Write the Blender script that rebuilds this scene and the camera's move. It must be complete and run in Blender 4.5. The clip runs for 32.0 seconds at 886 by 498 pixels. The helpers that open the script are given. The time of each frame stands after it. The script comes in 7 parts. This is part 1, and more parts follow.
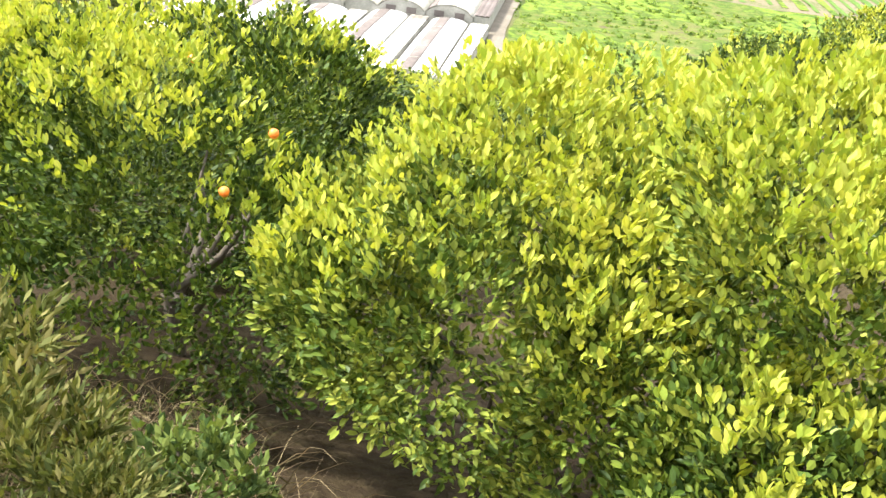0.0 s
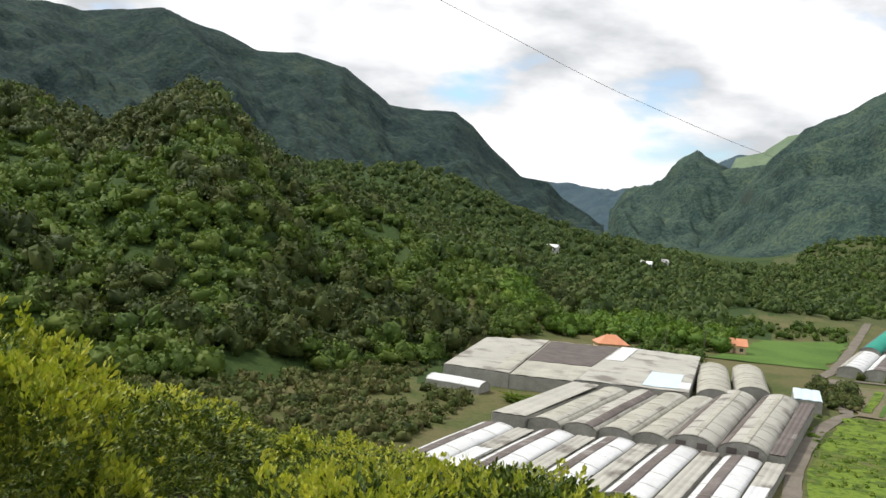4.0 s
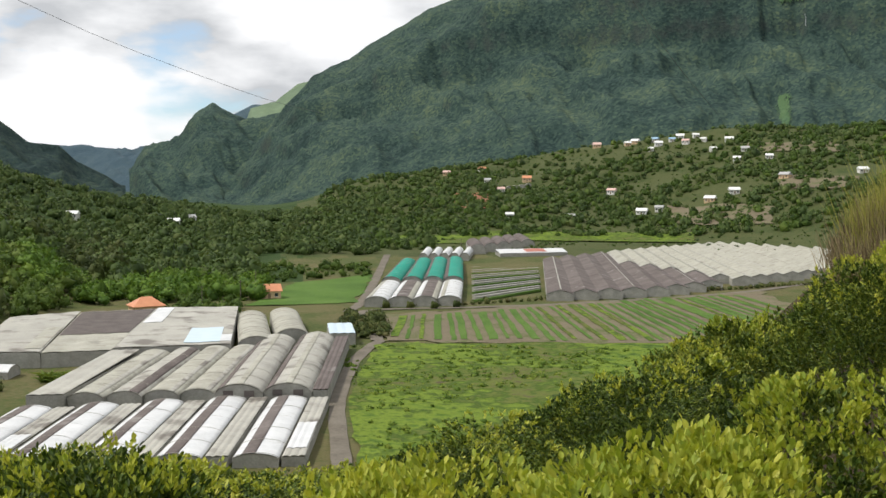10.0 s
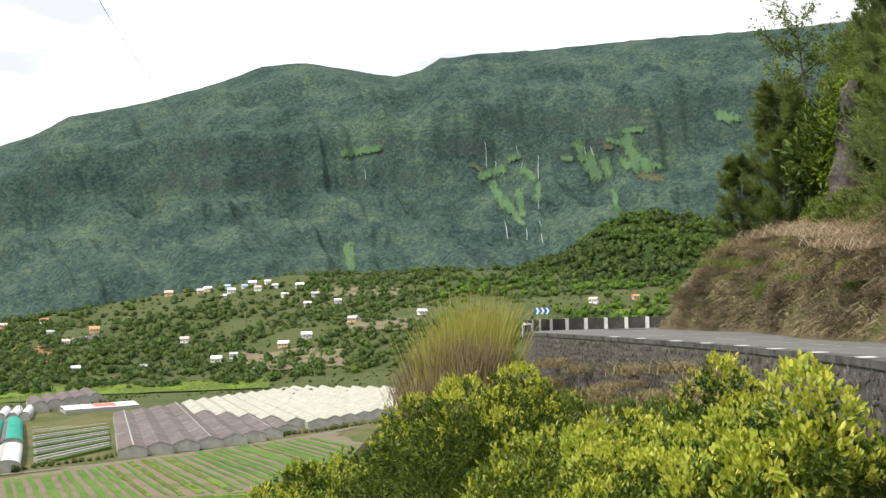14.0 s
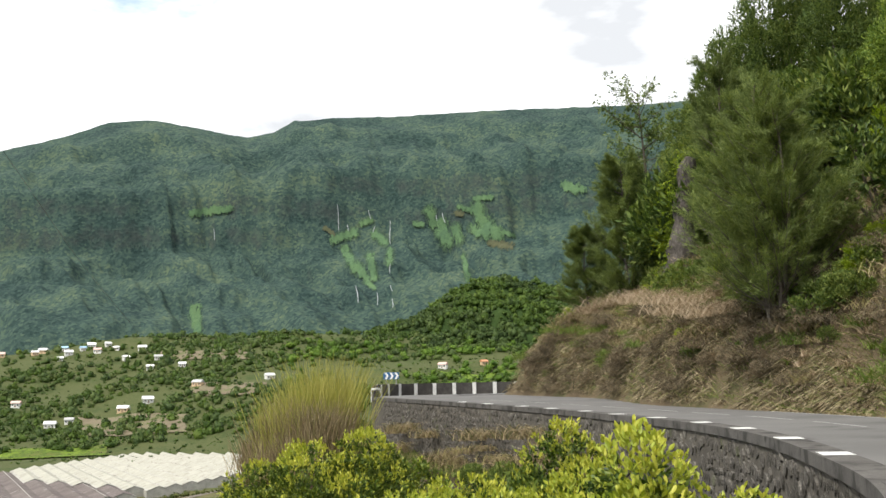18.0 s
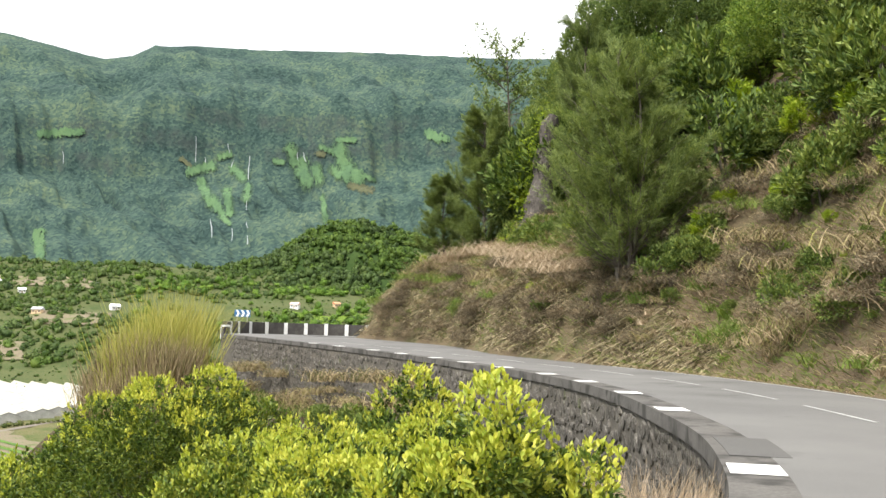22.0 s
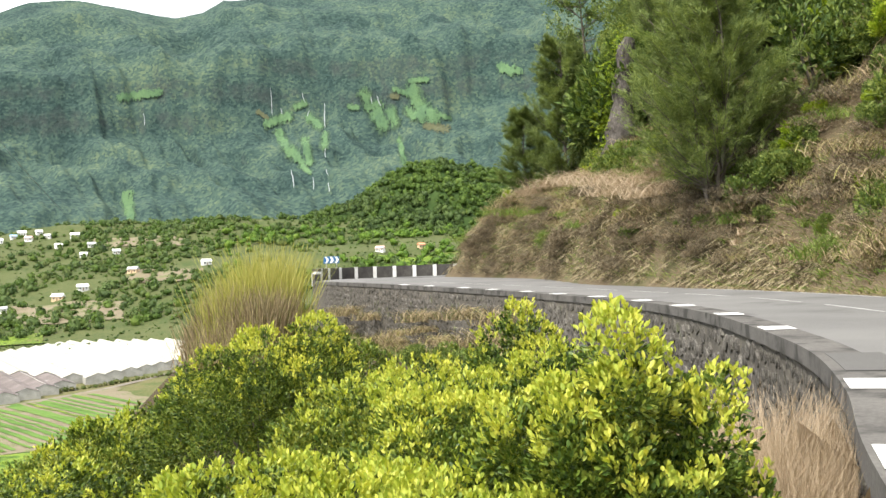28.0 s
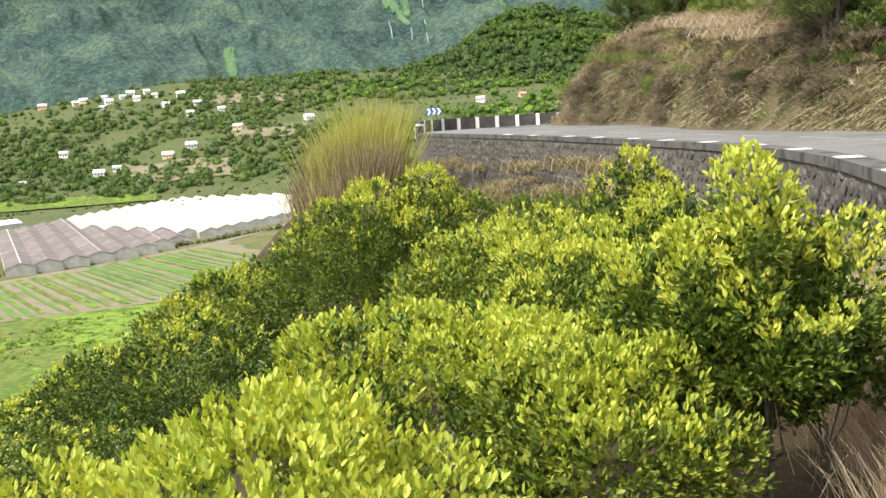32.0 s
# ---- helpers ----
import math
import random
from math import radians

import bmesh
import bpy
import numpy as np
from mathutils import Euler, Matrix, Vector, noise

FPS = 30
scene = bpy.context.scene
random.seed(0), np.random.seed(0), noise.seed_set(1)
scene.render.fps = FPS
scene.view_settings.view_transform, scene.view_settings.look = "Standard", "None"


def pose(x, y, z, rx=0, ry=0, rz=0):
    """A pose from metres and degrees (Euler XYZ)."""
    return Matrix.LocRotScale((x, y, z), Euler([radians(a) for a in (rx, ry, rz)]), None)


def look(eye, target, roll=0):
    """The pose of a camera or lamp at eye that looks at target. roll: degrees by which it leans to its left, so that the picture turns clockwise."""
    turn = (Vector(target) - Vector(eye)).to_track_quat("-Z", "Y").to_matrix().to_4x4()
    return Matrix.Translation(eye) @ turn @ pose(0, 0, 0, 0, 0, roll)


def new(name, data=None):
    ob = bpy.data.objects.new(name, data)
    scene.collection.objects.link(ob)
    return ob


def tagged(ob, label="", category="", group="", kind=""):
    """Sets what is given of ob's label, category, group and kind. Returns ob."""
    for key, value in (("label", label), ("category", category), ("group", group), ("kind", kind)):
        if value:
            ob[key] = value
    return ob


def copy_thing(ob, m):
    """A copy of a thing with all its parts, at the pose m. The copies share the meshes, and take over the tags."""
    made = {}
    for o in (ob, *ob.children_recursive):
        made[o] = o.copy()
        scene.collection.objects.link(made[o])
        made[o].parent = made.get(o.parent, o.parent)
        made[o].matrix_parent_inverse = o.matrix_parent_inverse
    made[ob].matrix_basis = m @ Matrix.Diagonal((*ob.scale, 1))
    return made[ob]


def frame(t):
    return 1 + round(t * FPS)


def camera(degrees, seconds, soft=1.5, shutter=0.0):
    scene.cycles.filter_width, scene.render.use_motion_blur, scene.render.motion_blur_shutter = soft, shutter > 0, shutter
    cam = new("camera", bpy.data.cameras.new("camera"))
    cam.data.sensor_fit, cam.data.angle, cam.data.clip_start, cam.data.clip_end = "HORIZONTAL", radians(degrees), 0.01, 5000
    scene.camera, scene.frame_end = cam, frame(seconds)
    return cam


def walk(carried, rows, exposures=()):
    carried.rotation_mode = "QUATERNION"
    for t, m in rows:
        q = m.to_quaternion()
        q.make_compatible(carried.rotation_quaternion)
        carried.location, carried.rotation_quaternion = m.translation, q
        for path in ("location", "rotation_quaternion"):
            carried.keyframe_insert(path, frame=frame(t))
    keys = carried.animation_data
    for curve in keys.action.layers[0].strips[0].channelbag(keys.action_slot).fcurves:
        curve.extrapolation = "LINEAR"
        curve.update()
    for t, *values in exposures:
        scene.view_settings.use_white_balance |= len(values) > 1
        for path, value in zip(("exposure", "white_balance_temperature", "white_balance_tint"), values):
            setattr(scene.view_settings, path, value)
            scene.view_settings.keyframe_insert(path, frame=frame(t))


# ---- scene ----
cam = camera(45.24, 32.0)
PATH = [
    (0, pose(0, 0, -0.22, 66.26, -6.65, 1.40)),
    (0.5, pose(0, 0, -0.12, 67.40, -3.65, 4.28)),
    (1, pose(0, 0, -0.06, 67.74, -3.59, 5.67)),
    (1.5, pose(0, 0, -0.03, 68.95, -3.15, 8.41)),
    (2, pose(0, -0, 0, 74.82, -3.46, 9.86)),
    (2.5, pose(0, -0, 0, 78.58, -4.19, 10.77)),
    (3, pose(0, -0, 0, 81.24, -4.53, 11.86)),
    (3.5, pose(0, -0, 0, 84.12, -5.09, 13.31)),
    (4, pose(0, -0, 0, 87.57, -5.36, 16.69)),
    (4.5, pose(0, -0, 0, 90.59, -5.71, 18.15)),
    (6.5, pose(0, -0, 0, 87.22, 0.97, 14.03)),
    (7, pose(0, -0, 0, 86.51, 1.48, 9.29)),
    (7.5, pose(0, -0, 0, 85.88, 0.89, 6.79)),
    (8, pose(0, -0, 0, 85.70, 0.55, 4.98)),
    (8.5, pose(0, -0, 0, 85.70, 0.51, 2.73)),
    (9, pose(0, -0, 0, 85.82, 0.50, -0.23)),
    (9.5, pose(0, -0, 0, 85.92, 0.05, -3.65)),
    (10, pose(0, -0, 0, 86.34, -0.29, -8.60)),
    (10.5, pose(0, -0, 0, 87.08, 0.19, -12.91)),
    (11, pose(0, -0, 0, 87.81, 0.24, -17.04)),
    (11.5, pose(0, -0, 0, 88.74, 0.25, -20.06)),
    (12, pose(0, -0, 0, 89.76, 0.48, -22.91)),
    (12.5, pose(0, -0, 0, 90.96, 0.54, -25.69)),
    (13, pose(0, -0, 0, 92.26, 0.59, -28.35)),
    (13.5, pose(0.003, -0.003, 0, 93.28, 0.87, -29.86)),
    (14, pose(0.006, -0.006, 0, 94.02, 1.41, -31.21)),
    (14.5, pose(0.008, -0.009, 0, 94.52, 1.88, -32.52)),
    (16.5, pose(0.02, -0.022, 0, 95.58, 2.45, -35.74)),
    (17, pose(0.022, -0.025, 0, 96.35, 1.77, -36.73)),
    (17.5, pose(0.025, -0.028, 0, 97.10, 1.30, -37.76)),
    (18, pose(0.028, -0.031, 0, 97.30, 1.19, -39.28)),
    (18.5, pose(0.031, -0.034, 0, 96.83, 1.15, -41.15)),
    (19, pose(0.033, -0.037, 0, 95.97, 0.79, -43.47)),
    (19.5, pose(0.025, -0.028, 0, 95.46, 1.09, -46.30)),
    (20, pose(0.017, -0.019, 0, 94.93, 0.77, -48.63)),
    (20.5, pose(0.008, -0.009, 0, 94.38, -0.04, -49.04)),
    (21, pose(0, -0, 0, 93.91, -0.60, -48.69)),
    (21.5, pose(-0.008, 0.009, 0, 94.02, -0.97, -48.47)),
    (22, pose(-0.017, 0.019, 0, 94.34, -1.68, -47.25)),
    (22.5, pose(-0.025, 0.028, 0, 94.76, -1.20, -51.15)),
    (23, pose(-0.033, 0.037, 0, 94.96, 0.02, -55.00)),
    (23.5, pose(-0.039, 0.044, 0, 93.38, 0.41, -52.76)),
    (24, pose(-0.045, 0.05, 0, 90.71, -0.07, -50.47)),
    (24.5, pose(-0.051, 0.057, 0, 90.30, -0.42, -51.95)),
    (26.5, pose(-0.074, 0.083, 0, 94.87, 0.53, -56.48)),
    (27, pose(-0.08, 0.089, 0, 93.60, 1.64, -53.07)),
    (27.5, pose(-0.104, 0.115, 0, 91.63, 1.99, -46.40)),
    (28, pose(-0.127, 0.141, 0, 90.93, 2.05, -42.65)),
    (28.5, pose(-0.151, 0.167, 0, 90.15, 2.57, -40.59)),
    (29, pose(-0.174, 0.193, 0, 90.69, 3.73, -38.33)),
    (29.5, pose(-0.194, 0.216, 0, 92.24, 5.79, -37.08)),
    (30, pose(-0.214, 0.238, 0, 91.96, 6.65, -42.47)),
    (30.5, pose(-0.214, 0.238, 0, 91.99, 5.21, -42.36)),
    (31, pose(-0.214, 0.238, 0, 91.32, 4.91, -42.00)),
    (31.5, pose(-0.214, 0.238, 0, 89.11, 5.08, -39.90)),
    (32, pose(-0.214, 0.238, 0, 83.15, 3.48, -37.23)),
]
# ---------------------------------------------------------------- light
EXPOSURE = [(0, 1.75), (1.5, 1.15), (2, 0.92), (2.5, 0.5), (4, -0.05), (4.5, -0.3), (7, -0.3), (9, -0.3), (11, 0.05), (13, 0.45), (17, 0.35), (19, 0.42), (21, 0.9), (23, 1.0), (24.5, 1.1), (26.5, 1.0), (28, 1.1), (32, 1.02)]
walk(cam, PATH, EXPOSURE)

SUN_AZ, SUN_EL = 272.0, 56.0


def make_world():
    w = bpy.data.worlds.new("sky")
    scene.world = w
    w.use_nodes = True
    nt = w.node_tree
    nt.nodes.clear()
    out = nt.nodes.new("ShaderNodeOutputWorld")
    bg = nt.nodes.new("ShaderNodeBackground")
    sky = nt.nodes.new("ShaderNodeTexSky")
    sky.sky_type = "NISHITA"
    sky.sun_disc = False
    sky.sun_elevation = radians(SUN_EL)
    sky.sun_rotation = radians(SUN_AZ)
    tc = nt.nodes.new("ShaderNodeTexCoord")
    mp = nt.nodes.new("ShaderNodeMapping")
    mp.inputs["Scale"].default_value = (1.0, 1.0, 2.6)
    mp.inputs["Location"].default_value = (0.35, 0.1, 0.0)
    n1 = nt.nodes.new("ShaderNodeTexNoise")
    n1.inputs["Scale"].default_value = 3.4
    n1.inputs["Detail"].default_value = 7.0
    n1.inputs["Roughness"].default_value = 0.55
    cover = nt.nodes.new("ShaderNodeValToRGB")
    cover.color_ramp.elements[0].position = 0.31
    cover.color_ramp.elements[0].color = (0, 0, 0, 1)
    cover.color_ramp.elements[1].position = 0.42
    cover.color_ramp.elements[1].color = (1, 1, 1, 1)
    n2 = nt.nodes.new("ShaderNodeTexNoise")
    n2.inputs["Scale"].default_value = 5.0
    n2.inputs["Detail"].default_value = 6.0
    tone = nt.nodes.new("ShaderNodeValToRGB")
    tone.color_ramp.elements[0].position = 0.34
    tone.color_ramp.elements[0].color = (8.0, 8.25, 8.6, 1)
    tone.color_ramp.elements[1].position = 0.48
    tone.color_ramp.elements[1].color = (13.6, 13.7, 13.9, 1)
    mix = nt.nodes.new("ShaderNodeMixRGB")
    L = nt.links.new
    L(tc.outputs["Generated"], mp.inputs["Vector"])
    L(mp.outputs["Vector"], n1.inputs["Vector"])
    L(mp.outputs["Vector"], n2.inputs["Vector"])
    L(n1.outputs["Fac"], cover.inputs["Fac"])
    L(n2.outputs["Fac"], tone.inputs["Fac"])
    fac = cover.outputs["Color"]
    # clear gaps in the cloud over the valley head
    for az, el, near, far in ((-6.6, 3.4, -0.025, 0.03), (-16.0, 6.8, -0.05, 0.0)):
        gap = nt.nodes.new("ShaderNodeVectorMath")
        gap.operation = "DISTANCE"
        gap.inputs[1].default_value = (math.sin(radians(az)) * math.cos(radians(el)), math.cos(radians(az)) * math.cos(radians(el)), math.sin(radians(el)))
        L(tc.outputs["Generated"], gap.inputs[0])
        torn = nt.nodes.new("ShaderNodeMath")
        torn.operation = "MULTIPLY_ADD"
        torn.inputs[1].default_value = 0.42
        L(n2.outputs["Fac"], torn.inputs[0])
        L(gap.outputs["Value"], torn.inputs[2])
        edge = nt.nodes.new("ShaderNodeMapRange")
        edge.inputs["From Min"].default_value = 0.21 + near
        edge.inputs["From Max"].default_value = 0.21 + far
        L(torn.outputs["Value"], edge.inputs["Value"])
        both = nt.nodes.new("ShaderNodeMath")
        both.operation = "MULTIPLY"
        L(fac, both.inputs[0])
        L(edge.outputs["Result"], both.inputs[1])
        fac = both.outputs["Value"]
    L(fac, mix.inputs["Fac"])
    clear = nt.nodes.new("ShaderNodeMixRGB")
    clear.blend_type = "MULTIPLY"
    clear.inputs["Fac"].default_value = 1.0
    clear.inputs["Color2"].default_value = (1.7, 2.1, 2.5, 1)
    L(sky.outputs["Color"], clear.inputs["Color1"])
    L(clear.outputs["Color"], mix.inputs["Color1"])
    L(tone.outputs["Color"], mix.inputs["Color2"])
    L(mix.outputs["Color"], bg.inputs["Color"])
    bg.inputs["Strength"].default_value = 0.085
    L(bg.outputs["Background"], out.inputs["Surface"])


make_world()
sun = new("sun", bpy.data.lights.new("sun", "SUN"))
sun.data.energy = 4.0
sun.data.angle = radians(7)
sun.data.color = (1.0, 0.95, 0.86)
_a = radians(SUN_AZ)
sun.matrix_world = look((0, 0, 60), (-60 * math.sin(_a) / math.tan(radians(SUN_EL)), -60 * math.cos(_a) / math.tan(radians(SUN_EL)), 0))


# ---------------------------------------------------------------- materials
def node_mat(name):
    m = bpy.data.materials.new(name)
    m.use_nodes = True
    nt = m.node_tree
    bs = nt.nodes["Principled BSDF"]
    return m, nt, bs


def ramp(nt, colors, spread=(0.3, 0.7)):
    r = nt.nodes.new("ShaderNodeValToRGB")
    el = r.color_ramp.elements
    while len(el) < len(colors):
        el.new(0.5)
    for i, c in enumerate(colors):
        el[i].position = spread[0] + (spread[1] - spread[0]) * i / max(1, len(colors) - 1)
        el[i].color = (*c, 1)
    return r


def coords(nt, stretch=(1, 1, 1)):
    tc = nt.nodes.new("ShaderNodeTexCoord")
    mp = nt.nodes.new("ShaderNodeMapping")
    mp.inputs["Scale"].default_value = stretch
    nt.links.new(tc.outputs["Object"], mp.inputs["Vector"])
    return mp.outputs["Vector"]


def noise_tex(nt, vec, scale, detail=5.0, rough=0.55):
    n = nt.nodes.new("ShaderNodeTexNoise")
    n.inputs["Scale"].default_value = scale
    n.inputs["Detail"].default_value = detail
    n.inputs["Roughness"].default_value = rough
    nt.links.new(vec, n.inputs["Vector"])
    return n.outputs["Fac"]


def mixc(nt, fac, a, b, mode="MIX"):
    x = nt.nodes.new("ShaderNodeMixRGB")
    x.blend_type = mode
    for sock, v in (("Fac", fac), ("Color1", a), ("Color2", b)):
        if isinstance(v, (int, float)):
            x.inputs[sock].default_value = v
        elif isinstance(v, tuple):
            x.inputs[sock].default_value = (*v, 1)
        else:
            nt.links.new(v, x.inputs[sock])
    return x.outputs["Color"]


def surface(name, colors, scale, fine, rough=0.9, bump=0.3, dist=0.02, stretch=(1, 1, 1), spread=(0.3, 0.7), stain=None, metal=0.0, grain=0.45):
    """Two scales of noise between the colours, a stain over them, and relief."""
    m, nt, bs = node_mat(name)
    v = coords(nt, stretch)
    a = noise_tex(nt, v, scale)
    b = noise_tex(nt, v, fine, 6.0, 0.65)
    mid = mixc(nt, grain, a, b)
    r = ramp(nt, colors, spread)
    nt.links.new(mid, r.inputs["Fac"])
    col = r.outputs["Color"]
    if stain:
        s = noise_tex(nt, v, stain[1], 4.0)
        sr = ramp(nt, [(0, 0, 0), (1, 1, 1)], (stain[2], stain[2] + 0.12))
        nt.links.new(s, sr.inputs["Fac"])
        col = mixc(nt, sr.outputs["Color"], col, stain[0])
    nt.links.new(col, bs.inputs["Base Color"])
    bs.inputs["Roughness"].default_value = rough
    bs.inputs["Metallic"].default_value = metal
    bs.inputs["Specular IOR Level"].default_value = 0.12 if rough > 0.75 else 0.5
    if bump:
        bp = nt.nodes.new("ShaderNodeBump")
        bp.inputs["Strength"].default_value = bump
        bp.inputs["Distance"].default_value = dist
        nt.links.new(b, bp.inputs["Height"])
        nt.links.new(bp.outputs["Normal"], bs.inputs["Normal"])
    return m


def foliage(name, colors, patch=0.15, rough=0.55, light=0.35, tone=None, single=0.5, gloss=0.15):
    """Leaves: each island takes its own tone, drifting from place to place, and some light comes through."""
    m, nt, bs = node_mat(name)
    v = coords(nt)
    g = nt.nodes.new("ShaderNodeNewGeometry")
    a = noise_tex(nt, v, patch, 3.0)
    oi = nt.nodes.new("ShaderNodeObjectInfo")
    f = mixc(nt, 1 - single, g.outputs["Random Per Island"], a)
    f = mixc(nt, 0.14, f, oi.outputs["Random"])
    r = ramp(nt, colors, (0.28, 0.72))
    nt.links.new(f, r.inputs["Fac"])
    nt.links.new(r.outputs["Color"], bs.inputs["Base Color"])
    bs.inputs["Roughness"].default_value = rough
    bs.inputs["Specular IOR Level"].default_value = gloss
    tr = nt.nodes.new("ShaderNodeBsdfTranslucent")
    nt.links.new(mixc(nt, 1.0, r.outputs["Color"], tone or (1.0, 1.0, 0.45), "MULTIPLY"), tr.inputs["Color"])
    ms = nt.nodes.new("ShaderNodeMixShader")
    ms.inputs["Fac"].default_value = light
    nt.links.new(bs.outputs["BSDF"], ms.inputs[1])
    nt.links.new(tr.outputs["BSDF"], ms.inputs[2])
    nt.links.new(ms.outputs["Shader"], nt.nodes["Material Output"].inputs["Surface"])
    return m


def mountain(name, colors, rock, fine, dist):
    """Forest canopy over a mountain side, with bare rock where it is too steep for trees."""
    m, nt, bs = node_mat(name)
    v = coords(nt)
    crowns = nt.nodes.new("ShaderNodeTexVoronoi")
    crowns.inputs["Scale"].default_value = fine * 0.8
    crowns.inputs["Randomness"].default_value = 1.0
    nt.links.new(v, crowns.inputs["Vector"])
    sep = nt.nodes.new("ShaderNodeSeparateColor")
    nt.links.new(crowns.outputs["Color"], sep.inputs["Color"])
    stand = noise_tex(nt, v, 0.010, 7.0, 0.62)
    tree = mixc(nt, 0.45, sep.outputs["Red"], noise_tex(nt, v, fine, 6.0, 0.7))
    r = ramp(nt, colors, (0.34, 0.68))
    nt.links.new(mixc(nt, 0.62, tree, stand), r.inputs["Fac"])
    g = nt.nodes.new("ShaderNodeNewGeometry")
    up = nt.nodes.new("ShaderNodeSeparateXYZ")
    nt.links.new(g.outputs["Normal"], up.inputs["Vector"])
    steep = nt.nodes.new("ShaderNodeMath")
    steep.operation = "MULTIPLY_ADD"
    steep.inputs[1].default_value = 0.55
    nt.links.new(noise_tex(nt, v, 0.05, 5.0, 0.7), steep.inputs[0])
    nt.links.new(up.outputs["Z"], steep.inputs[2])
    bare = ramp(nt, [(0.6, 0.6, 0.6), (0, 0, 0)], (0.50, 0.66))
    nt.links.new(steep.outputs["Value"], bare.inputs["Fac"])
    nt.links.new(mixc(nt, bare.outputs["Color"], r.outputs["Color"], rock), bs.inputs["Base Color"])
    bs.inputs["Roughness"].default_value = 0.95
    bs.inputs["Specular IOR Level"].default_value = 0.08
    bp = nt.nodes.new("ShaderNodeBump")
    bp.inputs["Strength"].default_value = 1.0
    bp.inputs["Distance"].default_value = dist
    nt.links.new(mixc(nt, 0.72, crowns.outputs["Distance"], noise_tex(nt, v, fine * 0.5, 6.0, 0.62)), bp.inputs["Height"])
    nt.links.new(bp.outputs["Normal"], bs.inputs["Normal"])
    return m


M_SOIL = surface("orchard_soil", [(0.018, 0.012, 0.007), (0.036, 0.025, 0.014), (0.055, 0.042, 0.022), (0.03, 0.04, 0.013)], 0.5, 14.0, bump=1.0, dist=0.05, grain=0.6)
M_SCRUB = surface("valley_scrub", [(0.035, 0.052, 0.015), (0.062, 0.08, 0.023), (0.115, 0.10, 0.047), (0.07, 0.095, 0.026)], 0.04, 0.8, bump=0.8, dist=0.4)
M_WOODFLOOR = surface("wood_floor", [(0.015, 0.03, 0.008), (0.03, 0.055, 0.014), (0.05, 0.07, 0.02)], 0.05, 0.6, bump=0.8, dist=0.5)
M_SLOPE = surface("farm_slope", [(0.024, 0.04, 0.011), (0.04, 0.06, 0.016), (0.07, 0.078, 0.03), (0.036, 0.055, 0.015), (0.085, 0.076, 0.038)], 0.02, 0.4, bump=0.5, dist=0.4)
# forest greens carry a bluish tint that stands in for air haze
M_MOUNTAIN = mountain("hazed_mountain_forest", [(0.015, 0.029, 0.028), (0.028, 0.050, 0.044), (0.045, 0.073, 0.057), (0.082, 0.11, 0.066)], (0.042, 0.05, 0.047), 0.3, 2.4)
# darker copy of the mountain forest: cloud shade and haze put into its colours
M_SHADEMTN = mountain("shaded_mountain_forest", [(0.013, 0.025, 0.026), (0.021, 0.037, 0.036), (0.030, 0.050, 0.043), (0.045, 0.065, 0.047)], (0.036, 0.042, 0.037), 0.19, 4.0)
# blue of distance haze is painted into the far ridge's base colour
M_FARMTN = surface("hazed_far_mountain", [(0.028, 0.052, 0.072), (0.044, 0.074, 0.094), (0.06, 0.09, 0.10)], 0.004, 0.03, bump=0.8, dist=12.0)
# sunlight on the far summit is put into this pale green
M_BRIGHTMTN = surface("sunlit_summit", [(0.10, 0.14, 0.10), (0.16, 0.22, 0.13)], 0.006, 0.04, bump=0.5, dist=8.0)
M_ASPHALT = surface("asphalt", [(0.085, 0.083, 0.08), (0.125, 0.122, 0.118), (0.15, 0.147, 0.14)], 0.35, 60.0, rough=0.85, bump=0.25, dist=0.004, stain=((0.075, 0.073, 0.07), 0.5, 0.62))
M_LINE = surface("road_paint", [(0.17, 0.17, 0.16), (0.27, 0.27, 0.26), (0.36, 0.36, 0.34)], 2.0, 30.0, rough=0.7, bump=0.1, dist=0.003, stain=((0.2, 0.2, 0.19), 6.0, 0.62))
M_MEADOW = surface("meadow_grass", [(0.026, 0.052, 0.009), (0.065, 0.115, 0.016), (0.14, 0.195, 0.026), (0.045, 0.08, 0.012), (0.11, 0.13, 0.03), (0.085, 0.075, 0.04)], 0.03, 0.3, bump=1.0, dist=0.9, spread=(0.36, 0.64), grain=0.45)
M_CROP = surface("crop_rows", [(0.035, 0.07, 0.015), (0.06, 0.115, 0.022), (0.085, 0.15, 0.03), (0.08, 0.09, 0.035)], 0.05, 1.2, bump=0.6, dist=0.3)
M_TILLED = surface("tilled_soil", [(0.085, 0.075, 0.045), (0.125, 0.105, 0.068), (0.155, 0.13, 0.09), (0.085, 0.10, 0.035), (0.13, 0.115, 0.07)], 0.07, 1.0, bump=0.6, dist=0.2)
M_TRACK = surface("dirt_track", [(0.085, 0.075, 0.058), (0.145, 0.128, 0.104), (0.19, 0.172, 0.145)], 0.2, 2.0, bump=0.4, dist=0.1)


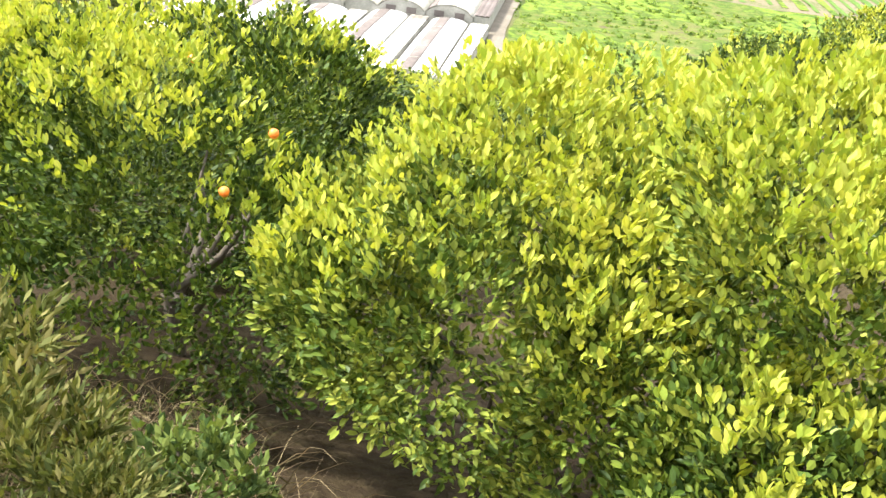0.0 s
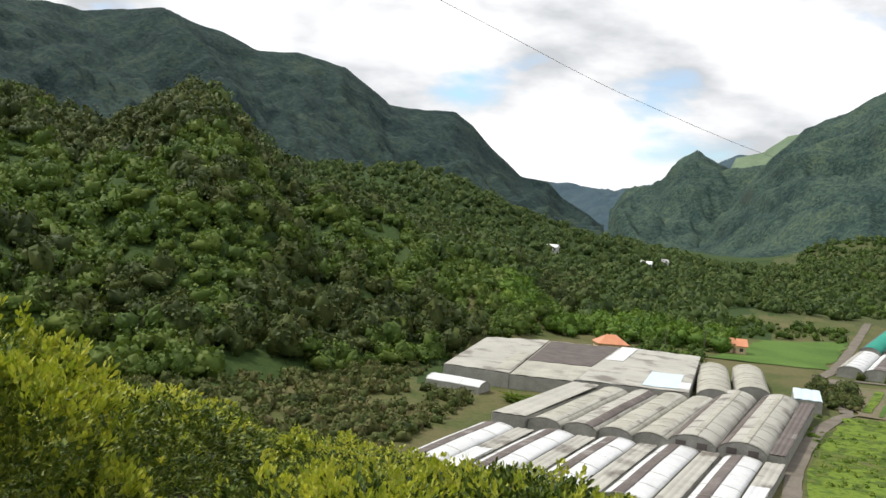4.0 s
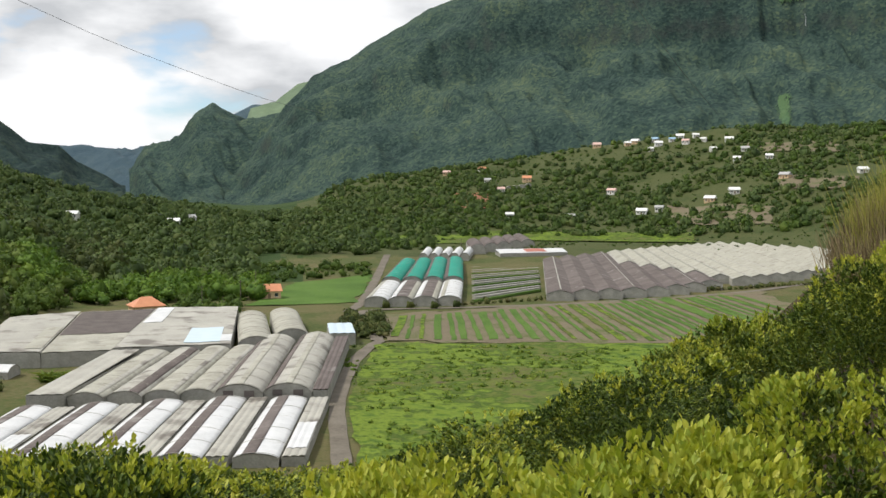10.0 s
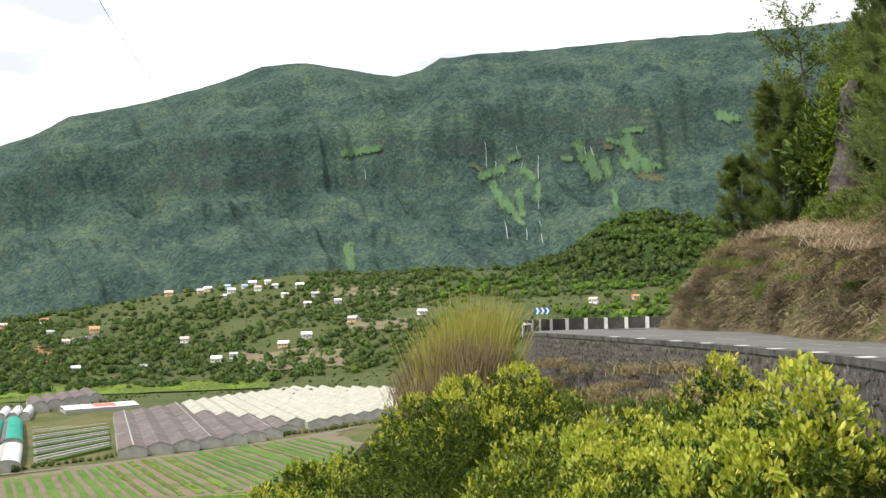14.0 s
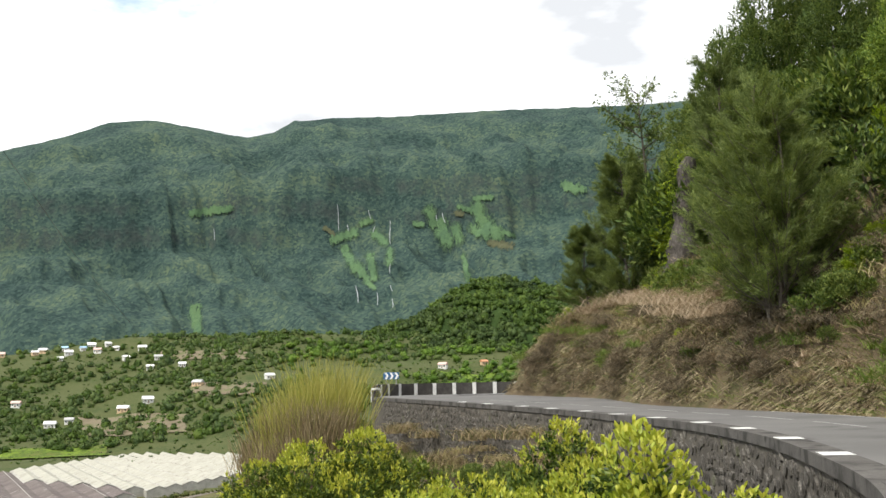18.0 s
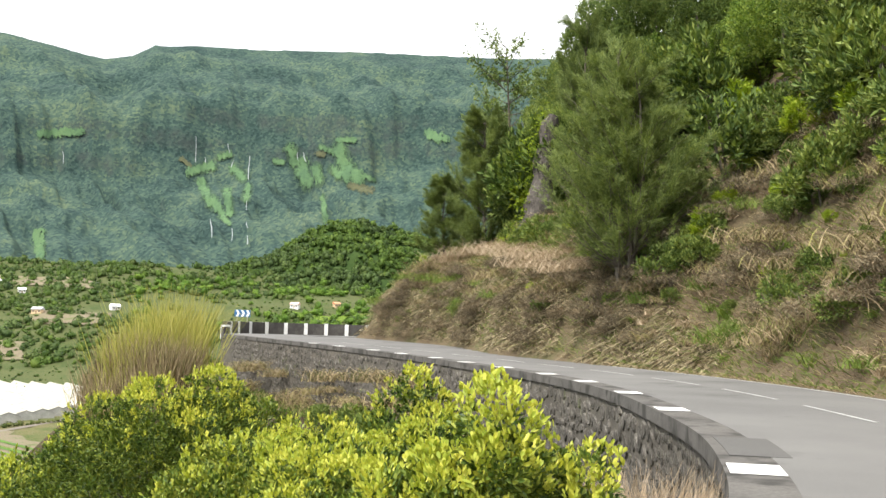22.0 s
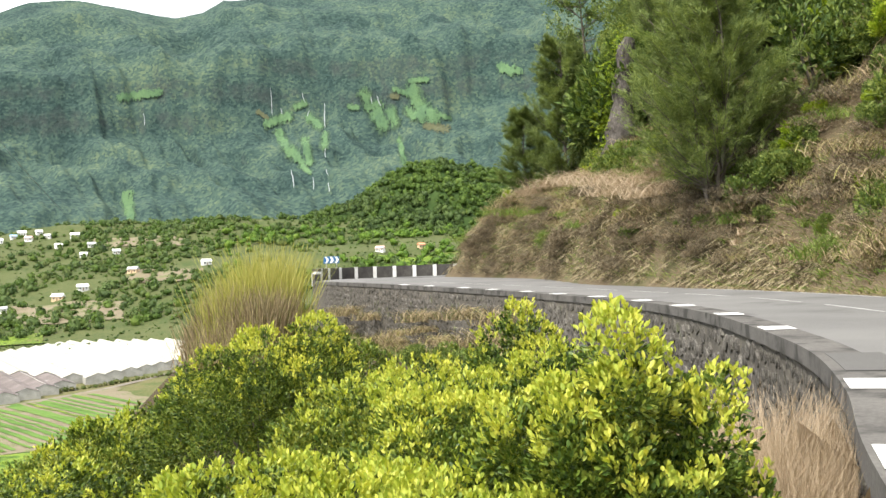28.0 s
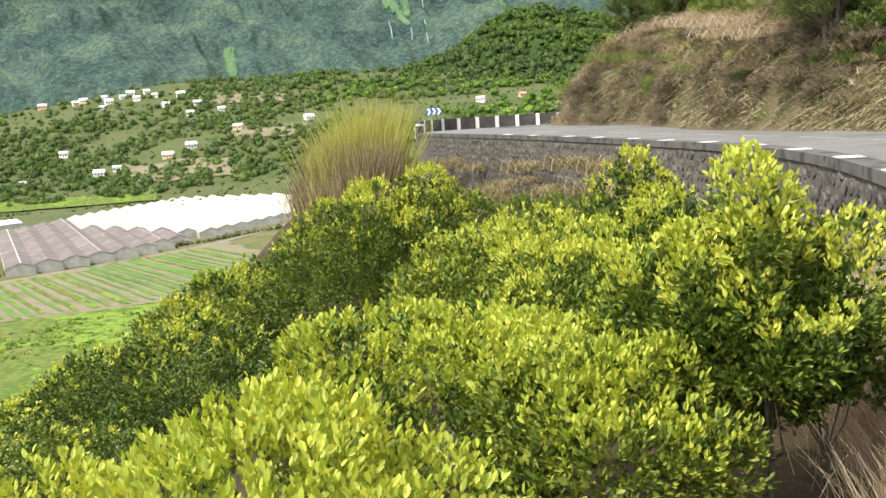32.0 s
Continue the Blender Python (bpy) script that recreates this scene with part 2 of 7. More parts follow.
# ---------------------------------------------------------------- mesh helpers
def mesh_np(name, verts, faces, mats, smooth=False, index=None):
    """A mesh from arrays of vertices and of triangles or quads."""
    me = bpy.data.meshes.new(name)
    verts = np.asarray(verts, np.float32)
    faces = np.asarray(faces, np.int32)
    n, k = faces.shape
    me.vertices.add(len(verts))
    me.vertices.foreach_set("co", verts.ravel())
    me.loops.add(n * k)
    me.loops.foreach_set("vertex_index", faces.ravel())
    me.polygons.add(n)
    me.polygons.foreach_set("loop_start", np.arange(0, n * k, k, dtype=np.int32))
    me.polygons.foreach_set("loop_total", np.full(n, k, np.int32))
    for m in (mats if isinstance(mats, (list, tuple)) else [mats]):
        me.materials.append(m)
    if index is not None:
        me.polygons.foreach_set("material_index", np.asarray(index, np.int32))
    me.polygons.foreach_set("use_smooth", np.full(n, bool(smooth)))
    me.update(calc_edges=True)
    return me


def thing(name, label, category, group="", kind="", at=(0, 0, 0)):
    e = tagged(new(name), label, category, group, kind)
    e.location = at
    return e


def part(name, mesh, material=None, parent=None, label=""):
    """One mesh object under a thing or under a part; takes a bmesh or a mesh."""
    if isinstance(mesh, bmesh.types.BMesh):
        me = bpy.data.meshes.new(name)
        mesh.to_mesh(me)
        mesh.free()
        mesh = me
    if material is not None and not mesh.materials:
        mesh.materials.append(material)
    ob = new(name, mesh)
    ob.parent = parent
    return tagged(ob, label)


def box_bm(x, y, z, cx=0, cy=0, cz=0, bevel=0.0):
    bm = bmesh.new()
    bmesh.ops.create_cube(bm, size=1, matrix=Matrix.Translation((cx, cy, cz)) @ Matrix.Diagonal((x, y, z, 1)))
    if bevel:
        bmesh.ops.bevel(bm, geom=bm.edges[:], offset=bevel, segments=2, affect="EDGES", profile=0.6)
    return bm


def tube(points, radii, sides=8):
    """Vertices and quads of a tapered tube along points."""
    P = np.asarray(points, float)
    n = len(P)
    t = np.gradient(P, axis=0)
    t /= np.linalg.norm(t, axis=1)[:, None] + 1e-9
    ref = np.where(np.abs(t[:, 2:3]) > 0.9, [[1.0, 0, 0]], [[0, 0, 1.0]])
    a = np.cross(t, ref)
    a /= np.linalg.norm(a, axis=1)[:, None] + 1e-9
    b = np.cross(t, a)
    th = np.linspace(0, 2 * np.pi, sides, endpoint=False)
    ring = a[:, None] * np.cos(th)[None, :, None] + b[:, None] * np.sin(th)[None, :, None]
    V = (P[:, None] + ring * np.asarray(radii, float)[:, None, None]).reshape(-1, 3)
    i = np.arange(n - 1)[:, None] * sides
    j = np.arange(sides)[None]
    k = (j + 1) % sides
    F = np.stack([i + j, i + k, i + sides + k, i + sides + j], -1).reshape(-1, 4)
    return V, F


def merge(chunks):
    V, F, o = [], [], 0
    for v, f in chunks:
        V.append(v)
        F.append(np.asarray(f) + o)
        o += len(v)
    return np.concatenate(V), np.concatenate(F)


def vnoise(x, y, seed=0):
    """Smooth value noise, -1 to 1, on arrays."""
    xi, yi = np.floor(x).astype(np.int64), np.floor(y).astype(np.int64)
    fx, fy = x - xi, y - yi
    fx, fy = fx * fx * fx * (fx * (fx * 6 - 15) + 10), fy * fy * fy * (fy * (fy * 6 - 15) + 10)

    def h(i, j):
        n = (i * 374761393 + j * 668265263 + seed * 1442695041) & 0xFFFFFFFF
        n = ((n ^ (n >> 13)) * 1274126177) & 0xFFFFFFFF
        return ((n ^ (n >> 16)) & 0xFFFF) / 32767.5 - 1
    a, b, c, d = h(xi, yi), h(xi + 1, yi), h(xi, yi + 1), h(xi + 1, yi + 1)
    return (a * (1 - fx) + b * fx) * (1 - fy) + (c * (1 - fx) + d * fx) * fy


def fbm(x, y, octaves=4, seed=0, gain=0.5):
    s, amp, tot = 0, 1, 0
    for o in range(octaves):
        s = s + amp * vnoise(x * 2 ** o, y * 2 ** o, seed + o)
        tot += amp
        amp *= gain
    return s / tot


def smooth01(a, b, x):
    t = np.clip((x - a) / (b - a), 0, 1)
    return t * t * (3 - 2 * t)


# ---------------------------------------------------------------- the road's line
LEFT = np.array([(-40, -24.0), (-25, -15), (-10, -6.2), (0.4, -0.25), (5.7, 2.95), (8.5, 4.5), (11.6, 6.5), (14.7, 9.0), (18.1, 12.0), (21.2, 15.2), (23.9, 18.5),
                 (26.3, 21.9), (28.8, 25.8), (31.9, 30.8), (36, 39.5), (40, 50), (43.0, 58.5), (46.2, 64.8), (50.5, 67.6), (55, 66.2), (60, 61.5), (67, 55), (80, 48)])
ROAD_W = 5.5


def resample(P, step):
    P = np.asarray(P, float)
    Q = np.vstack([2 * P[0] - P[1], P, 2 * P[-1] - P[-2]])
    out = []
    for i in range(1, len(Q) - 2):
        a, b, c, d = Q[i - 1:i + 3]
        for t in np.linspace(0, 1, 24, endpoint=False):
            out.append(0.5 * (2 * b + (c - a) * t + (2 * a - 5 * b + 4 * c - d) * t * t + (3 * b - a - 3 * c + d) * t ** 3))
    out = np.array(out + [P[-1]])
    s = np.r_[0, np.cumsum(np.linalg.norm(np.diff(out, axis=0), axis=1))]
    u = np.arange(0, s[-1], step)
    return np.stack([np.interp(u, s, out[:, k]) for k in range(out.shape[1])], 1)


EDGE = resample(LEFT, 0.5)
_t = np.gradient(EDGE, axis=0)
_t /= np.linalg.norm(_t, axis=1)[:, None]
NORM = np.stack([_t[:, 1], -_t[:, 0]], 1)
for _ in range(6):
    NORM[1:-1] = (NORM[:-2] + NORM[1:-1] + NORM[2:]) / 3
NORM /= np.linalg.norm(NORM, axis=1)[:, None]
ARC = np.arange(len(EDGE)) * 0.5
S0 = ARC[np.argmin(np.hypot(EDGE[:, 0], EDGE[:, 1]))]
ROAD_WIDE = ROAD_W + 3.6 * smooth01(S0 + 48, S0 + 64, ARC)
ROAD_Z = -1.15 + 0.42 * smooth01(S0 + 40, S0 + 85, ARC)


def road_frame(x, y):
    """Signed distance to the road's outer edge (positive on the road) and the index of the nearest station."""
    x, y = np.asarray(x, float), np.asarray(y, float)
    best, idx = np.full(x.shape, 1e9), np.zeros(x.shape, int)
    for i in range(0, len(EDGE), 2):
        d = (x - EDGE[i, 0]) ** 2 + (y - EDGE[i, 1]) ** 2
        m = d < best
        best[m], idx[m] = d[m], i
    sd = (x - EDGE[idx, 0]) * NORM[idx, 0] + (y - EDGE[idx, 1]) * NORM[idx, 1]
    return np.where(sd >= 0, 1, -1) * np.sqrt(best), idx


# ---------------------------------------------------------------- the land
FLOOR_Z = -41.0
FALL_AZ = [-180, -90, -60, -30, -15, 0, 10, 18, 22, 26, 30, 36, 45, 60, 90, 180]
FALL = [0.05, 0.10, 0.16, 0.22, 0.27, 0.30, 0.275, 0.22, 0.19, 0.155, 0.125, 0.105, 0.10, 0.10, 0.05, 0.05]
LHILL_AZ = [-75, -50, -43, -39.6, -37, -34.7, -32.8, -31.2, -30.1, -28.6, -26.4, -23.6, -20.8, -19, -14, -8]
LHILL_EL = [3.6, 3.9, 4.2, 3.8, 3.3, 2.5, 3.3, 4.4, 4.8, 4.0, 2.4, 0.8, 0.0, -0.5, -1.6, -4.0]
MID_AZ = [-30, -24, -20.8, -18.1, -15.7, -13.2, -10, -7.6, -4, 0, 4]
MID_EL = [0.0, -0.2, -0.1, 0.5, 0.4, -0.3, -0.6, -1.0, -1.5, -2.0, -2.4]
RHILL_AZ = [-6, -1, 3, 5.8, 12.6, 17, 25.6, 30.5, 35, 50, 80]
RHILL_EL = [-3.2, -2.0, -0.6, 0.1, 1.1, 2.0, 2.7, 2.9, 2.7, 2.5, 2.0]


def land(x, y):
    x, y = np.asarray(x, float), np.asarray(y, float)
    r = np.hypot(x, y) + 1e-6
    az = np.degrees(np.arctan2(x, y))
    hill = -1.75 - np.interp(az, FALL_AZ, FALL) * r - 0.0028 * np.clip(r - 48, 0, None) ** 2 + 0.12 * fbm(x / 3, y / 3, 3, 5) * smooth01(1, 5, r)
    valley = FLOOR_Z + 0.012 * np.clip(r - 420, 0, 400)
    k = 4.0
    z = np.where(r < 400, valley + k * np.logaddexp(0, (hill - valley) / k), valley)
    # wooded hill, rising from the valley floor
    rc = 560.0
    zc = rc * np.tan(np.radians(np.interp(az, LHILL_AZ, LHILL_EL) - 0.2)) - 5
    v = np.clip((r - np.interp(az, [-46, -24, -19, -16, -11, -8], [225, 235, 262, 275, 340, 380]) - 12 * fbm(az / 6, r * 0, 2, 9)) / (rc - 300), 0, 1.6)
    up = np.where(v <= 1, v ** 0.85, 1 - 0.35 * (v - 1))
    spur = 0.5 - np.abs(fbm(az / 7 + r / 330, r / 420, 3, 23)) * 2
    rough = (9 * fbm(x / 60, y / 60, 4, 21) + 17 * spur) * smooth01(0, 0.3, v) * (1 - 0.8 * smooth01(0.72, 1.0, v))
    side = smooth01(-5, -13, az) * smooth01(-110, -70, az)
    z = z + side * ((zc - valley) * up + rough)
    # settled slope, rising behind the glasshouses
    rv = 1180.0
    zv = rv * np.tan(np.radians(np.interp(az, RHILL_AZ, RHILL_EL)))
    v = np.clip((r - 690 + 60 * smooth01(20, 30, az)) / (rv - 690), 0, 1.7)
    up = np.where(v <= 1, v ** 1.1, 1 - 0.15 * (v - 1))
    rough = 8 * fbm(x / 90, y / 90, 4, 33) * smooth01(0, 0.3, v)
    side = smooth01(-8, 4, az) * smooth01(110, 80, az)
    z = z + side * ((zv - valley) * up + rough)
    # low wooded middle ridge up the valley
    mid = smooth01(-32, -22, az) * smooth01(5, -3, az)
    rise = 900 * np.tan(np.radians(np.interp(az, MID_AZ, MID_EL))) + 35
    z = z + mid * rise * np.exp(-((r - 900) / 170) ** 2) * (1 + 0.12 * fbm(x / 70, y / 70, 3, 44))
    # the road's bench
    near = r < 140
    if near.any():
        xs, ys = x[near], y[near]
        sd, i = road_frame(xs, ys)
        bench = ROAD_Z[i] - 0.35
        zz = z[near]
        zz = zz + 6.0 * np.exp(-((xs - 31) ** 2 + (ys - 51) ** 2) / 75.0)
        drop = np.maximum(zz, bench - 3.4)
        drop = np.minimum(drop, bench - 0.1)
        outer = np.where(sd > -14, drop * smooth01(-14, -4, sd) + zz * (1 - smooth01(-14, -4, sd)), zz)
        z[near] = np.where(sd > 1.7, bench, np.minimum(outer, bench - 0.8))
    return z


def polar_sheet():
    az = np.r_[np.arange(-180, -46, 4.0), np.arange(-46, 84, 0.3), np.arange(84, 180.1, 4.0)]
    rr = [0.0, 0.4]
    while rr[-1] < 4900:
        s = rr[-1]
        rr.append(s + (0.3 if s < 30 else min(max(0.018 * s, 0.3), 14) if s < 1350 else 120))
    rr = np.array(rr)
    A, Rr = np.meshgrid(np.radians(az), rr)
    X, Y = Rr * np.sin(A), Rr * np.cos(A)
    Z = land(X.ravel(), Y.ravel()).reshape(X.shape)
    Z = np.where(Rr < 120, Z, Z + 0.25 * fbm(X / 9, Y / 9, 3, 3) * smooth01(60, 140, Rr))
    n, m = X.shape
    V = np.stack([X, Y, Z], -1).reshape(-1, 3)
    i = np.arange(n - 1)[:, None] * m
    j = np.arange(m - 1)[None]
    F = np.stack([i + j, i + j + 1, i + m + j + 1, i + m + j], -1).reshape(-1, 4)
    rc = np.repeat((rr[:-1] + rr[1:]) / 2, m - 1)
    ac = np.tile((az[:-1] + az[1:]) / 2, n - 1)
    wob = 30 * fbm(ac / 2, rc / 40, 3, 17)
    rc, ac = rc + wob, ac + wob / 14
    idx = np.where(rc < 95, 0, 1)
    idx[(rc > 232) & (ac < -15)] = 2
    idx[(rc > 430) & (ac < 1)] = 2
    idx[(rc > 560) & (ac >= 1)] = 3
    return tagged(new("ground", mesh_np("ground", V, F[:, ::-1], [M_SOIL, M_SCRUB, M_WOODFLOOR, M_SLOPE], True, idx)), "sloping soil, valley floor and wooded hillsides", "ground", kind="structure")


polar_sheet()


class Range:
    """A mountain wall: crest elevations by azimuth, a foot and a crest distance, fluted by gullies."""

    def __init__(self, az, el, r0, r1, z0, gully, seed, power=0.9, cliff=0.0):
        self.az, self.el, self.r0, self.r1, self.z0, self.gully, self.seed, self.power, self.cliff = az, el, r0, r1, z0, gully, seed, power, cliff

    grid = None
    spur = 80.0

    def at(self, a, v):
        r0, r1 = np.interp(a, *self.r0), np.interp(a, *self.r1)
        crest = r1 * np.tan(np.radians(np.interp(a, self.az, self.el) + np.interp(a, [-20, 0, 30, 50], [0.78, 0.66, 0.36, 0.3])))
        r = r0 + (r1 - r0) * v
        w = np.clip(v, 0, 1)
        p = w ** self.power
        if self.cliff:
            p = p + self.cliff * (smooth01(0.52, 0.62, w + 0.04 * fbm(a / 3, w * 2, 3, self.seed + 7)) - w) * np.sin(np.pi * w) + 0.4 * self.cliff * (smooth01(0.8, 0.86, w + 0.03 * fbm(a / 2, w * 2, 3, self.seed + 8)) - w) * np.sin(np.pi * w)
        z = self.z0 + (crest - self.z0) * np.where(v <= 1, p, 1 - 1.2 * (v - 1))
        arc = np.radians(a) * r1
        warp = 110 * fbm(arc / 260, v * 3.5, 3, self.seed)
        spur = 1 - np.abs(fbm((arc + 0.6 * warp + v * 330) / 400, v * 0.8 + arc / 2600, 3, self.seed + 41)) * 2
        rid = 1 - np.abs(fbm((arc + 0.35 * warp + v * 260) / self.gully, v * 1.6 + arc / 900, 4, self.seed + 3, 0.6)) * 2
        env = np.sin(np.pi * np.clip(w, 0, 1)) ** 0.7 * (v <= 1)
        z = z + env * (self.spur * (spur - 0.55) + self.gully * 0.21 * (rid - 0.55) + 15 * fbm(arc / 420 + v * 2, v * 11 + arc / 700, 3, self.seed + 31) + 22 * fbm(arc / 75 + v * 2, v * (r1 - r0) / 75, 4, self.seed + 21)) + 6 * fbm(arc / 22, v * (r1 - r0) / 22, 3, self.seed + 11) * (0.35 + 0.65 * env)
        if self.cliff:
            bed = z + 26 * fbm(arc / 520, v * 1.5, 3, self.seed + 51)
            z = z + env * (0.55 + 0.45 * fbm(arc / 190, z / 60, 2, self.seed + 52)) * 6.5 * np.sin(2 * np.pi * bed / 62)
        return r * np.sin(np.radians(a)), r * np.cos(np.radians(a)), z

    def mesh(self, name, a0, a1, step, rows, mat):
        a = np.arange(a0, a1, step)
        v = np.r_[np.linspace(0, 1, rows), 1.06, 1.15, 1.3]
        A, Vv = np.meshgrid(a, v)
        X, Y, Z = self.at(A, Vv)
        Z[-1] = self.z0 - 60
        n, m = A.shape
        i = np.arange(n - 1)[:, None] * m
        j = np.arange(m - 1)[None]
        F = np.stack([i + j, i + j + 1, i + m + j + 1, i + m + j], -1).reshape(-1, 4)
        return mesh_np(name, np.stack([X, Y, Z], -1).reshape(-1, 3), F[:, ::-1], mat, True)

    def find(self, a, el):
        """The place on the face at an azimuth and an elevation."""
        if self.grid is None:
            A, W = np.meshgrid(np.arange(22.0, 50.0, 0.02), np.linspace(0.02, 1, 200), indexing="ij")
            X, Y, Z = self.at(A, W)
            self.grid = X, Y, Z, np.degrees(np.arctan2(Z, np.hypot(X, Y)))
        X, Y, Z, E = self.grid
        i = int(round((float(a) - 22.0) / 0.02))
        top = np.maximum.accumulate(E[i]) + np.arange(E.shape[1]) * 1e-7
        return Vector([float(np.interp(el, top, c[i])) for c in (X, Y, Z)])


R_LEFT = Range([-80, -60, -40, -37.8, -36, -32.2, -30.5, -29, -27.2, -25, -22.6, -20, -19, -16.5, -15.5, -14.3, -12.6, -11.2, -10.4, -9.0, -8.2],
               [6, 7.6, 7.2, 7.4, 7.2, 7.8, 7.3, 7.0, 6.3, 6.4, 5.95, 4.2, 4.1, 4.2, 3.6, 2.4, 1.1, 1.0, 0.2, -0.5, -1.0],
               ([-80, -40, -15, -8], [1400, 1400, 1700, 1900]), ([-80, -40, -20, -8], [2100, 2300, 2500, 2600]), -60, 120, 50, 0.8)
R_FAR = Range([-20, -11.4, -9, -7.4, -6.9, -5.8, -5.2, -4.0, -2.6, -1.5, -0.3, 1, 2, 12], [1.6, 1.0, 0.9, 0.75, 1.0, 1.1, 1.5, 2.4, 2.7, 3.3, 3.3, 3.3, 3.3, 3.3],
              ([-20, 12], [3300, 3300]), ([-20, 12], [4500, 4500]), -60, 160, 60, 0.8)
R_MID = Range([-7.6, -7.0, -6.0, -5.3, -4.5, -3.6, -2.6, -1.9, -0.8, 0.6, 3, 8], [-0.6, 0.6, 1.1, 1.5, 2.75, 3.3, 2.75, 2.5, 2.7, 3.1, 3.4, 3],
              ([-8, 8], [1900, 1800]), ([-8, 8], [2750, 2500]), -60, 110, 70, 0.85)
R_RIGHT = Range([-3.0, -1.0, 0.3, 1.7, 2.6, 3.5, 4.7, 6.8, 7.8, 10, 11.9, 16, 19.5, 21.7, 24.1, 26.1, 28.9, 30.3, 31.4, 33.5, 38, 43, 48, 58, 70, 95],
                [-0.9, 1.5, 3.2, 4.8, 5.4, 5.7, 6.65, 7.8, 8.5, 9.3, 10.4, 11.4, 12.45, 13.35, 13.6, 13.3, 12.9, 13.2, 13.8, 14.0, 14.15, 14.35, 14.3, 14.2, 13, 11],
                ([-3, 5, 20, 95], [1700, 1500, 1380, 1300]), ([-3, 5, 20, 95], [2400, 2350, 2250, 2200]), -40, 95, 80, 0.8, 0.2)
tagged(new("mountain_ridge", R_LEFT.mesh("mountain_ridge", -80, -7.9, 0.18, 110, M_SHADEMTN)), "shaded forested mountain ridge closing the valley", "mountain", kind="structure")
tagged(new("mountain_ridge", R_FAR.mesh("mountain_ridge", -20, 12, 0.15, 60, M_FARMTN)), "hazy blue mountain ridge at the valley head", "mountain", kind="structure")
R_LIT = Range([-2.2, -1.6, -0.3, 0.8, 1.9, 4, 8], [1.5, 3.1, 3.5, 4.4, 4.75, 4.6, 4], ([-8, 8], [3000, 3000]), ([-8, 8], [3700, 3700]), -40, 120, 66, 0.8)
tagged(new("mountain_peak", R_LIT.mesh("mountain_peak", -2.2, 8, 0.1, 60, M_BRIGHTMTN)), "distant green summit coloured pale as if sunlit", "mountain", kind="structure")
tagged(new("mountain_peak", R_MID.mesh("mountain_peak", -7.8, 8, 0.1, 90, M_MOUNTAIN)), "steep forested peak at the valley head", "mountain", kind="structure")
R_RIGHT.spur = 50.0
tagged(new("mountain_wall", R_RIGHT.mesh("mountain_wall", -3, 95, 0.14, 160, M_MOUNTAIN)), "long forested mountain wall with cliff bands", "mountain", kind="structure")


# ---------------------------------------------------------------- the road
def ribbon(off0, off1, i0, i1, dz, thick=0.0, step=1):
    """Vertices and quads of a strip beside the edge line between two offsets."""
    k = np.arange(i0, i1 + 1, step)
    a = EDGE[k] + NORM[k] * np.broadcast_to(off0, len(EDGE))[k][:, None]
    b = EDGE[k] + NORM[k] * np.broadcast_to(off1, len(EDGE))[k][:, None]
    z = ROAD_Z[k] + dz
    rows = [np.c_[a, z], np.c_[b, z]]
    if thick:
        rows += [np.c_[b, z - thick], np.c_[a, z - thick]]
    n, w = len(k), len(rows)
    V = np.stack(rows, 1).reshape(-1, 3)
    F = []
    for c in range(w if thick else 1):
        d = (c + 1) % w
        i = np.arange(n - 1) * w
        F.append(np.stack([i + c, i + w + c, i + w + d, i + d], 1))
    if thick:
        F.append(np.array([[0, 1, 2, 3], [(n - 1) * w + 3, (n - 1) * w + 2, (n - 1) * w + 1, (n - 1) * w]]))
    F = np.concatenate(F)
    return V, F[:, ::-1]


N_EDGE = len(EDGE) - 1
V, F = ribbon(0.5, ROAD_WIDE, 0, N_EDGE, 0.0, 0.3)
road = tagged(new("road", mesh_np("road", V, F, M_ASPHALT)), "grey asphalt mountain road curving along the hillside", "road", kind="structure")


# ---------------------------------------------------------------- plants
def unit(v):
    return v / (np.linalg.norm(v, axis=-1, keepdims=True) + 1e-9)


def leaf_quads(P, D, L, W, rng, droop=0.0):
    """A kite for each leaf: base P, direction D, length L, width W, folded a little along its rib."""
    n = len(P)
    side = unit(np.cross(D, rng.normal(size=(n, 3)) + [0, 0, 1.2]))
    nrm = np.cross(side, D)
    L = np.broadcast_to(L, (n,))[:, None]
    W = np.broadcast_to(W, (n,))[:, None]
    mid = P + D * L * 0.45 - nrm * W * 0.18
    tip = P + D * L + np.array([0, 0, -1.0]) * L * droop
    V = np.stack([P, mid + side * W * 0.5, tip, mid - side * W * 0.5], 1).reshape(-1, 3)
    F = np.arange(4 * n).reshape(-1, 4)
    return V, F


def leaf_blades(P, D, L, W, rng, droop=0.0):
    """Two quads for each leaf, oval in outline and folded along the rib."""
    n = len(P)
    side = unit(np.cross(D, rng.normal(size=(n, 3)) + [0, 0, 1.2]))
    nrm = np.cross(side, D)
    L = np.broadcast_to(L, (n,))[:, None]
    W = np.broadcast_to(W, (n,))[:, None]
    fall = np.array([0, 0, -1.0]) * L * droop
    rows = [P]
    for s in (1, -1):
        for u, w, f in ((0.3, 0.44, 0.12), (0.68, 0.46, 0.1)):
            rows.append(P + D * L * u + side * W * w * s + nrm * W * f + fall * u * u)
    V = np.stack(rows + [P + D * L + fall], 1).reshape(-1, 3)
    b = np.arange(n)[:, None] * 6
    return V, np.concatenate([b + [0, 1, 2, 5], b + [0, 5, 4, 3]])


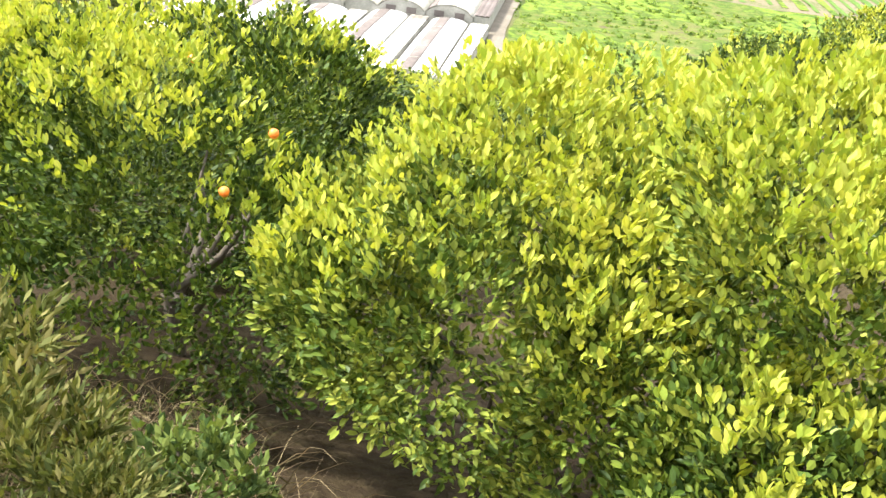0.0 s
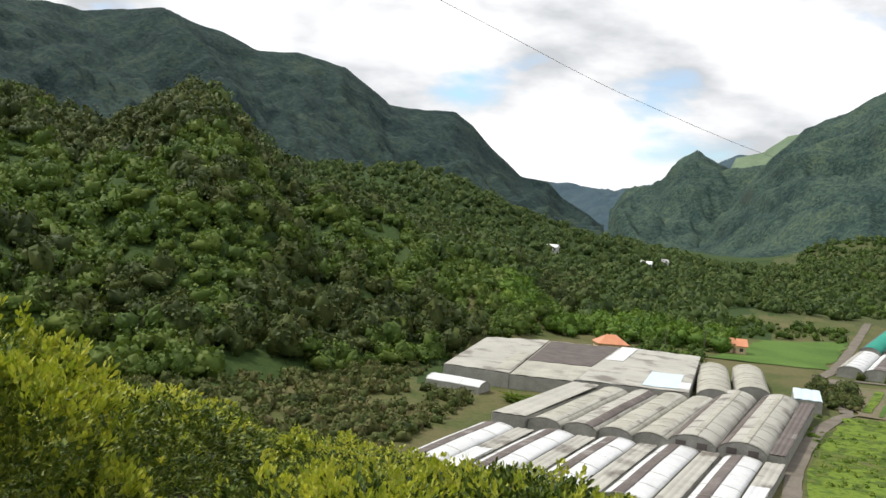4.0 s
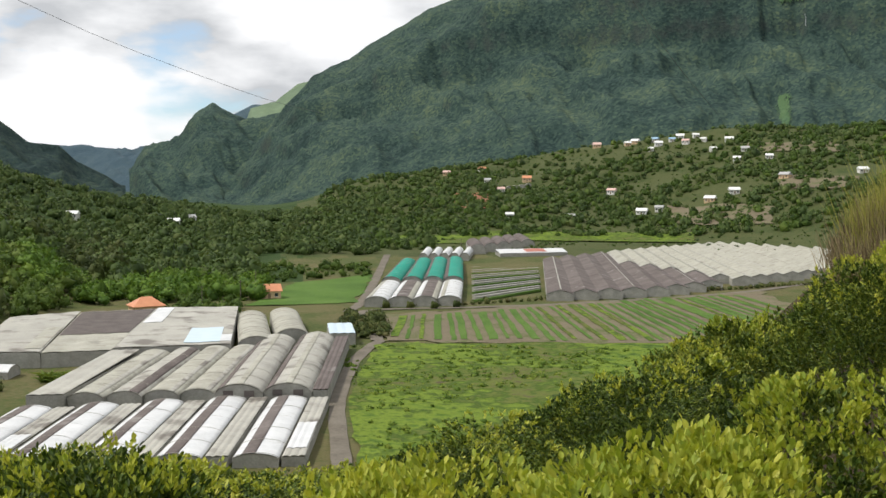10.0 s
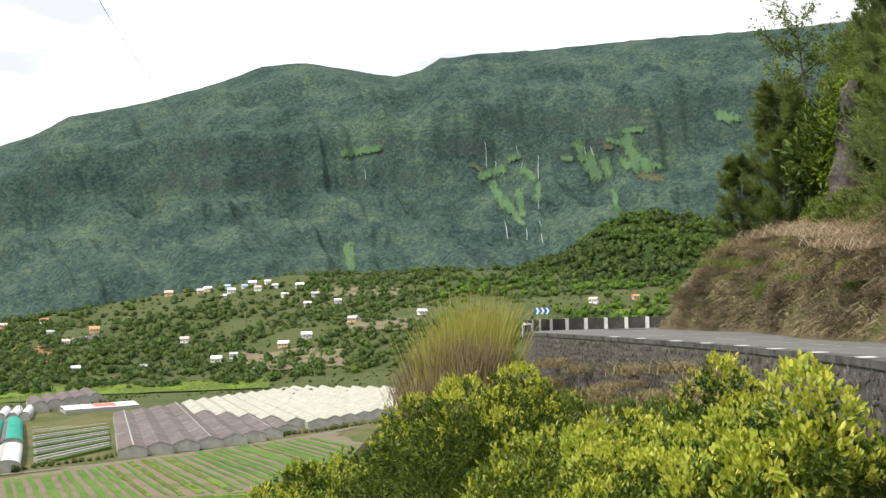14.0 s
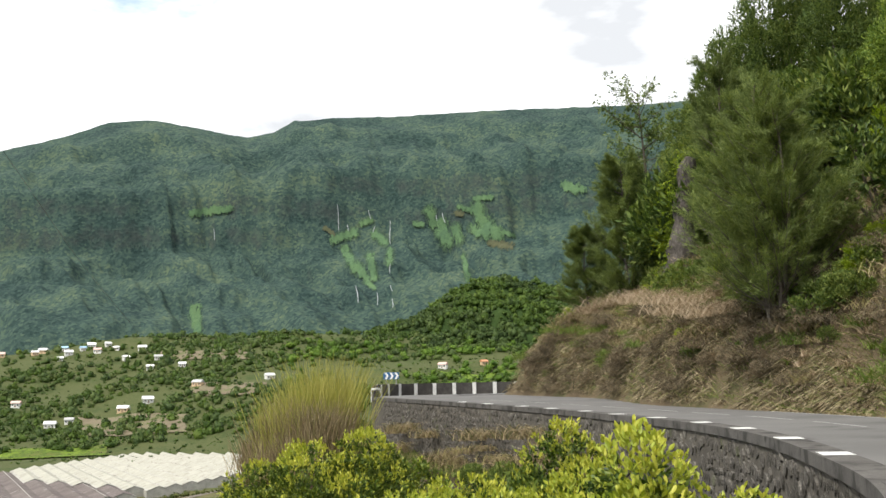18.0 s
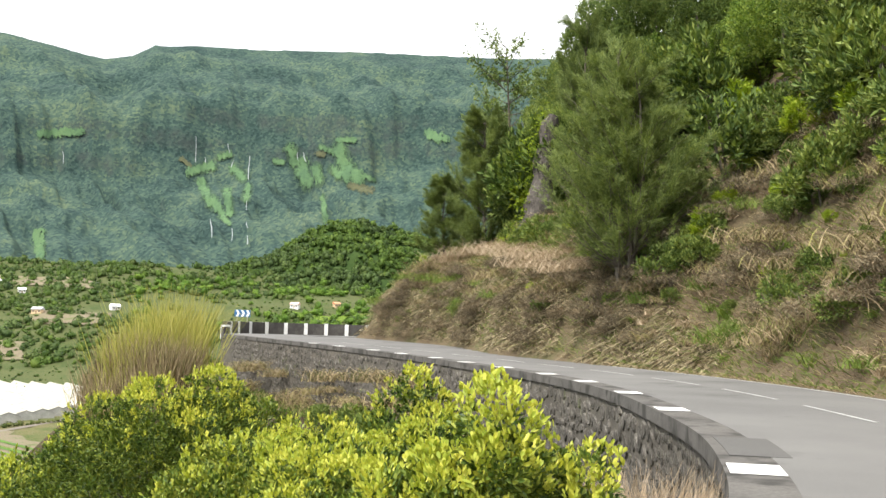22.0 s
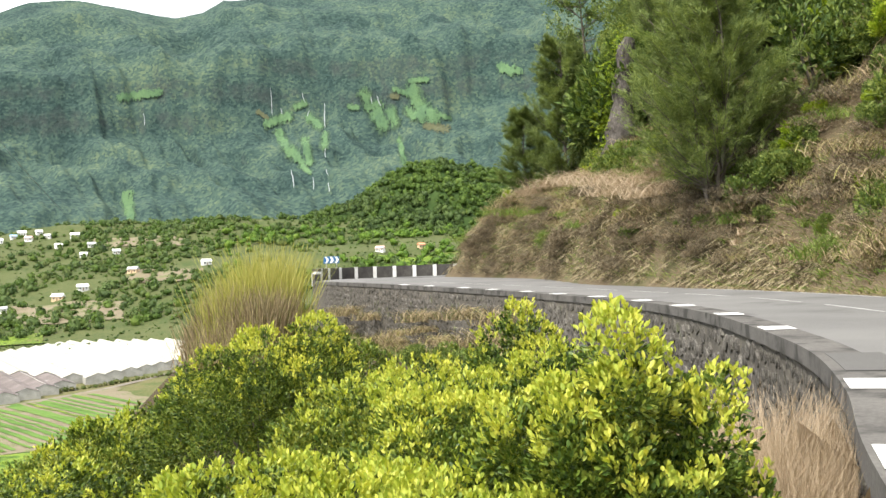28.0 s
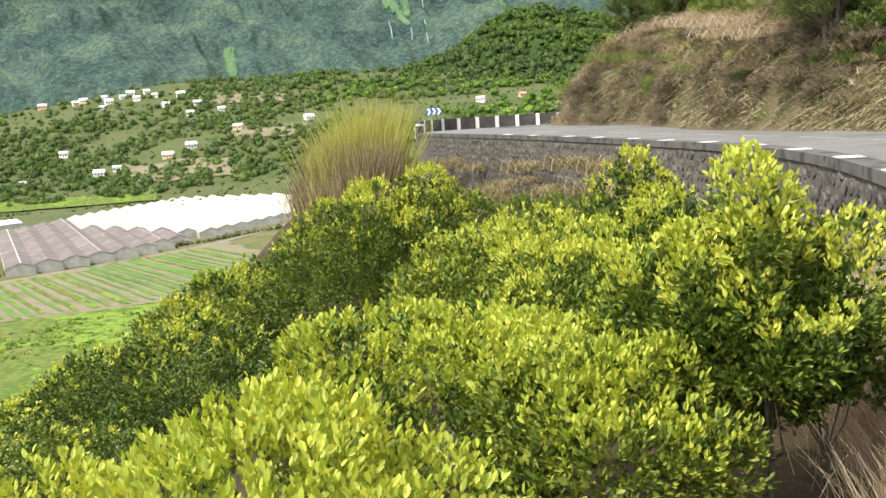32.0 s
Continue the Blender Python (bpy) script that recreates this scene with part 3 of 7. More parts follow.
def crown_tips(rng, R, H, n, lumps, base=0.04, lump_r=0.34):
    """Shoot tips and directions on a lumpy dome, from near the ground to height H."""
    k = 0
    C = []
    while len(C) < lumps:
        d = unit(rng.normal(size=3))
        if d[2] > -0.35:
            C.append(d * [R * 0.68, R * 0.68, H * 0.38] * rng.uniform(0.7, 1.08) + [0, 0, H * 0.48])
    C = np.array(C + [[0, 0, H * 0.5]])
    rad = np.r_[rng.uniform(0.75, 1.2, lumps) * lump_r * R, R * 0.66]
    T, D = [], []
    while k < n:
        i = rng.integers(0, lumps, 4 * n)
        d = unit(rng.normal(size=(4 * n, 3)) + [0, 0, 0.25])
        p = C[i] + d * rad[i][:, None] * rng.uniform(0.8, 1.17, (4 * n, 1))
        inside = np.zeros(len(p), bool)
        for c, r in zip(C, rad):
            inside |= np.linalg.norm(p - c, axis=1) < r * 0.9
        ok = ~inside & (p[:, 2] > base * H) & (p[:, 2] < H * 1.02)
        T.append(p[ok]), D.append(d[ok])
        k += ok.sum()
    T, D = np.concatenate(T)[:n], np.concatenate(D)[:n]
    k = n // 4
    T[:k] = (T[:k] - [0, 0, H * 0.45]) * rng.uniform(0.45, 0.85, (k, 1)) + [0, 0, H * 0.45]
    return T, unit(D + [0, 0, 0.45]), C


def shoots(rng, T, D, per, L, W, length, leaf=leaf_quads):
    """Rosettes of leaves along a short shoot that ends at each tip."""
    n = len(T)
    T, D = np.repeat(T, per, 0), np.repeat(D, per, 0)
    u = rng.uniform(0, 1, (n * per, 1))
    P = T - D * u * length + rng.normal(size=(n * per, 3)) * 0.012
    side = unit(np.cross(D, rng.normal(size=(n * per, 3))))
    way = unit(D * (0.35 + 0.8 * (1 - u)) + side * 0.62 + [0, 0, 0.42])
    return leaf(P, way, rng.uniform(0.7, 1.25, n * per) * L, rng.uniform(0.8, 1.2, n * per) * W, rng, 0.12)


def limbs_of(rng, C, R, H, r0, count):
    """Trunk and curved limbs towards the lumps of the crown."""
    fork = np.array([rng.normal() * 0.04, rng.normal() * 0.04, H * 0.2])
    trunk = tube([(0, 0, -0.25), (0.02, 0, H * 0.08), fork, fork + [0, 0, H * 0.1]], [r0 * 1.3, r0, r0 * 0.85, r0 * 0.5], 9)
    out = []
    for c in C[:count]:
        a = fork + rng.normal(size=3) * 0.02
        m = a * 0.5 + c * 0.5 + rng.normal(size=3) * 0.1 * R + [0, 0, -0.06 * H]
        c = a + (c - a) * 0.8
        e = c + (c - a) * 0.12
        q = [a, a * 0.6 + m * 0.4, m, m * 0.45 + c * 0.55, c, e]
        out.append(tube(q, [r0 * 0.55, r0 * 0.45, r0 * 0.36, r0 * 0.26, r0 * 0.17, r0 * 0.05], 6))
    return trunk, out


M_BARK = surface("bark", [(0.06, 0.048, 0.036), (0.115, 0.098, 0.08), (0.19, 0.17, 0.14)], 3.0, 25.0, bump=0.6, dist=0.01, stretch=(1, 1, 0.35))
M_CITRUS = foliage("citrus_leaf", [(0.018, 0.038, 0.007), (0.055, 0.095, 0.013), (0.13, 0.175, 0.024), (0.26, 0.28, 0.042)], 2.2, 0.48, 0.14, single=0.4, gloss=0.22)
M_SHOOT = foliage("new_citrus_leaf", [(0.22, 0.29, 0.034), (0.37, 0.41, 0.055), (0.56, 0.54, 0.09)], 2.2, 0.48, 0.35, single=0.4, gloss=0.3)
M_ORANGE = surface("orange_peel", [(0.75, 0.16, 0.02), (0.85, 0.24, 0.03)], 6.0, 90.0, rough=0.45, bump=0.2, dist=0.002)


def citrus(name, rng, R, H, n, per, L, W, young=0.12, limb_count=9, lumps=26, leaf=leaf_quads, lump_r=0.34):
    """A citrus tree with trunk, limbs, dense old leaves and pale young shoots."""
    T, D, C = crown_tips(rng, R, H, n, lumps, lump_r=lump_r)
    n = len(T)
    t = thing(name, "", "tree")
    trunk, arms = limbs_of(rng, C, R, H, 0.034 * R, limb_count)
    part("trunk", mesh_np("trunk", *trunk, M_BARK, True), None, t, "grey-brown trunk")
    for a in arms:
        part("limb", mesh_np("limb", *a, M_BARK, True), None, t)
    score = 1.6 * T[:, 2] / H + 0.5 * D[:, 2] + rng.normal(size=n) * 0.2 + fbm(T[:, 0] * 3.2 / R, T[:, 1] * 3.2 / R, 3, int(rng.integers(99))) * 0.7
    pale = score > np.quantile(score, 1 - young)
    part("leaves", mesh_np("leaves", *shoots(rng, T[~pale], D[~pale], per, L, W, 1.7 * L, leaf), M_CITRUS), None, t, "glossy green leaves")["kind"] = "stuff"
    part("young_growth", mesh_np("young_growth", *shoots(rng, T[pale] + D[pale] * 0.06, unit(D[pale] + [0, 0, 0.6]), per + 1, L * 1.08, W, 1.6 * L, leaf), M_SHOOT), None, t, "pale yellow-green young leaves")["kind"] = "stuff"
    return t


def uv_ball(r, seg=12, rings=8):
    bm = bmesh.new()
    bmesh.ops.create_uvsphere(bm, u_segments=seg, v_segments=rings, radius=r)
    for f in bm.faces:
        f.smooth = True
    return bm


rng = np.random.default_rng(11)
CITRUS_NEAR = [citrus("mandarin_tree", rng, 1.5, 2.5, 4600, 9, 0.055, 0.024, y, 7, 34, lump_r=0.28) for y in (0.07, 0.16)]
CITRUS_MID = [citrus("mandarin_tree", rng, 1.75, 2.9, 3900, 8, 0.062, 0.028, y, 5, 34, lump_r=0.27) for y in (0.06, 0.11, 0.03)]
CITRUS_BACK = [citrus("mandarin_tree", rng, 1.75, 2.9, 1700, 8, 0.095, 0.043, y, 4, 30, lump_r=0.27) for y in (0.06, 0.03)]
CITRUS_FAR = [citrus("mandarin_tree", rng, 1.75, 2.9, 560, 7, 0.15, 0.07, y, 3, 26, lump_r=0.28) for y in (0.04, 0.07)]


def polar(az, r):
    a = radians(az)
    return r * math.sin(a), r * math.cos(a)


def ground_z(x, y):
    return float(land(np.array([x]), np.array([y]))[0])


YOUNG = (0.08, 0.25, 0.1, 0.18, 0.08)
# az, distance, radius, height, which young share, words
NEAR_TREES = [
    (-14.0, 5.0, 1.5, 1.8, 0, "broad mandarin tree with ripe orange fruit above bare soil"),
    (7.5, 3.6, 1.12, 1.7, 1, "low mandarin tree covered in pale yellow young leaves"),
    (25.5, 2.55, 0.55, 0.8, 2, "low bright young mandarin tree at the orchard edge"),
    (21.5, 3.3, 0.95, 1.5, 1, "yellowing young mandarin tree on the steep slope"),
    (-41.0, 6.2, 1.25, 2.15, 1, "mandarin tree with yellow-tipped top shoots"),
    (50.5, 5.8, 0.6, -1.9, 3, "upright mandarin tree with bright yellow tip below the road wall"),
    (45.4, 13.0, 0.85, -1.3, 4, "round green mandarin tree below the road wall"),
    (53.9, 6.1, 0.45, -3.6, 4, "small dark green mandarin tree against the road wall"),
    (47.6, 6.2, 0.75, -5.4, 2, "low spreading mandarin tree with mixed leaves"),
    (35.2, 19.0, 1.05, -1.9, 4, "upright dense mandarin tree near the reeds"),
    (32.2, 18.0, 1.5, -2.7, 0, "large dense mandarin tree near the reeds"),
    (41.5, 8.8, 1.2, -7.0, 2, "mandarin tree with mixed green and yellow leaves"),
    (33.0, 6.4, 1.2, -10.5, 1, "low mandarin tree with pale shoots on the slope"),
    (47.4, 10.4, 0.95, -4.0, 2, "spreading mandarin tree between its neighbours"),
    (43.2, 10.4, 1.1, -5.6, 0, "dense mandarin tree with dark inner leaves"),
    (38.0, 11.2, 1.4, -6.0, 0, "dense mandarin tree lower on the slope"),
    (42.5, 5.6, 0.9, -12.0, 1, "low mandarin tree with yellow shoots"),
    (40.2, 15.5, 1.3, -5.0, 0, "broad mandarin tree below the bend"),
]
SIL_AZ = [-50, -36, -32, -27, -21, -16, -13.5, -8, -3, 1.5, 7, 11.5, 15.8, 18.6, 21.7, 23.1, 25.3, 29, 32, 35, 37, 38.5, 41, 46]
SIL_EL = [-9, -9.5, -10.4, -11.8, -12.6, -13.3, -12.9, -13.9, -15, -15.1, -14.6, -12.7, -11.3, -9.8, -8.2, -7.7, -5.6, -4.8, -3.2, -2.6, -3.6, -5.0, -5.0, -5.0]


def place_citrus(src, az, r, R, H, R0, H0, label, turn):
    x, y = polar(az, r)
    m = Matrix.Translation((x, y, ground_z(x, y) - 0.05)) @ Matrix.Rotation(turn, 4, "Z")
    ob = copy_thing(src, m)
    ob.scale = (R / R0, R / R0, H / H0)
    return tagged(ob, label, "tree", "orchard trees")


for k, (az, r, R, H, src, label) in enumerate(NEAR_TREES):
    if H < 0:
        H = r * math.tan(radians(H)) - ground_z(*polar(az, r)) + 0.02
    grain = np.random.default_rng(200 + k)
    L = 0.041 if r < 5.5 else 0.048 if r < 9 else 0.066
    n = int((1.0 if r < 5.5 else 0.85) * 6.3 * R * (0.35 * R + 0.65 * H) / (1.15 * L) ** 2)
    x, y = polar(az, r)
    ob = citrus("mandarin_tree", grain, R, H, n, 8, L, 0.46 * L, YOUNG[src], 7, int(22 + 14 * R), leaf_blades if r < 9 else leaf_quads, 0.29)
    ob.matrix_basis = Matrix.Translation((x, y, ground_z(x, y) - 0.05)) @ Matrix.Rotation(1.3 * k, 4, "Z")
    tagged(ob, label, "tree", "orchard trees")

taken = [polar(a, r) + (R,) for a, r, R, H, s, l in NEAR_TREES]
rng = np.random.default_rng(5)
count = 0
for row in range(0, 22):
    for col in range(-26, 26):
        x = col * 3.3 + rng.normal() * 0.35 + (row % 2) * 1.6
        y = 4.5 + row * 3.1 + rng.normal() * 0.35
        r, az = math.hypot(x, y), math.degrees(math.atan2(x, y))
        if not (7.4 < r < 46 and -50 < az < 46) or (r > 30 and az > 30):
            continue
        sd, _ = road_frame(np.array([x]), np.array([y]))
        if sd[0] > -3.2 or any(math.hypot(x - a, y - b) < 0.75 * (c + 1.7) for a, b, c in taken):
            continue
        near = r < 9.0
        s = rng.uniform(0.85, 1.12)
        src = CITRUS_NEAR[int(rng.integers(2))] if near else (CITRUS_MID[int(rng.integers(3))] if r < 17 else CITRUS_BACK[int(rng.integers(2))] if r < 28 else CITRUS_FAR[int(rng.integers(2))])
        R0, H0 = (1.5, 2.5) if near else (1.75, 2.9)
        room = r * math.tan(radians(np.interp(az, SIL_AZ, SIL_EL) - rng.uniform(0.0, 0.9))) - ground_z(x, y)
        if room < 1.0:
            continue
        place_citrus(src, az, r, min(1.85 * s, 0.9 * room), min(room, 3.3 * s), R0, H0, "dense green mandarin tree in the hillside orchard", rng.uniform(0, 6.28))
        count += 1
for t in CITRUS_NEAR + CITRUS_MID + CITRUS_BACK + CITRUS_FAR:
    for o in (*t.children_recursive, t):
        bpy.data.objects.remove(o)

# fruit that shows on the broad tree
FRUIT = ((-13.2, -14.7, 4.45), (-8.7, -18.3, 3.8), (-11.3, -21.5, 3.6))
for az, el, r in FRUIT:
    x, y = polar(az, r)
    o = part("mandarin_fruit", uv_ball(0.02), M_ORANGE)
    o.location = (x, y, r * math.tan(radians(el)) - 0.22)
    tagged(o, "ripe orange mandarin hanging among the leaves", "fruit", "ripe fruit")


# ---------------------------------------------------------------- woods
def crown_proto(rng, cards, tall=1.0, ring=9, size=(0.13, 0.24)):
    """One crown of radius 1: a closed uneven body of many domes, and small sprays of foliage over it."""
    n = 15
    lumps = np.array([unit(rng.normal(size=3) + [0, 0, 0.3]) * rng.uniform(0.3, 0.85) * [1, 1, 0.75] for _ in range(n)])
    rad = rng.uniform(0.22, 0.44, n)

    def reach(d):
        best = np.full(len(d), 0.4)
        for c, r in zip(lumps, rad):
            b = d @ c
            disc = b * b - c @ c + r * r
            best = np.maximum(best, np.where(disc > 0, b + np.sqrt(np.maximum(disc, 0)), 0))
        return best
    th = np.linspace(0, 2 * np.pi, ring, endpoint=False)
    lat = np.linspace(-1.2, 1.45, max(4, ring * 5 // 8))
    d = np.array([(math.cos(a + 0.3 * b) * math.cos(b), math.sin(a + 0.3 * b) * math.cos(b), math.sin(b)) for b in lat for a in th])
    cv = d * (reach(d) * rng.uniform(0.68, 0.92, len(d)))[:, None] * [1, 1, tall]
    cf = np.array([[a * ring + j, a * ring + (j + 1) % ring, (a + 1) * ring + (j + 1) % ring, (a + 1) * ring + j] for a in range(len(lat) - 1) for j in range(ring)])
    d = unit(rng.normal(size=(cards, 3)) + [0, 0, 0.5])
    P = d * (reach(d) * rng.uniform(0.88, 1.06, cards))[:, None] * [1, 1, tall]
    way = unit(np.cross(d, rng.normal(size=(cards, 3))) + d * rng.uniform(-0.1, 0.6, (cards, 1)))
    sz = rng.uniform(*size, cards)
    V, F = leaf_quads(P - way * sz[:, None] * 0.5, way, sz, sz * 0.85, rng)
    return merge([(V, F), (cv, cf)])


rng = np.random.default_rng(21)
PROTO = [crown_proto(rng, 84, rng.uniform(0.7, 1.05), 9, (0.14, 0.3)) for _ in range(8)]
PROTO_TALL = [crown_proto(rng, 84, 1.35, 9, (0.14, 0.3)) for _ in range(4)]
PROTO_SMALL = [crown_proto(rng, 16, 0.8, 6, (0.3, 0.5)) for _ in range(6)]
PROTO_FAR = [crown_proto(rng, 36, rng.uniform(0.75, 1.05), 7, (0.2, 0.4)) for _ in range(8)]


def wood(name, label, pts, size, mat, protos, lift=0.55, kind="stuff"):
    """Crowns standing close together, joined into one mass."""
    r = np.random.default_rng(len(pts) + 3)
    chunks = []
    for p, s in zip(pts, size):
        V, F = protos[int(r.integers(len(protos)))]
        a = r.uniform(0, 6.28)
        c, sn = math.cos(a), math.sin(a)
        W = V * [s, s, s * r.uniform(0.85, 1.25)]
        W = np.c_[W[:, 0] * c - W[:, 1] * sn, W[:, 0] * sn + W[:, 1] * c, W[:, 2]] + p + [0, 0, s * lift]
        chunks.append((W, F))
    V, F = merge(chunks)
    return tagged(new(name, mesh_np(name, V, F, mat, True)), label, "trees", kind=kind)


M_WOOD_DARK = foliage("dark_wood_leaf", [(0.022, 0.036, 0.011), (0.044, 0.064, 0.016), (0.072, 0.092, 0.023), (0.10, 0.112, 0.032)], 0.12, 0.6, 0.15, single=0.3)
M_WOOD_LIGHT = foliage("light_wood_leaf", [(0.03, 0.068, 0.010), (0.06, 0.12, 0.016), (0.10, 0.175, 0.024), (0.14, 0.21, 0.03)], 0.12, 0.6, 0.2, single=0.3)
M_WOOD_MIX = foliage("mixed_wood_leaf", [(0.024, 0.044, 0.014), (0.044, 0.074, 0.021), (0.072, 0.112, 0.03), (0.10, 0.128, 0.038)], 0.1, 0.6, 0.18, single=0.3)
M_WOOD_MID = foliage("slope_wood_leaf", [(0.03, 0.058, 0.011), (0.056, 0.098, 0.017), (0.088, 0.138, 0.024), (0.125, 0.165, 0.033)], 0.1, 0.6, 0.2, single=0.3)
M_SHRUB = foliage("scrub_leaf", [(0.035, 0.05, 0.014), (0.06, 0.085, 0.02), (0.10, 0.115, 0.035), (0.13, 0.12, 0.05)], 0.06, 0.65, 0.15)


def scatter(seed, n, a0, a1, r0, r1, keep=None, power=1.0):
    g = np.random.default_rng(seed)
    a = g.uniform(a0, a1, n)
    r = r0 + (r1 - r0) * g.uniform(0, 1, n) ** power
    x, y = r * np.sin(np.radians(a)), r * np.cos(np.radians(a))
    if keep is not None:
        k = keep(x, y, a, r, g)
        x, y = x[k], y[k]
    return np.c_[x, y, land(x, y)], g


def light_zone(x, y):
    return fbm(x / 70, y / 70, 3, 77)


def hill_edge(a):
    return np.interp(a, [-46, -30, -24, -19, -16, -11.4, -8], [215, 222, 232, 258, 272, 345, 410])


P1, g = scatter(1, 6600, -46, -8, 225, 575, lambda x, y, a, r, g: (light_zone(x, y) < 0.06 + 0.001 * (r - 360)) & (r > hill_edge(a) + 8))
wood("hill_wood", "dark green mixed forest covering the hill", P1, 1.7 + 4.2 * g.uniform(0, 1, len(P1)) ** 2.4, M_WOOD_DARK, PROTO + PROTO_TALL, 0.5)
P2, g = scatter(2, 4200, -46, -8, 215, 560, lambda x, y, a, r, g: (light_zone(x, y) > 0.0 + 0.001 * (r - 360)) & (r > hill_edge(a)), 1.2)
wood("hill_wood", "bright green rounded trees on the lower hill", P2, 1.9 + 3.6 * g.uniform(0, 1, len(P2)) ** 2.0, M_WOOD_MID, PROTO, 0.5)
P3, g = scatter(3, 4600, -30, 5, 420, 1050, lambda x, y, a, r, g: (a < -1.5) | (r > 560))
wood("valley_wood", "mixed green trees filling the upper valley", P3, 2.4 + 4.2 * g.uniform(0, 1, len(P3)) ** 1.8, M_WOOD_MIX, PROTO_FAR, 0.45)
P4, g = scatter(4, 8600, 2, 49, 600, 1260, lambda x, y, a, r, g: (fbm(x / 110, y / 110, 3, 88) > -0.36 - 0.7 * smooth01(13, 7, a)) & ~((a > 13) & (a < 24) & (r > 1040) & (r < 1240) & (g.uniform(0, 1, len(a)) > 0.25)) & ((r > 700) | (a < 8)))
h = len(P4) // 2
wood("slope_wood", "scattered green trees on the settled slope", P4[:h], 2.0 + 4.6 * g.uniform(0, 1, h) ** 2, M_WOOD_MIX, PROTO_FAR, 0.28)
wood("slope_wood", "scattered light green trees on the settled slope", P4[h:], 1.8 + 4.2 * g.uniform(0, 1, len(P4) - h) ** 2, M_WOOD_MID, PROTO_FAR, 0.28)
P5, g = scatter(5, 430, -13, 3.5, 350, 430, lambda x, y, a, r, g: (r > 362 + 6 * (a > -4)) & ~((a > -0.8) & (r < 470)))
wood("tree_line", "bright green trees lining the end of the glasshouses", P5, g.uniform(2.6, 5.2, len(P5)), M_WOOD_LIGHT, PROTO)
P12, g = scatter(13, 5200, 5, 48, 600, 1240, lambda x, y, a, r, g: fbm(x / 45, y / 45, 3, 89) > -0.25)
h = len(P12) // 2
wood("slope_scrub", "low shrubs between the slope's plots", P12[:h], 0.8 + 1.4 * g.uniform(0, 1, h) ** 2, M_WOOD_MIX, PROTO_SMALL, 0.15)
wood("slope_scrub", "dull green bushes between the slope's plots", P12[h:], 0.8 + 1.6 * g.uniform(0, 1, len(P12) - h) ** 2, M_WOOD_MID, PROTO_SMALL, 0.15)
P13, g = scatter(14, 420, -7, 4.6, 332, 500, lambda x, y, a, r, g: ~((x > -11 + 0.16 * (y - 350)) & (x < 26 + 0.14 * (y - 354)) & (y < 440)) & (x < 16 + 0.17 * (y - 330)) & ((x < -12) | (y > 345)))
wood("field_scrub", "bushes and young trees round the crop field", P13, 0.9 + 2.8 * g.uniform(0, 1, len(P13)) ** 1.7, M_WOOD_MID, PROTO, 0.5)
P6, g = scatter(6, 6200, -46, -13.5, 125, 345, lambda x, y, a, r, g: (r < hill_edge(a)) & (fbm(x / 20, y / 20, 3, 66) > -0.55) & ~((x > -74) & (y > 222)) & ~((x > -54) & (y > 140)))
wood("scrub", "low olive scrub on the valley floor", P6, 0.7 + 2.0 * g.uniform(0, 1, len(P6)) ** 2.2, M_SHRUB, PROTO_FAR, 0.3)


# ---------------------------------------------------------------- fields and tracks
def field(name, label, poly, mat, lift=0.06, cell=4.0, category="field", ragged=3.0):
    """A four-cornered plot laid over the land."""
    a, b, c, d = [np.array(p, float) for p in poly]
    nu = max(2, int(max(np.linalg.norm(b - a), np.linalg.norm(c - d)) / cell))
    nv = max(2, int(max(np.linalg.norm(d - a), np.linalg.norm(c - b)) / cell))
    u, v = np.meshgrid(np.linspace(0, 1, nu + 1), np.linspace(0, 1, nv + 1))
    P = (a * ((1 - u) * (1 - v))[..., None] + b * (u * (1 - v))[..., None] + c * (u * v)[..., None] + d * ((1 - u) * v)[..., None])
    edge = (np.minimum(np.minimum(u, 1 - u), np.minimum(v, 1 - v)) < 1e-6)[..., None]
    P = P + edge * ragged * np.stack([fbm(P[..., 0] / 7, P[..., 1] / 7, 2, 1), fbm(P[..., 0] / 7, P[..., 1] / 7, 2, 2)], -1)
    x, y = P[..., 0].ravel(), P[..., 1].ravel()
    V = np.c_[x, y, land(x, y) + 0.25 * np.abs(fbm(x / 9, y / 9, 3, 3)) + lift]
    m = nu + 1
    i = np.arange(nv)[:, None] * m
    j = np.arange(nu)[None]
    F = np.stack([i + j, i + j + 1, i + m + j + 1, i + m + j], -1).reshape(-1, 4)
    return tagged(new(name, mesh_np(name, V, F, mat, True)), label, category, kind="structure")


def track(name, label, pts, width, mat, lift=0.22, cat="track"):
    C = resample(pts, 1.5)
    t = unit(np.gradient(C, axis=0))
    n = np.stack([t[:, 1], -t[:, 0]], 1)
    w = width / 2 * (1 + 0.12 * fbm(np.arange(len(C)) / 4, np.zeros(len(C)), 2, 4))[:, None]
    L, Rr = C - n * w, C + n * w
    V = np.stack([np.c_[L, land(L[:, 0], L[:, 1]) + lift], np.c_[C, land(C[:, 0], C[:, 1]) + lift + 0.08], np.c_[Rr, land(Rr[:, 0], Rr[:, 1]) + lift]], 1).reshape(-1, 3)
    i = np.arange(len(C) - 1)[:, None] * 3
    F = np.concatenate([np.stack([i + a, i + 3 + a, i + 4 + a, i + 1 + a], -1).reshape(-1, 4) for a in (0, 1)])
    return tagged(new(name, mesh_np(name, V, F[:, ::-1], mat, True)), label, cat, kind="structure")


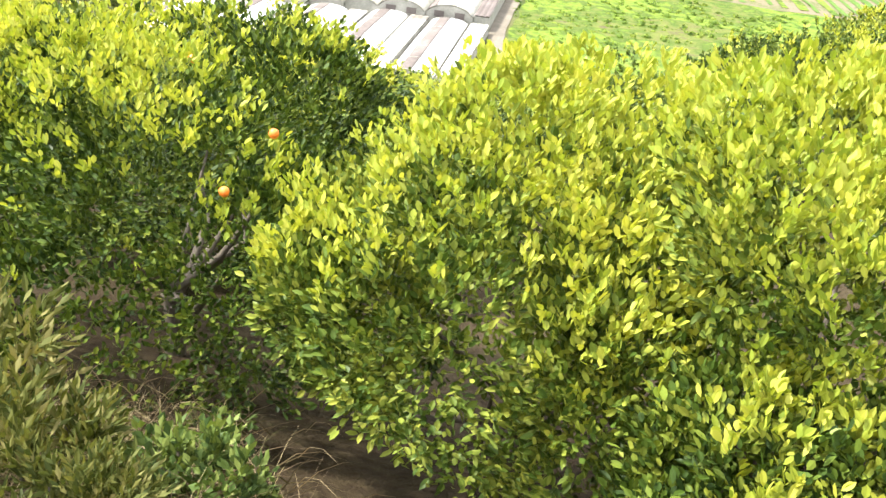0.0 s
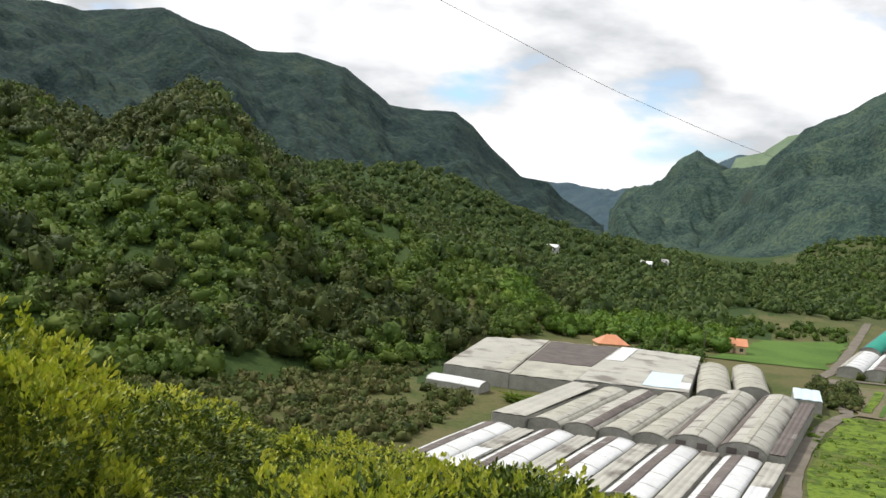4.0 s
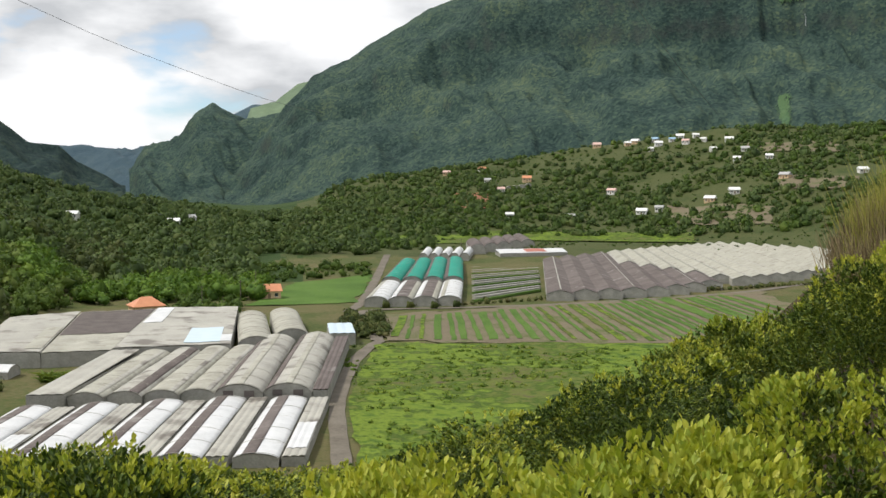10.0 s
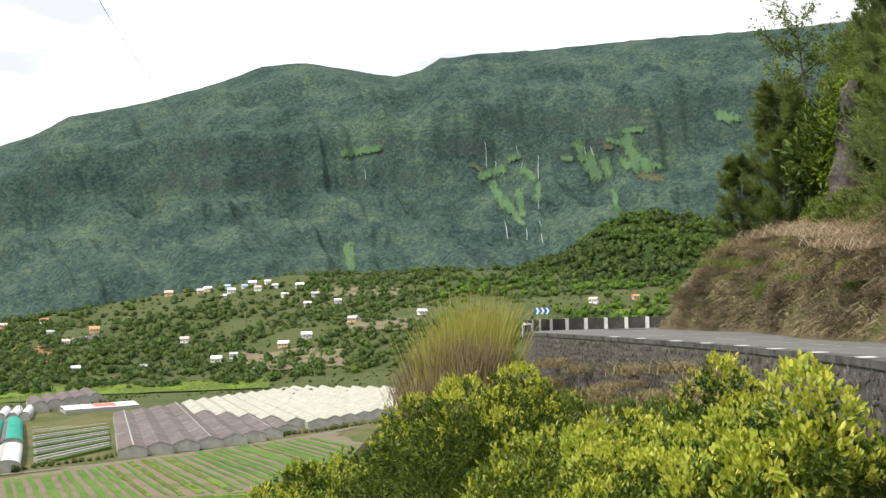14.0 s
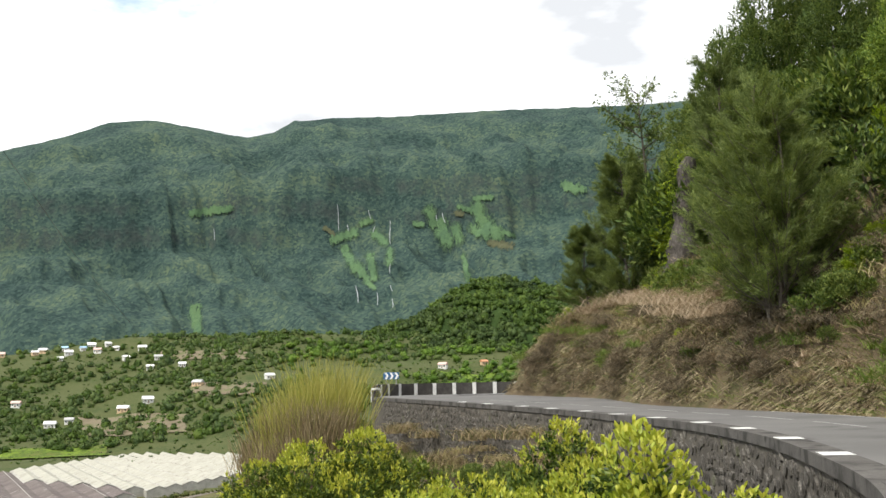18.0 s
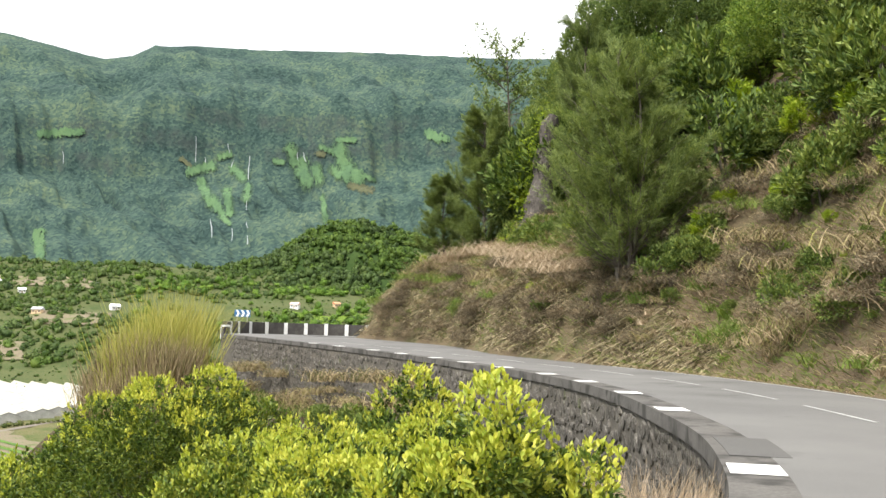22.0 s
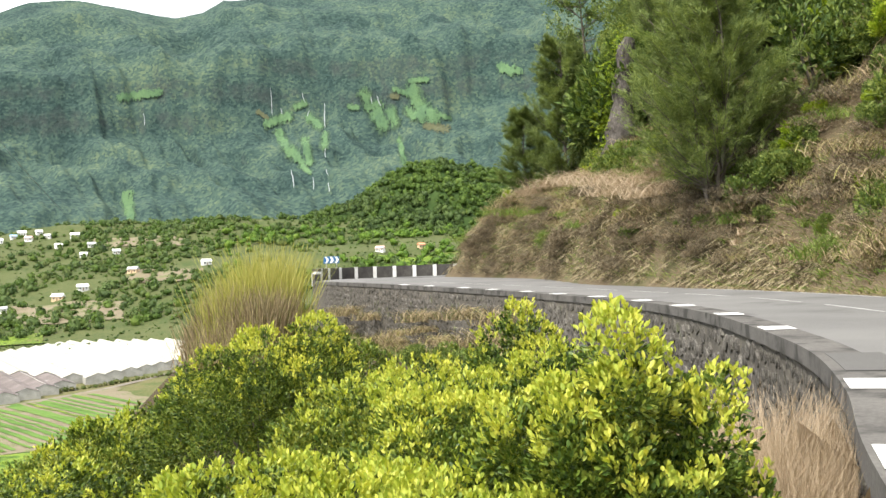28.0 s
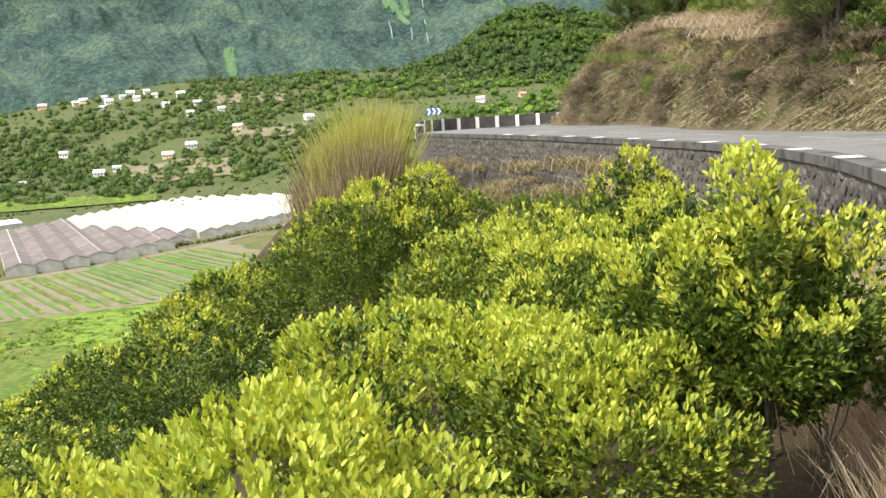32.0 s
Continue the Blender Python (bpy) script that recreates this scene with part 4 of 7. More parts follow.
field("meadow", "bright green overgrown meadow beside the dirt track", [(12, 120), (150, 150), (112, 258), (24, 264)], M_MEADOW, 0.1, 3.0)
field("verge", "green grass verge beside the dirt track", [(10, 120), (34, 120), (34, 200), (12.2, 198)], M_MEADOW, 0.14, 3.0, ragged=0.8)
field("verge", "green grass verge along the track's bend", [(12.2, 198), (34, 200), (34, 266), (20.5, 250)], M_MEADOW, 0.15, 3.0, ragged=0.8)
field("tilled_plot", "brown strip-farmed plot with green bands", [(26, 268), (150, 246), (178, 376), (28, 322)], M_TILLED, 0.16)
field("crop_field", "flat green crop field beyond the glasshouses", [(-13, 350), (24, 354), (39, 458), (5, 425)], M_CROP, 0.2)
field("crop_field", "green pasture behind the netting houses", [(45, 640), (110, 640), (135, 700), (50, 700)], M_MEADOW, 0.3)
rng = np.random.default_rng(8)
for k in range(36):
    x0 = 28 + 3.6 * k + rng.uniform(-0.7, 0.7)
    a = np.array([x0, 269 - 0.16 * (x0 - 28) + rng.uniform(0, 6)])
    b = np.array([x0 + 0.12 * 60, 320 + 0.40 * (x0 - 28) - rng.uniform(0, 8)])
    w = rng.uniform(0.8, 2.6)
    field("crop_band", "narrow green crop band across the tilled plot", [a, a + [w, 0], b + [w * 1.15, 0.4], b], M_CROP if rng.uniform() < 0.8 else M_MEADOW, 0.3, 5.0, ragged=0.5)
track("dirt_track", "pale rutted dirt track past the glasshouses", [(8, 120), (8.6, 161), (10.2, 197), (15.2, 234), (20.5, 257), (25, 270)], 3.0, M_TRACK)
track("dirt_track", "farm track between tilled plot and netting houses", [(24, 270), (25, 300), (26, 332), (62, 338), (100, 346), (180, 380), (300, 470)], 3.5, M_TRACK)
track("dirt_track", "farm track climbing past the teal netting", [(20, 330), (27, 360), (40, 450), (55, 560)], 3.5, M_TRACK)


# ---------------------------------------------------------------- glasshouses
M_FILM_WHITE = surface("white_film", [(0.42, 0.43, 0.435), (0.55, 0.56, 0.565), (0.66, 0.665, 0.67)], 0.3, 3.0, rough=0.45, bump=0.15, dist=0.05, stain=((0.42, 0.42, 0.40), 0.25, 0.66))
M_FILM_GREY = surface("aged_film", [(0.24, 0.23, 0.20), (0.33, 0.32, 0.28), (0.42, 0.41, 0.36)], 0.15, 2.0, rough=0.6, bump=0.2, dist=0.05, stain=((0.13, 0.115, 0.095), 0.14, 0.53))
M_FILM_CREAM = surface("cream_film", [(0.20, 0.19, 0.15), (0.31, 0.30, 0.245), (0.41, 0.40, 0.34)], 0.2, 2.0, rough=0.55, bump=0.15, dist=0.05, stain=((0.2, 0.19, 0.15), 0.22, 0.56))
M_NET_DARK = surface("dark_shade_net", [(0.075, 0.065, 0.06), (0.11, 0.095, 0.09), (0.15, 0.13, 0.12)], 0.3, 4.0, rough=0.9, bump=0.2, dist=0.04)
M_NET_PURPLE = surface("plum_shade_net", [(0.075, 0.063, 0.058), (0.12, 0.102, 0.096), (0.18, 0.158, 0.15)], 0.12, 1.5, rough=0.9, bump=0.3, dist=0.06, stain=((0.27, 0.26, 0.245), 0.14, 0.62))
M_NET_TEAL = surface("teal_shade_net", [(0.01, 0.16, 0.12), (0.02, 0.24, 0.18), (0.04, 0.33, 0.25)], 0.2, 2.0, rough=0.8, bump=0.2, dist=0.05)
M_PANEL_BLUE = surface("pale_blue_sheet", [(0.42, 0.53, 0.60), (0.52, 0.62, 0.68)], 0.3, 3.0, rough=0.4, bump=0.1, dist=0.03)
M_GAP = surface("house_wall_film", [(0.2, 0.2, 0.175), (0.3, 0.295, 0.265), (0.4, 0.39, 0.35)], 0.4, 3.0, rough=0.8, bump=0.2, dist=0.05)
M_STEEL = surface("galvanised_steel", [(0.3, 0.3, 0.3), (0.42, 0.42, 0.42)], 2.0, 20.0, rough=0.5, bump=0.05, dist=0.002, metal=0.6)


def arc_of(u, gable):
    return 1 - np.abs(2 * u - 1) if gable else (1 - (2 * u - 1) ** 2) ** 0.75


def arch_strip(p0, p1, w, z, rise, seg=10, u0=0.0, u1=1.0, off=0.0, thick=0.08, gable=False):
    """Skin of a tunnel between two axis ends, over a part of its arc, with thickness."""
    p0, p1 = np.array(p0, float), np.array(p1, float)
    t = unit(p1 - p0)
    n = np.array([t[1], -t[0]])
    L = np.linalg.norm(p1 - p0)
    ends = np.linspace(0, L, max(2, int(L / 4)))
    u = np.linspace(u0, u1, seg + 1)
    rows = []
    for o in (off, off - thick):
        lat = (u - 0.5) * w
        up = rise * arc_of(u, gable) + o
        rows.append((lat, up))
    V = []
    for e in ends:
        sag = 0.06 * math.sin(e * 1.57)
        for lat, up in rows:
            V.append(np.c_[p0 + t * e + n * lat[:, None], z + up - sag])
    V = np.concatenate(V)
    m = seg + 1
    F = []
    for k in range(len(ends) - 1):
        a = k * 2 * m
        for s in range(seg):
            F.append((a + s, a + s + 1, a + 2 * m + s + 1, a + 2 * m + s))
            F.append((a + m + s, a + 3 * m + s, a + 3 * m + s + 1, a + m + s + 1))
        F.append((a, a + 2 * m, a + 3 * m, a + m))
        F.append((a + seg, a + m + seg, a + 3 * m + seg, a + 2 * m + seg))
    return V, np.array(F)


def end_wall(p, t, w, z, eave, rise, seg=10, thick=0.1, gable=False):
    n = np.array([t[1], -t[0]])
    u = np.linspace(0, 1, seg + 1)
    top = np.c_[np.array(p) + n * ((u - 0.5) * w)[:, None], z + eave + rise * arc_of(u, gable) - 0.02]
    bot = top.copy()
    bot[:, 2] = z
    V = np.concatenate([top, bot, top + [*(t * thick), 0], bot + [*(t * thick), 0]])
    m = seg + 1
    F = [(s, s + 1, m + s + 1, m + s) for s in range(seg)] + [(2 * m + s, 3 * m + s, 3 * m + s + 1, 2 * m + s + 1) for s in range(seg)]
    F += [(s, 2 * m + s, 2 * m + s + 1, s + 1) for s in range(seg)]
    return V, np.array(F)


def side_wall(p0, p1, z, h, thick=0.1):
    p0, p1 = np.array(p0, float), np.array(p1, float)
    t = unit(p1 - p0)
    n = np.array([t[1], -t[0]]) * thick / 2
    c = [(*(p0 + n), z), (*(p1 + n), z), (*(p1 - n), z), (*(p0 - n), z)]
    V = np.array(c + [(a, b, d + h) for a, b, d in c])
    return V, np.array([(0, 1, 5, 4), (1, 2, 6, 5), (2, 3, 7, 6), (3, 0, 4, 7), (4, 5, 6, 7)])


def tunnel(name, label, p0, p1, w, eave, rise, mat, stripe=None, z=None, ribs=True, group="", front_door=False, gable=False):
    """A tunnel house: skin, stripes of another film, walls, and hoops that show through."""
    p0, p1 = np.array(p0, float), np.array(p1, float)
    z = FLOOR_Z if z is None else z
    t = unit(p1 - p0)
    n = np.array([t[1], -t[0]])
    h = thing(name, label, "greenhouse", group)
    part("roof_film", mesh_np("roof_film", *arch_strip(p0, p1, w, z + eave, rise, gable=gable), mat, not gable), None, h)
    for u0, u1, m in stripe or ():
        part("film_stripe", mesh_np("film_stripe", *arch_strip(p0, p1, w, z + eave, rise, 4, u0, u1, 0.05, gable=gable), m, not gable), None, h, "strip of darker film")
    for p, s in ((p0, t), (p1, -t)):
        part("end_wall", mesh_np("end_wall", *end_wall(p + s * 0.1, s, w - 0.1, z, eave, rise - 0.1, gable=gable), M_GAP), None, h)
    for s in (-1, 1):
        o = n * s * (w / 2 - 0.06)
        part("side_wall", mesh_np("side_wall", *side_wall(p0 + o, p1 + o, z, eave), M_GAP), None, h)
    if ribs:
        L = np.linalg.norm(p1 - p0)
        u = np.linspace(0, 1, 11)
        for e in np.arange(0.3, L, 8.0):
            c = p0 + t * e
            q = np.c_[c + n * ((u - 0.5) * (w + 0.06))[:, None], z + eave + (rise + 0.05) * arc_of(u, gable)]
            part("hoop", mesh_np("hoop", *tube(q, np.full(11, 0.035), 5), M_FILM_GREY), None, h)
    if front_door:
        for s in (-0.22, 0.22):
            c = p0 + n * w * s
            part("vent_opening", mesh_np("vent_opening", *side_wall(c - n * 0.9 - t * 0.1, c + n * 0.9 - t * 0.1, z + eave - 0.7, 1.1), M_NET_DARK), None, h, "dark vent opening")
    return h


def flat_house(name, label, poly, h, mat, fall=0.6, z=None, sheets=(), group=""):
    """A low flat-roofed house over four corners: roof slab, walls, and loose sheets on the roof."""
    z = FLOOR_Z if z is None else z
    P = [np.array(p, float) for p in poly]
    e = thing(name, label, "greenhouse", group)

    def at(u, v):
        q = P[0] * (1 - u) * (1 - v) + P[1] * u * (1 - v) + P[2] * u * v + P[3] * (1 - u) * v
        return np.array([*q, z + h + fall * v + 0.25 * abs(math.sin(u * 9.0)) * 0.6])

    def slab(u0, u1, v0, v1, lift, thick=0.12, n=18):
        us, vs = np.linspace(u0, u1, n + 1), np.linspace(v0, v1, 7)
        top = np.array([at(u, v) + [0, 0, lift] for v in vs for u in us])
        V = np.concatenate([top, top - [0, 0, thick]])
        m = n + 1
        k = len(top)
        F = [(j * m + i, j * m + i + 1, j * m + m + i + 1, j * m + m + i) for j in range(6) for i in range(n)]
        F += [tuple(k + q for q in f[::-1]) for f in F]
        F += [(i, k + i, k + i + 1, i + 1) for i in range(n)] + [(6 * m + i, 6 * m + i + 1, k + 6 * m + i + 1, k + 6 * m + i) for i in range(n)]
        F += [(j * m, j * m + m, k + j * m + m, k + j * m) for j in range(6)] + [(j * m + n, k + j * m + n, k + j * m + m + n, j * m + m + n) for j in range(6)]
        return V, np.array(F)
    part("roof", mesh_np("roof", *slab(0, 1, 0, 1, 0), mat), None, e)
    for u0, u1, v0, v1, m in sheets:
        part("roof_sheet", mesh_np("roof_sheet", *slab(u0, u1, v0, v1, 0.14, 0.06, 6), m), None, e)
    for a, b in ((0, 1), (1, 2), (2, 3), (3, 0)):
        part("side_wall", mesh_np("side_wall", *side_wall(P[a], P[b], z, h - 0.15), M_GAP), None, e)
    return e


G1 = "white tunnel row"
for k in range(5):
    bx, by = -42.4 + 10.9 * k, 189.5 + (1.4 * k if k < 4 else 3.0)
    tunnel("tunnel_greenhouse", "white plastic tunnel greenhouse with a dark film stripe", (bx - 5.1, by - 41), (bx, by), 6.6, 1.5, 0.7, M_FILM_WHITE, [(0.2, 0.5, M_NET_PURPLE)], group=G1)
    flat_house("low_greenhouse", "low flat greenhouse strip of aged grey film", [(bx - 5.1 + 3.7, by - 41), (bx - 5.1 + 7.0, by - 41), (bx + 7.0, by - 1), (bx + 3.7, by - 1)], 1.6, M_FILM_GREY, 0.2, group="grey strips between tunnels", sheets=[(0.05, 0.95, 0.1, 0.5, M_FILM_WHITE)] if k in (0, 4) else [])
G2 = "long aged tunnels"
for k, (x, w, m) in enumerate(((-34.6, 6.4, M_FILM_CREAM), (-28.0, 6.2, M_FILM_GREY), (-21.6, 6.2, M_FILM_CREAM), (-15.2, 6.2, M_FILM_CREAM))):
    tunnel("tunnel_greenhouse", "long aged tunnel greenhouse of yellowed film", (x, 193.5 + 0.3 * k), (x + 6.8, 242 + 1.5 * k), w, 2.4, 1.0, m, [(0.62, 0.9, M_NET_PURPLE)] if k in (1,) else [(0.72, 0.86, M_FILM_GREY)], group=G2)
flat_house("low_greenhouse", "low greenhouse of stained grey film", [(-44.5, 193), (-38.2, 193), (-31.0, 238), (-37.0, 238)], 3.2, M_FILM_GREY, 0.6, group=G2)
for x0, x1, y1 in ((-7.9, -1.2, 256), (0.9, 8.4, 259)):
    tunnel("tunnel_greenhouse", "large arched greenhouse of brown stained film with vents", (x0, 193.5), (x1, y1), 8.6, 2.6, 1.65, M_FILM_GREY, [(0.02, 0.2, M_NET_PURPLE), (0.45, 0.6, M_FILM_CREAM)], group=G2, front_door=True)
flat_house("low_greenhouse", "dark lean-to roof along the large greenhouses", [(5.4, 193.8), (8.2, 193.8), (16.0, 258), (12.9, 258)], 2.8, M_NET_PURPLE, 0.3, group=G2)
flat_house("flat_greenhouse", "wide flat greenhouse roof of stained grey film", [(-68, 240), (-52, 239), (-55, 303), (-71, 292)], 3.6, M_FILM_GREY, 1.0, group="flat roofed houses", sheets=[(0.75, 0.98, 0.05, 0.55, M_FILM_CREAM)])
flat_house("flat_greenhouse", "flat greenhouse roof with dark netting and pale sheets", [(-51.8, 239), (-37.5, 241), (-35, 308), (-54.8, 303)], 3.4, M_FILM_CREAM, 1.0, group="flat roofed houses", sheets=[(0.02, 0.98, 0.36, 0.98, M_NET_DARK)])
flat_house("flat_greenhouse", "flat greenhouse roof of brown stained film", [(-37.2, 243), (-11.8, 246), (-12.5, 308), (-34.8, 308)], 3.6, M_FILM_GREY, 1.2, group="flat roofed houses", sheets=[(0.58, 0.9, 0.04, 0.38, M_PANEL_BLUE), (0.02, 0.22, 0.55, 0.97, M_FILM_WHITE), (0.9, 1.0, 0.05, 0.2, M_FILM_WHITE)])
for x0, y0, x1, y1 in ((-6.2, 250, -8.6, 300), (2.3, 262, 0.4, 306)):
    tunnel("tunnel_greenhouse", "short cream tunnel greenhouse", (x0, y0), (x1, y1), 8.0, 3.2, 1.5, M_FILM_CREAM, group="cream tunnels")
flat_house("packing_shed", "small open shed with a pale blue metal roof", [(11.6, 264), (18, 264), (18, 279), (11.6, 279)], 3.0, M_PANEL_BLUE, 0.5)
tunnel("tunnel_greenhouse", "low collapsed greenhouse of torn white film", (-68, 231), (-55, 229), 6.5, 1.6, 1.0, M_FILM_WHITE)
for k in range(4):
    x, w = 30.0 + 8.0 * k, 7.6
    d = 6.0 + 2.4 * k
    tunnel("tunnel_greenhouse", "tunnel greenhouse half under white film, half under teal netting", (x, 342), (x + 0.185 * 56, 398), w, 2.4, 1.3, M_FILM_WHITE if k in (0, 3) else M_NET_PURPLE, [(0.0, 0.3, M_FILM_WHITE), (0.8, 1.0, M_FILM_CREAM)] if k in (1, 2) else [(0.1, 0.3, M_FILM_CREAM)], group="netting houses")
    tunnel("tunnel_greenhouse", "tunnel greenhouse covered in teal shade netting", (x + 0.185 * 59, 401), (x + 0.185 * 155, 497 + 3 * k), w, 3.0, 1.8, M_NET_TEAL, [(0.0, 0.22, M_NET_DARK)], group="teal netting houses")
for k in range(5):
    tunnel("tunnel_greenhouse", "small white tunnel greenhouse behind the netting houses", (69 + 5.2 * k, 520), (78 + 5.6 * k, 566), 4.4, 2.4, 1.8, M_FILM_WHITE, ribs=False, group="small tunnels", z=FLOOR_Z + 1.4)
for k in range(5):
    tunnel("tunnel_greenhouse", "dark netted tunnel greenhouse at the field edge", (104 + 9.6 * k, 560 + 12 * k), (112 + 10 * k, 620 + 14 * k), 8.6, 3.0, 2.6, M_NET_PURPLE, ribs=False, group="dark tunnels", z=FLOOR_Z + 1.8)
# plum and cream ridge houses, side by side
for k in range(20):
    x0 = 94 + 9.6 * k
    y0 = float(np.interp(x0, [94, 135, 167, 212, 290], [352, 363, 388, 414, 466]))
    y1 = y0
    while y1 < np.interp(x0 + 0.24 * (y1 - y0), [122, 177, 258, 337, 400], [500, 553, 617, 678, 726]):
        y1 += 2.0
    f = float(np.interp(x0, [126, 130, 176], [1.0, 0.62, 0.0]))
    ym = y0 + (y1 - y0) * f
    p0, pm, p1 = (x0, y0), (x0 + 0.24 * (ym - y0), ym), (x0 + 0.24 * (y1 - y0), y1)
    if f > 0.1:
        tunnel("ridge_greenhouse", "ridge greenhouse under torn plum-brown shade netting", p0, pm, 9.3, 2.7, 1.5, M_NET_PURPLE, [(0.5, 0.56, M_FILM_GREY)] if k % 3 == 0 else [], group="plum ridge houses", ribs=False, gable=True)
    if f < 0.9:
        tunnel("ridge_greenhouse", "cream film ridge greenhouse with grey gutters", pm, p1, 9.3, 2.9, 1.7, M_FILM_CREAM, [(0.0, 0.12, M_FILM_GREY)] + ([(0.55, 0.8, M_NET_PURPLE)] if k > 12 and k % 2 else []), group="cream ridge houses", ribs=False, gable=True)
flat_house("packing_shed", "long shed with a white and rusty red roof", [(112, 540), (150, 548), (152, 566), (113, 558)], 3.6, M_FILM_WHITE, 1.0, sheets=[(0.4, 0.7, 0.2, 0.9, surface("rust_red_sheet", [(0.3, 0.09, 0.06), (0.42, 0.14, 0.1)], 0.4, 3.0, rough=0.6))])
for k in range(22):
    a = np.array([64 + 1.5 * k, 352 + 8.6 * k])
    b = np.array([95 + 1.8 * k, 385 + 7.6 * k])
    part_ob = tagged(new("netted_bed", mesh_np("netted_bed", *side_wall(a, b, FLOOR_Z + 0.1, 0.8, 1.2), M_GAP if k % 3 else M_CROP)), "low crop row under grey netting", "crop row", "netted crop rows")


# ---------------------------------------------------------------- road furniture and walls
M_COPING = surface("edge_concrete", [(0.055, 0.052, 0.048), (0.095, 0.09, 0.084), (0.14, 0.133, 0.124)], 1.2, 30.0, bump=0.3, dist=0.006, stain=((0.045, 0.043, 0.04), 1.6, 0.5), grain=0.6)
M_STONE = surface("basalt_stone", [(0.02, 0.018, 0.016), (0.05, 0.046, 0.04), (0.115, 0.106, 0.094), (0.30, 0.285, 0.25)], 2.4, 14.0, bump=0.9, dist=0.03, grain=0.5, stain=((0.09, 0.10, 0.05), 1.4, 0.6))
M_MORTAR = surface("wall_mortar", [(0.05, 0.045, 0.04), (0.09, 0.082, 0.07), (0.15, 0.135, 0.11)], 1.5, 18.0, bump=0.6, dist=0.02)
M_WHITEPAINT = surface("chalky_white_paint", [(0.42, 0.42, 0.40), (0.6, 0.6, 0.58), (0.7, 0.7, 0.68)], 3.0, 25.0, rough=0.7, bump=0.2, dist=0.004, stain=((0.3, 0.29, 0.27), 5.0, 0.62))
M_PARAPET = surface("dark_parapet_stone", [(0.03, 0.028, 0.027), (0.06, 0.056, 0.052), (0.1, 0.095, 0.088)], 1.6, 12.0, bump=0.6, dist=0.02)
M_BLUE = surface("sign_blue", [(0.01, 0.09, 0.25), (0.015, 0.12, 0.3)], 3.0, 20.0, rough=0.4, bump=0)
M_SIGNWHITE = surface("sign_white", [(0.75, 0.76, 0.76), (0.82, 0.82, 0.82)], 3.0, 20.0, rough=0.4, bump=0)
M_YELLOW = surface("plaque_yellow", [(0.75, 0.36, 0.02), (0.82, 0.43, 0.03)], 5.0, 30.0, rough=0.45, bump=0)
M_BLACK = surface("plaque_black", [(0.02, 0.02, 0.02), (0.04, 0.04, 0.04)], 5.0, 30.0, rough=0.6, bump=0)


def station(x, y):
    return int(np.argmin((EDGE[:, 0] - x) ** 2 + (EDGE[:, 1] - y) ** 2))


def on_edge(s, off, dz=0.0):
    """A point at arc s, off metres in from the outer edge."""
    e = np.array([np.interp(s, ARC, EDGE[:, k]) for k in (0, 1)])
    n = np.array([np.interp(s, ARC, NORM[:, k]) for k in (0, 1)])
    return np.array([*(e + n * off), float(np.interp(s, ARC, ROAD_Z)) + dz])


def painted(s0, s1, o0, o1, dz=0.004, thick=0.006, step=0.4):
    """A thin painted slab between two arcs and two offsets."""
    k = np.linspace(s0, s1, max(2, int((s1 - s0) / step) + 1))
    top = [[on_edge(s, o0, dz + thick), on_edge(s, o1, dz + thick)] for s in k]
    V = np.array(top).reshape(-1, 3)
    n = len(V)
    V = np.concatenate([V, V - [0, 0, thick]])
    m = len(k)
    F = [(2 * i, 2 * i + 1, 2 * i + 3, 2 * i + 2) for i in range(m - 1)]
    F += [(2 * i, 2 * i + 2, n + 2 * i + 2, n + 2 * i) for i in range(m - 1)] + [(2 * i + 1, n + 2 * i + 1, n + 2 * i + 3, 2 * i + 3) for i in range(m - 1)]
    F += [(0, n, n + 1, 1), (n - 2, n - 1, 2 * n - 1, 2 * n - 2)]
    return V, np.array(F)[:, ::-1]


V, F = ribbon(-0.02, 0.5, 0, N_EDGE, -0.003, 0.22)
tagged(new("kerb", mesh_np("kerb", V, F, M_COPING)), "worn concrete edge strip on top of the retaining wall", "kerb", kind="structure")
V, F = ribbon(0.03, 0.48, 0, N_EDGE, -0.21, 4.6)
wall = tagged(new("retaining_wall", mesh_np("retaining_wall", V, F, M_MORTAR)), "dark basalt rubble retaining wall under the road edge", "wall", kind="structure")

PATCH_AT = [(3.2, 1.45), (5.87, 2.95), (8.6, 4.5), (14.8, 9.0), (18.2, 12.0), (21.3, 15.2), (24, 18.5), (26.4, 21.9), (28.9, 25.7), (31.2, 29.5), (33.3, 33.4), (35.2, 37.4), (36.9, 41.6), (38.5, 45.7)]
for x, y in PATCH_AT:
    s = ARC[station(x, y)]
    part("white_mark", mesh_np("white_mark", *painted(s - 0.36, s + 0.36, 0.02, 0.49), M_WHITEPAINT), None, None)
    tagged(bpy.context.scene.collection.objects[-1], "white painted warning mark on the road's edge strip", "road marking", "edge marks")
S_D = ARC[station(17.6, 8.8 + 2.0)]
for k in range(-4, 9):
    s = S_D + 4.95 * k
    part("lane_dash", mesh_np("lane_dash", *painted(s, s + 3.4, 2.88, 2.96), M_LINE), None, None)
    tagged(bpy.context.scene.collection.objects[-1], "thin worn white lane dash on asphalt", "road marking", "lane dashes")
tagged(new("edge_line", mesh_np("edge_line", *painted(ARC[0], S0 + 38, ROAD_W - 0.22, ROAD_W - 0.12, step=1.0), M_LINE)), "faded white edge line along the verge", "road marking")
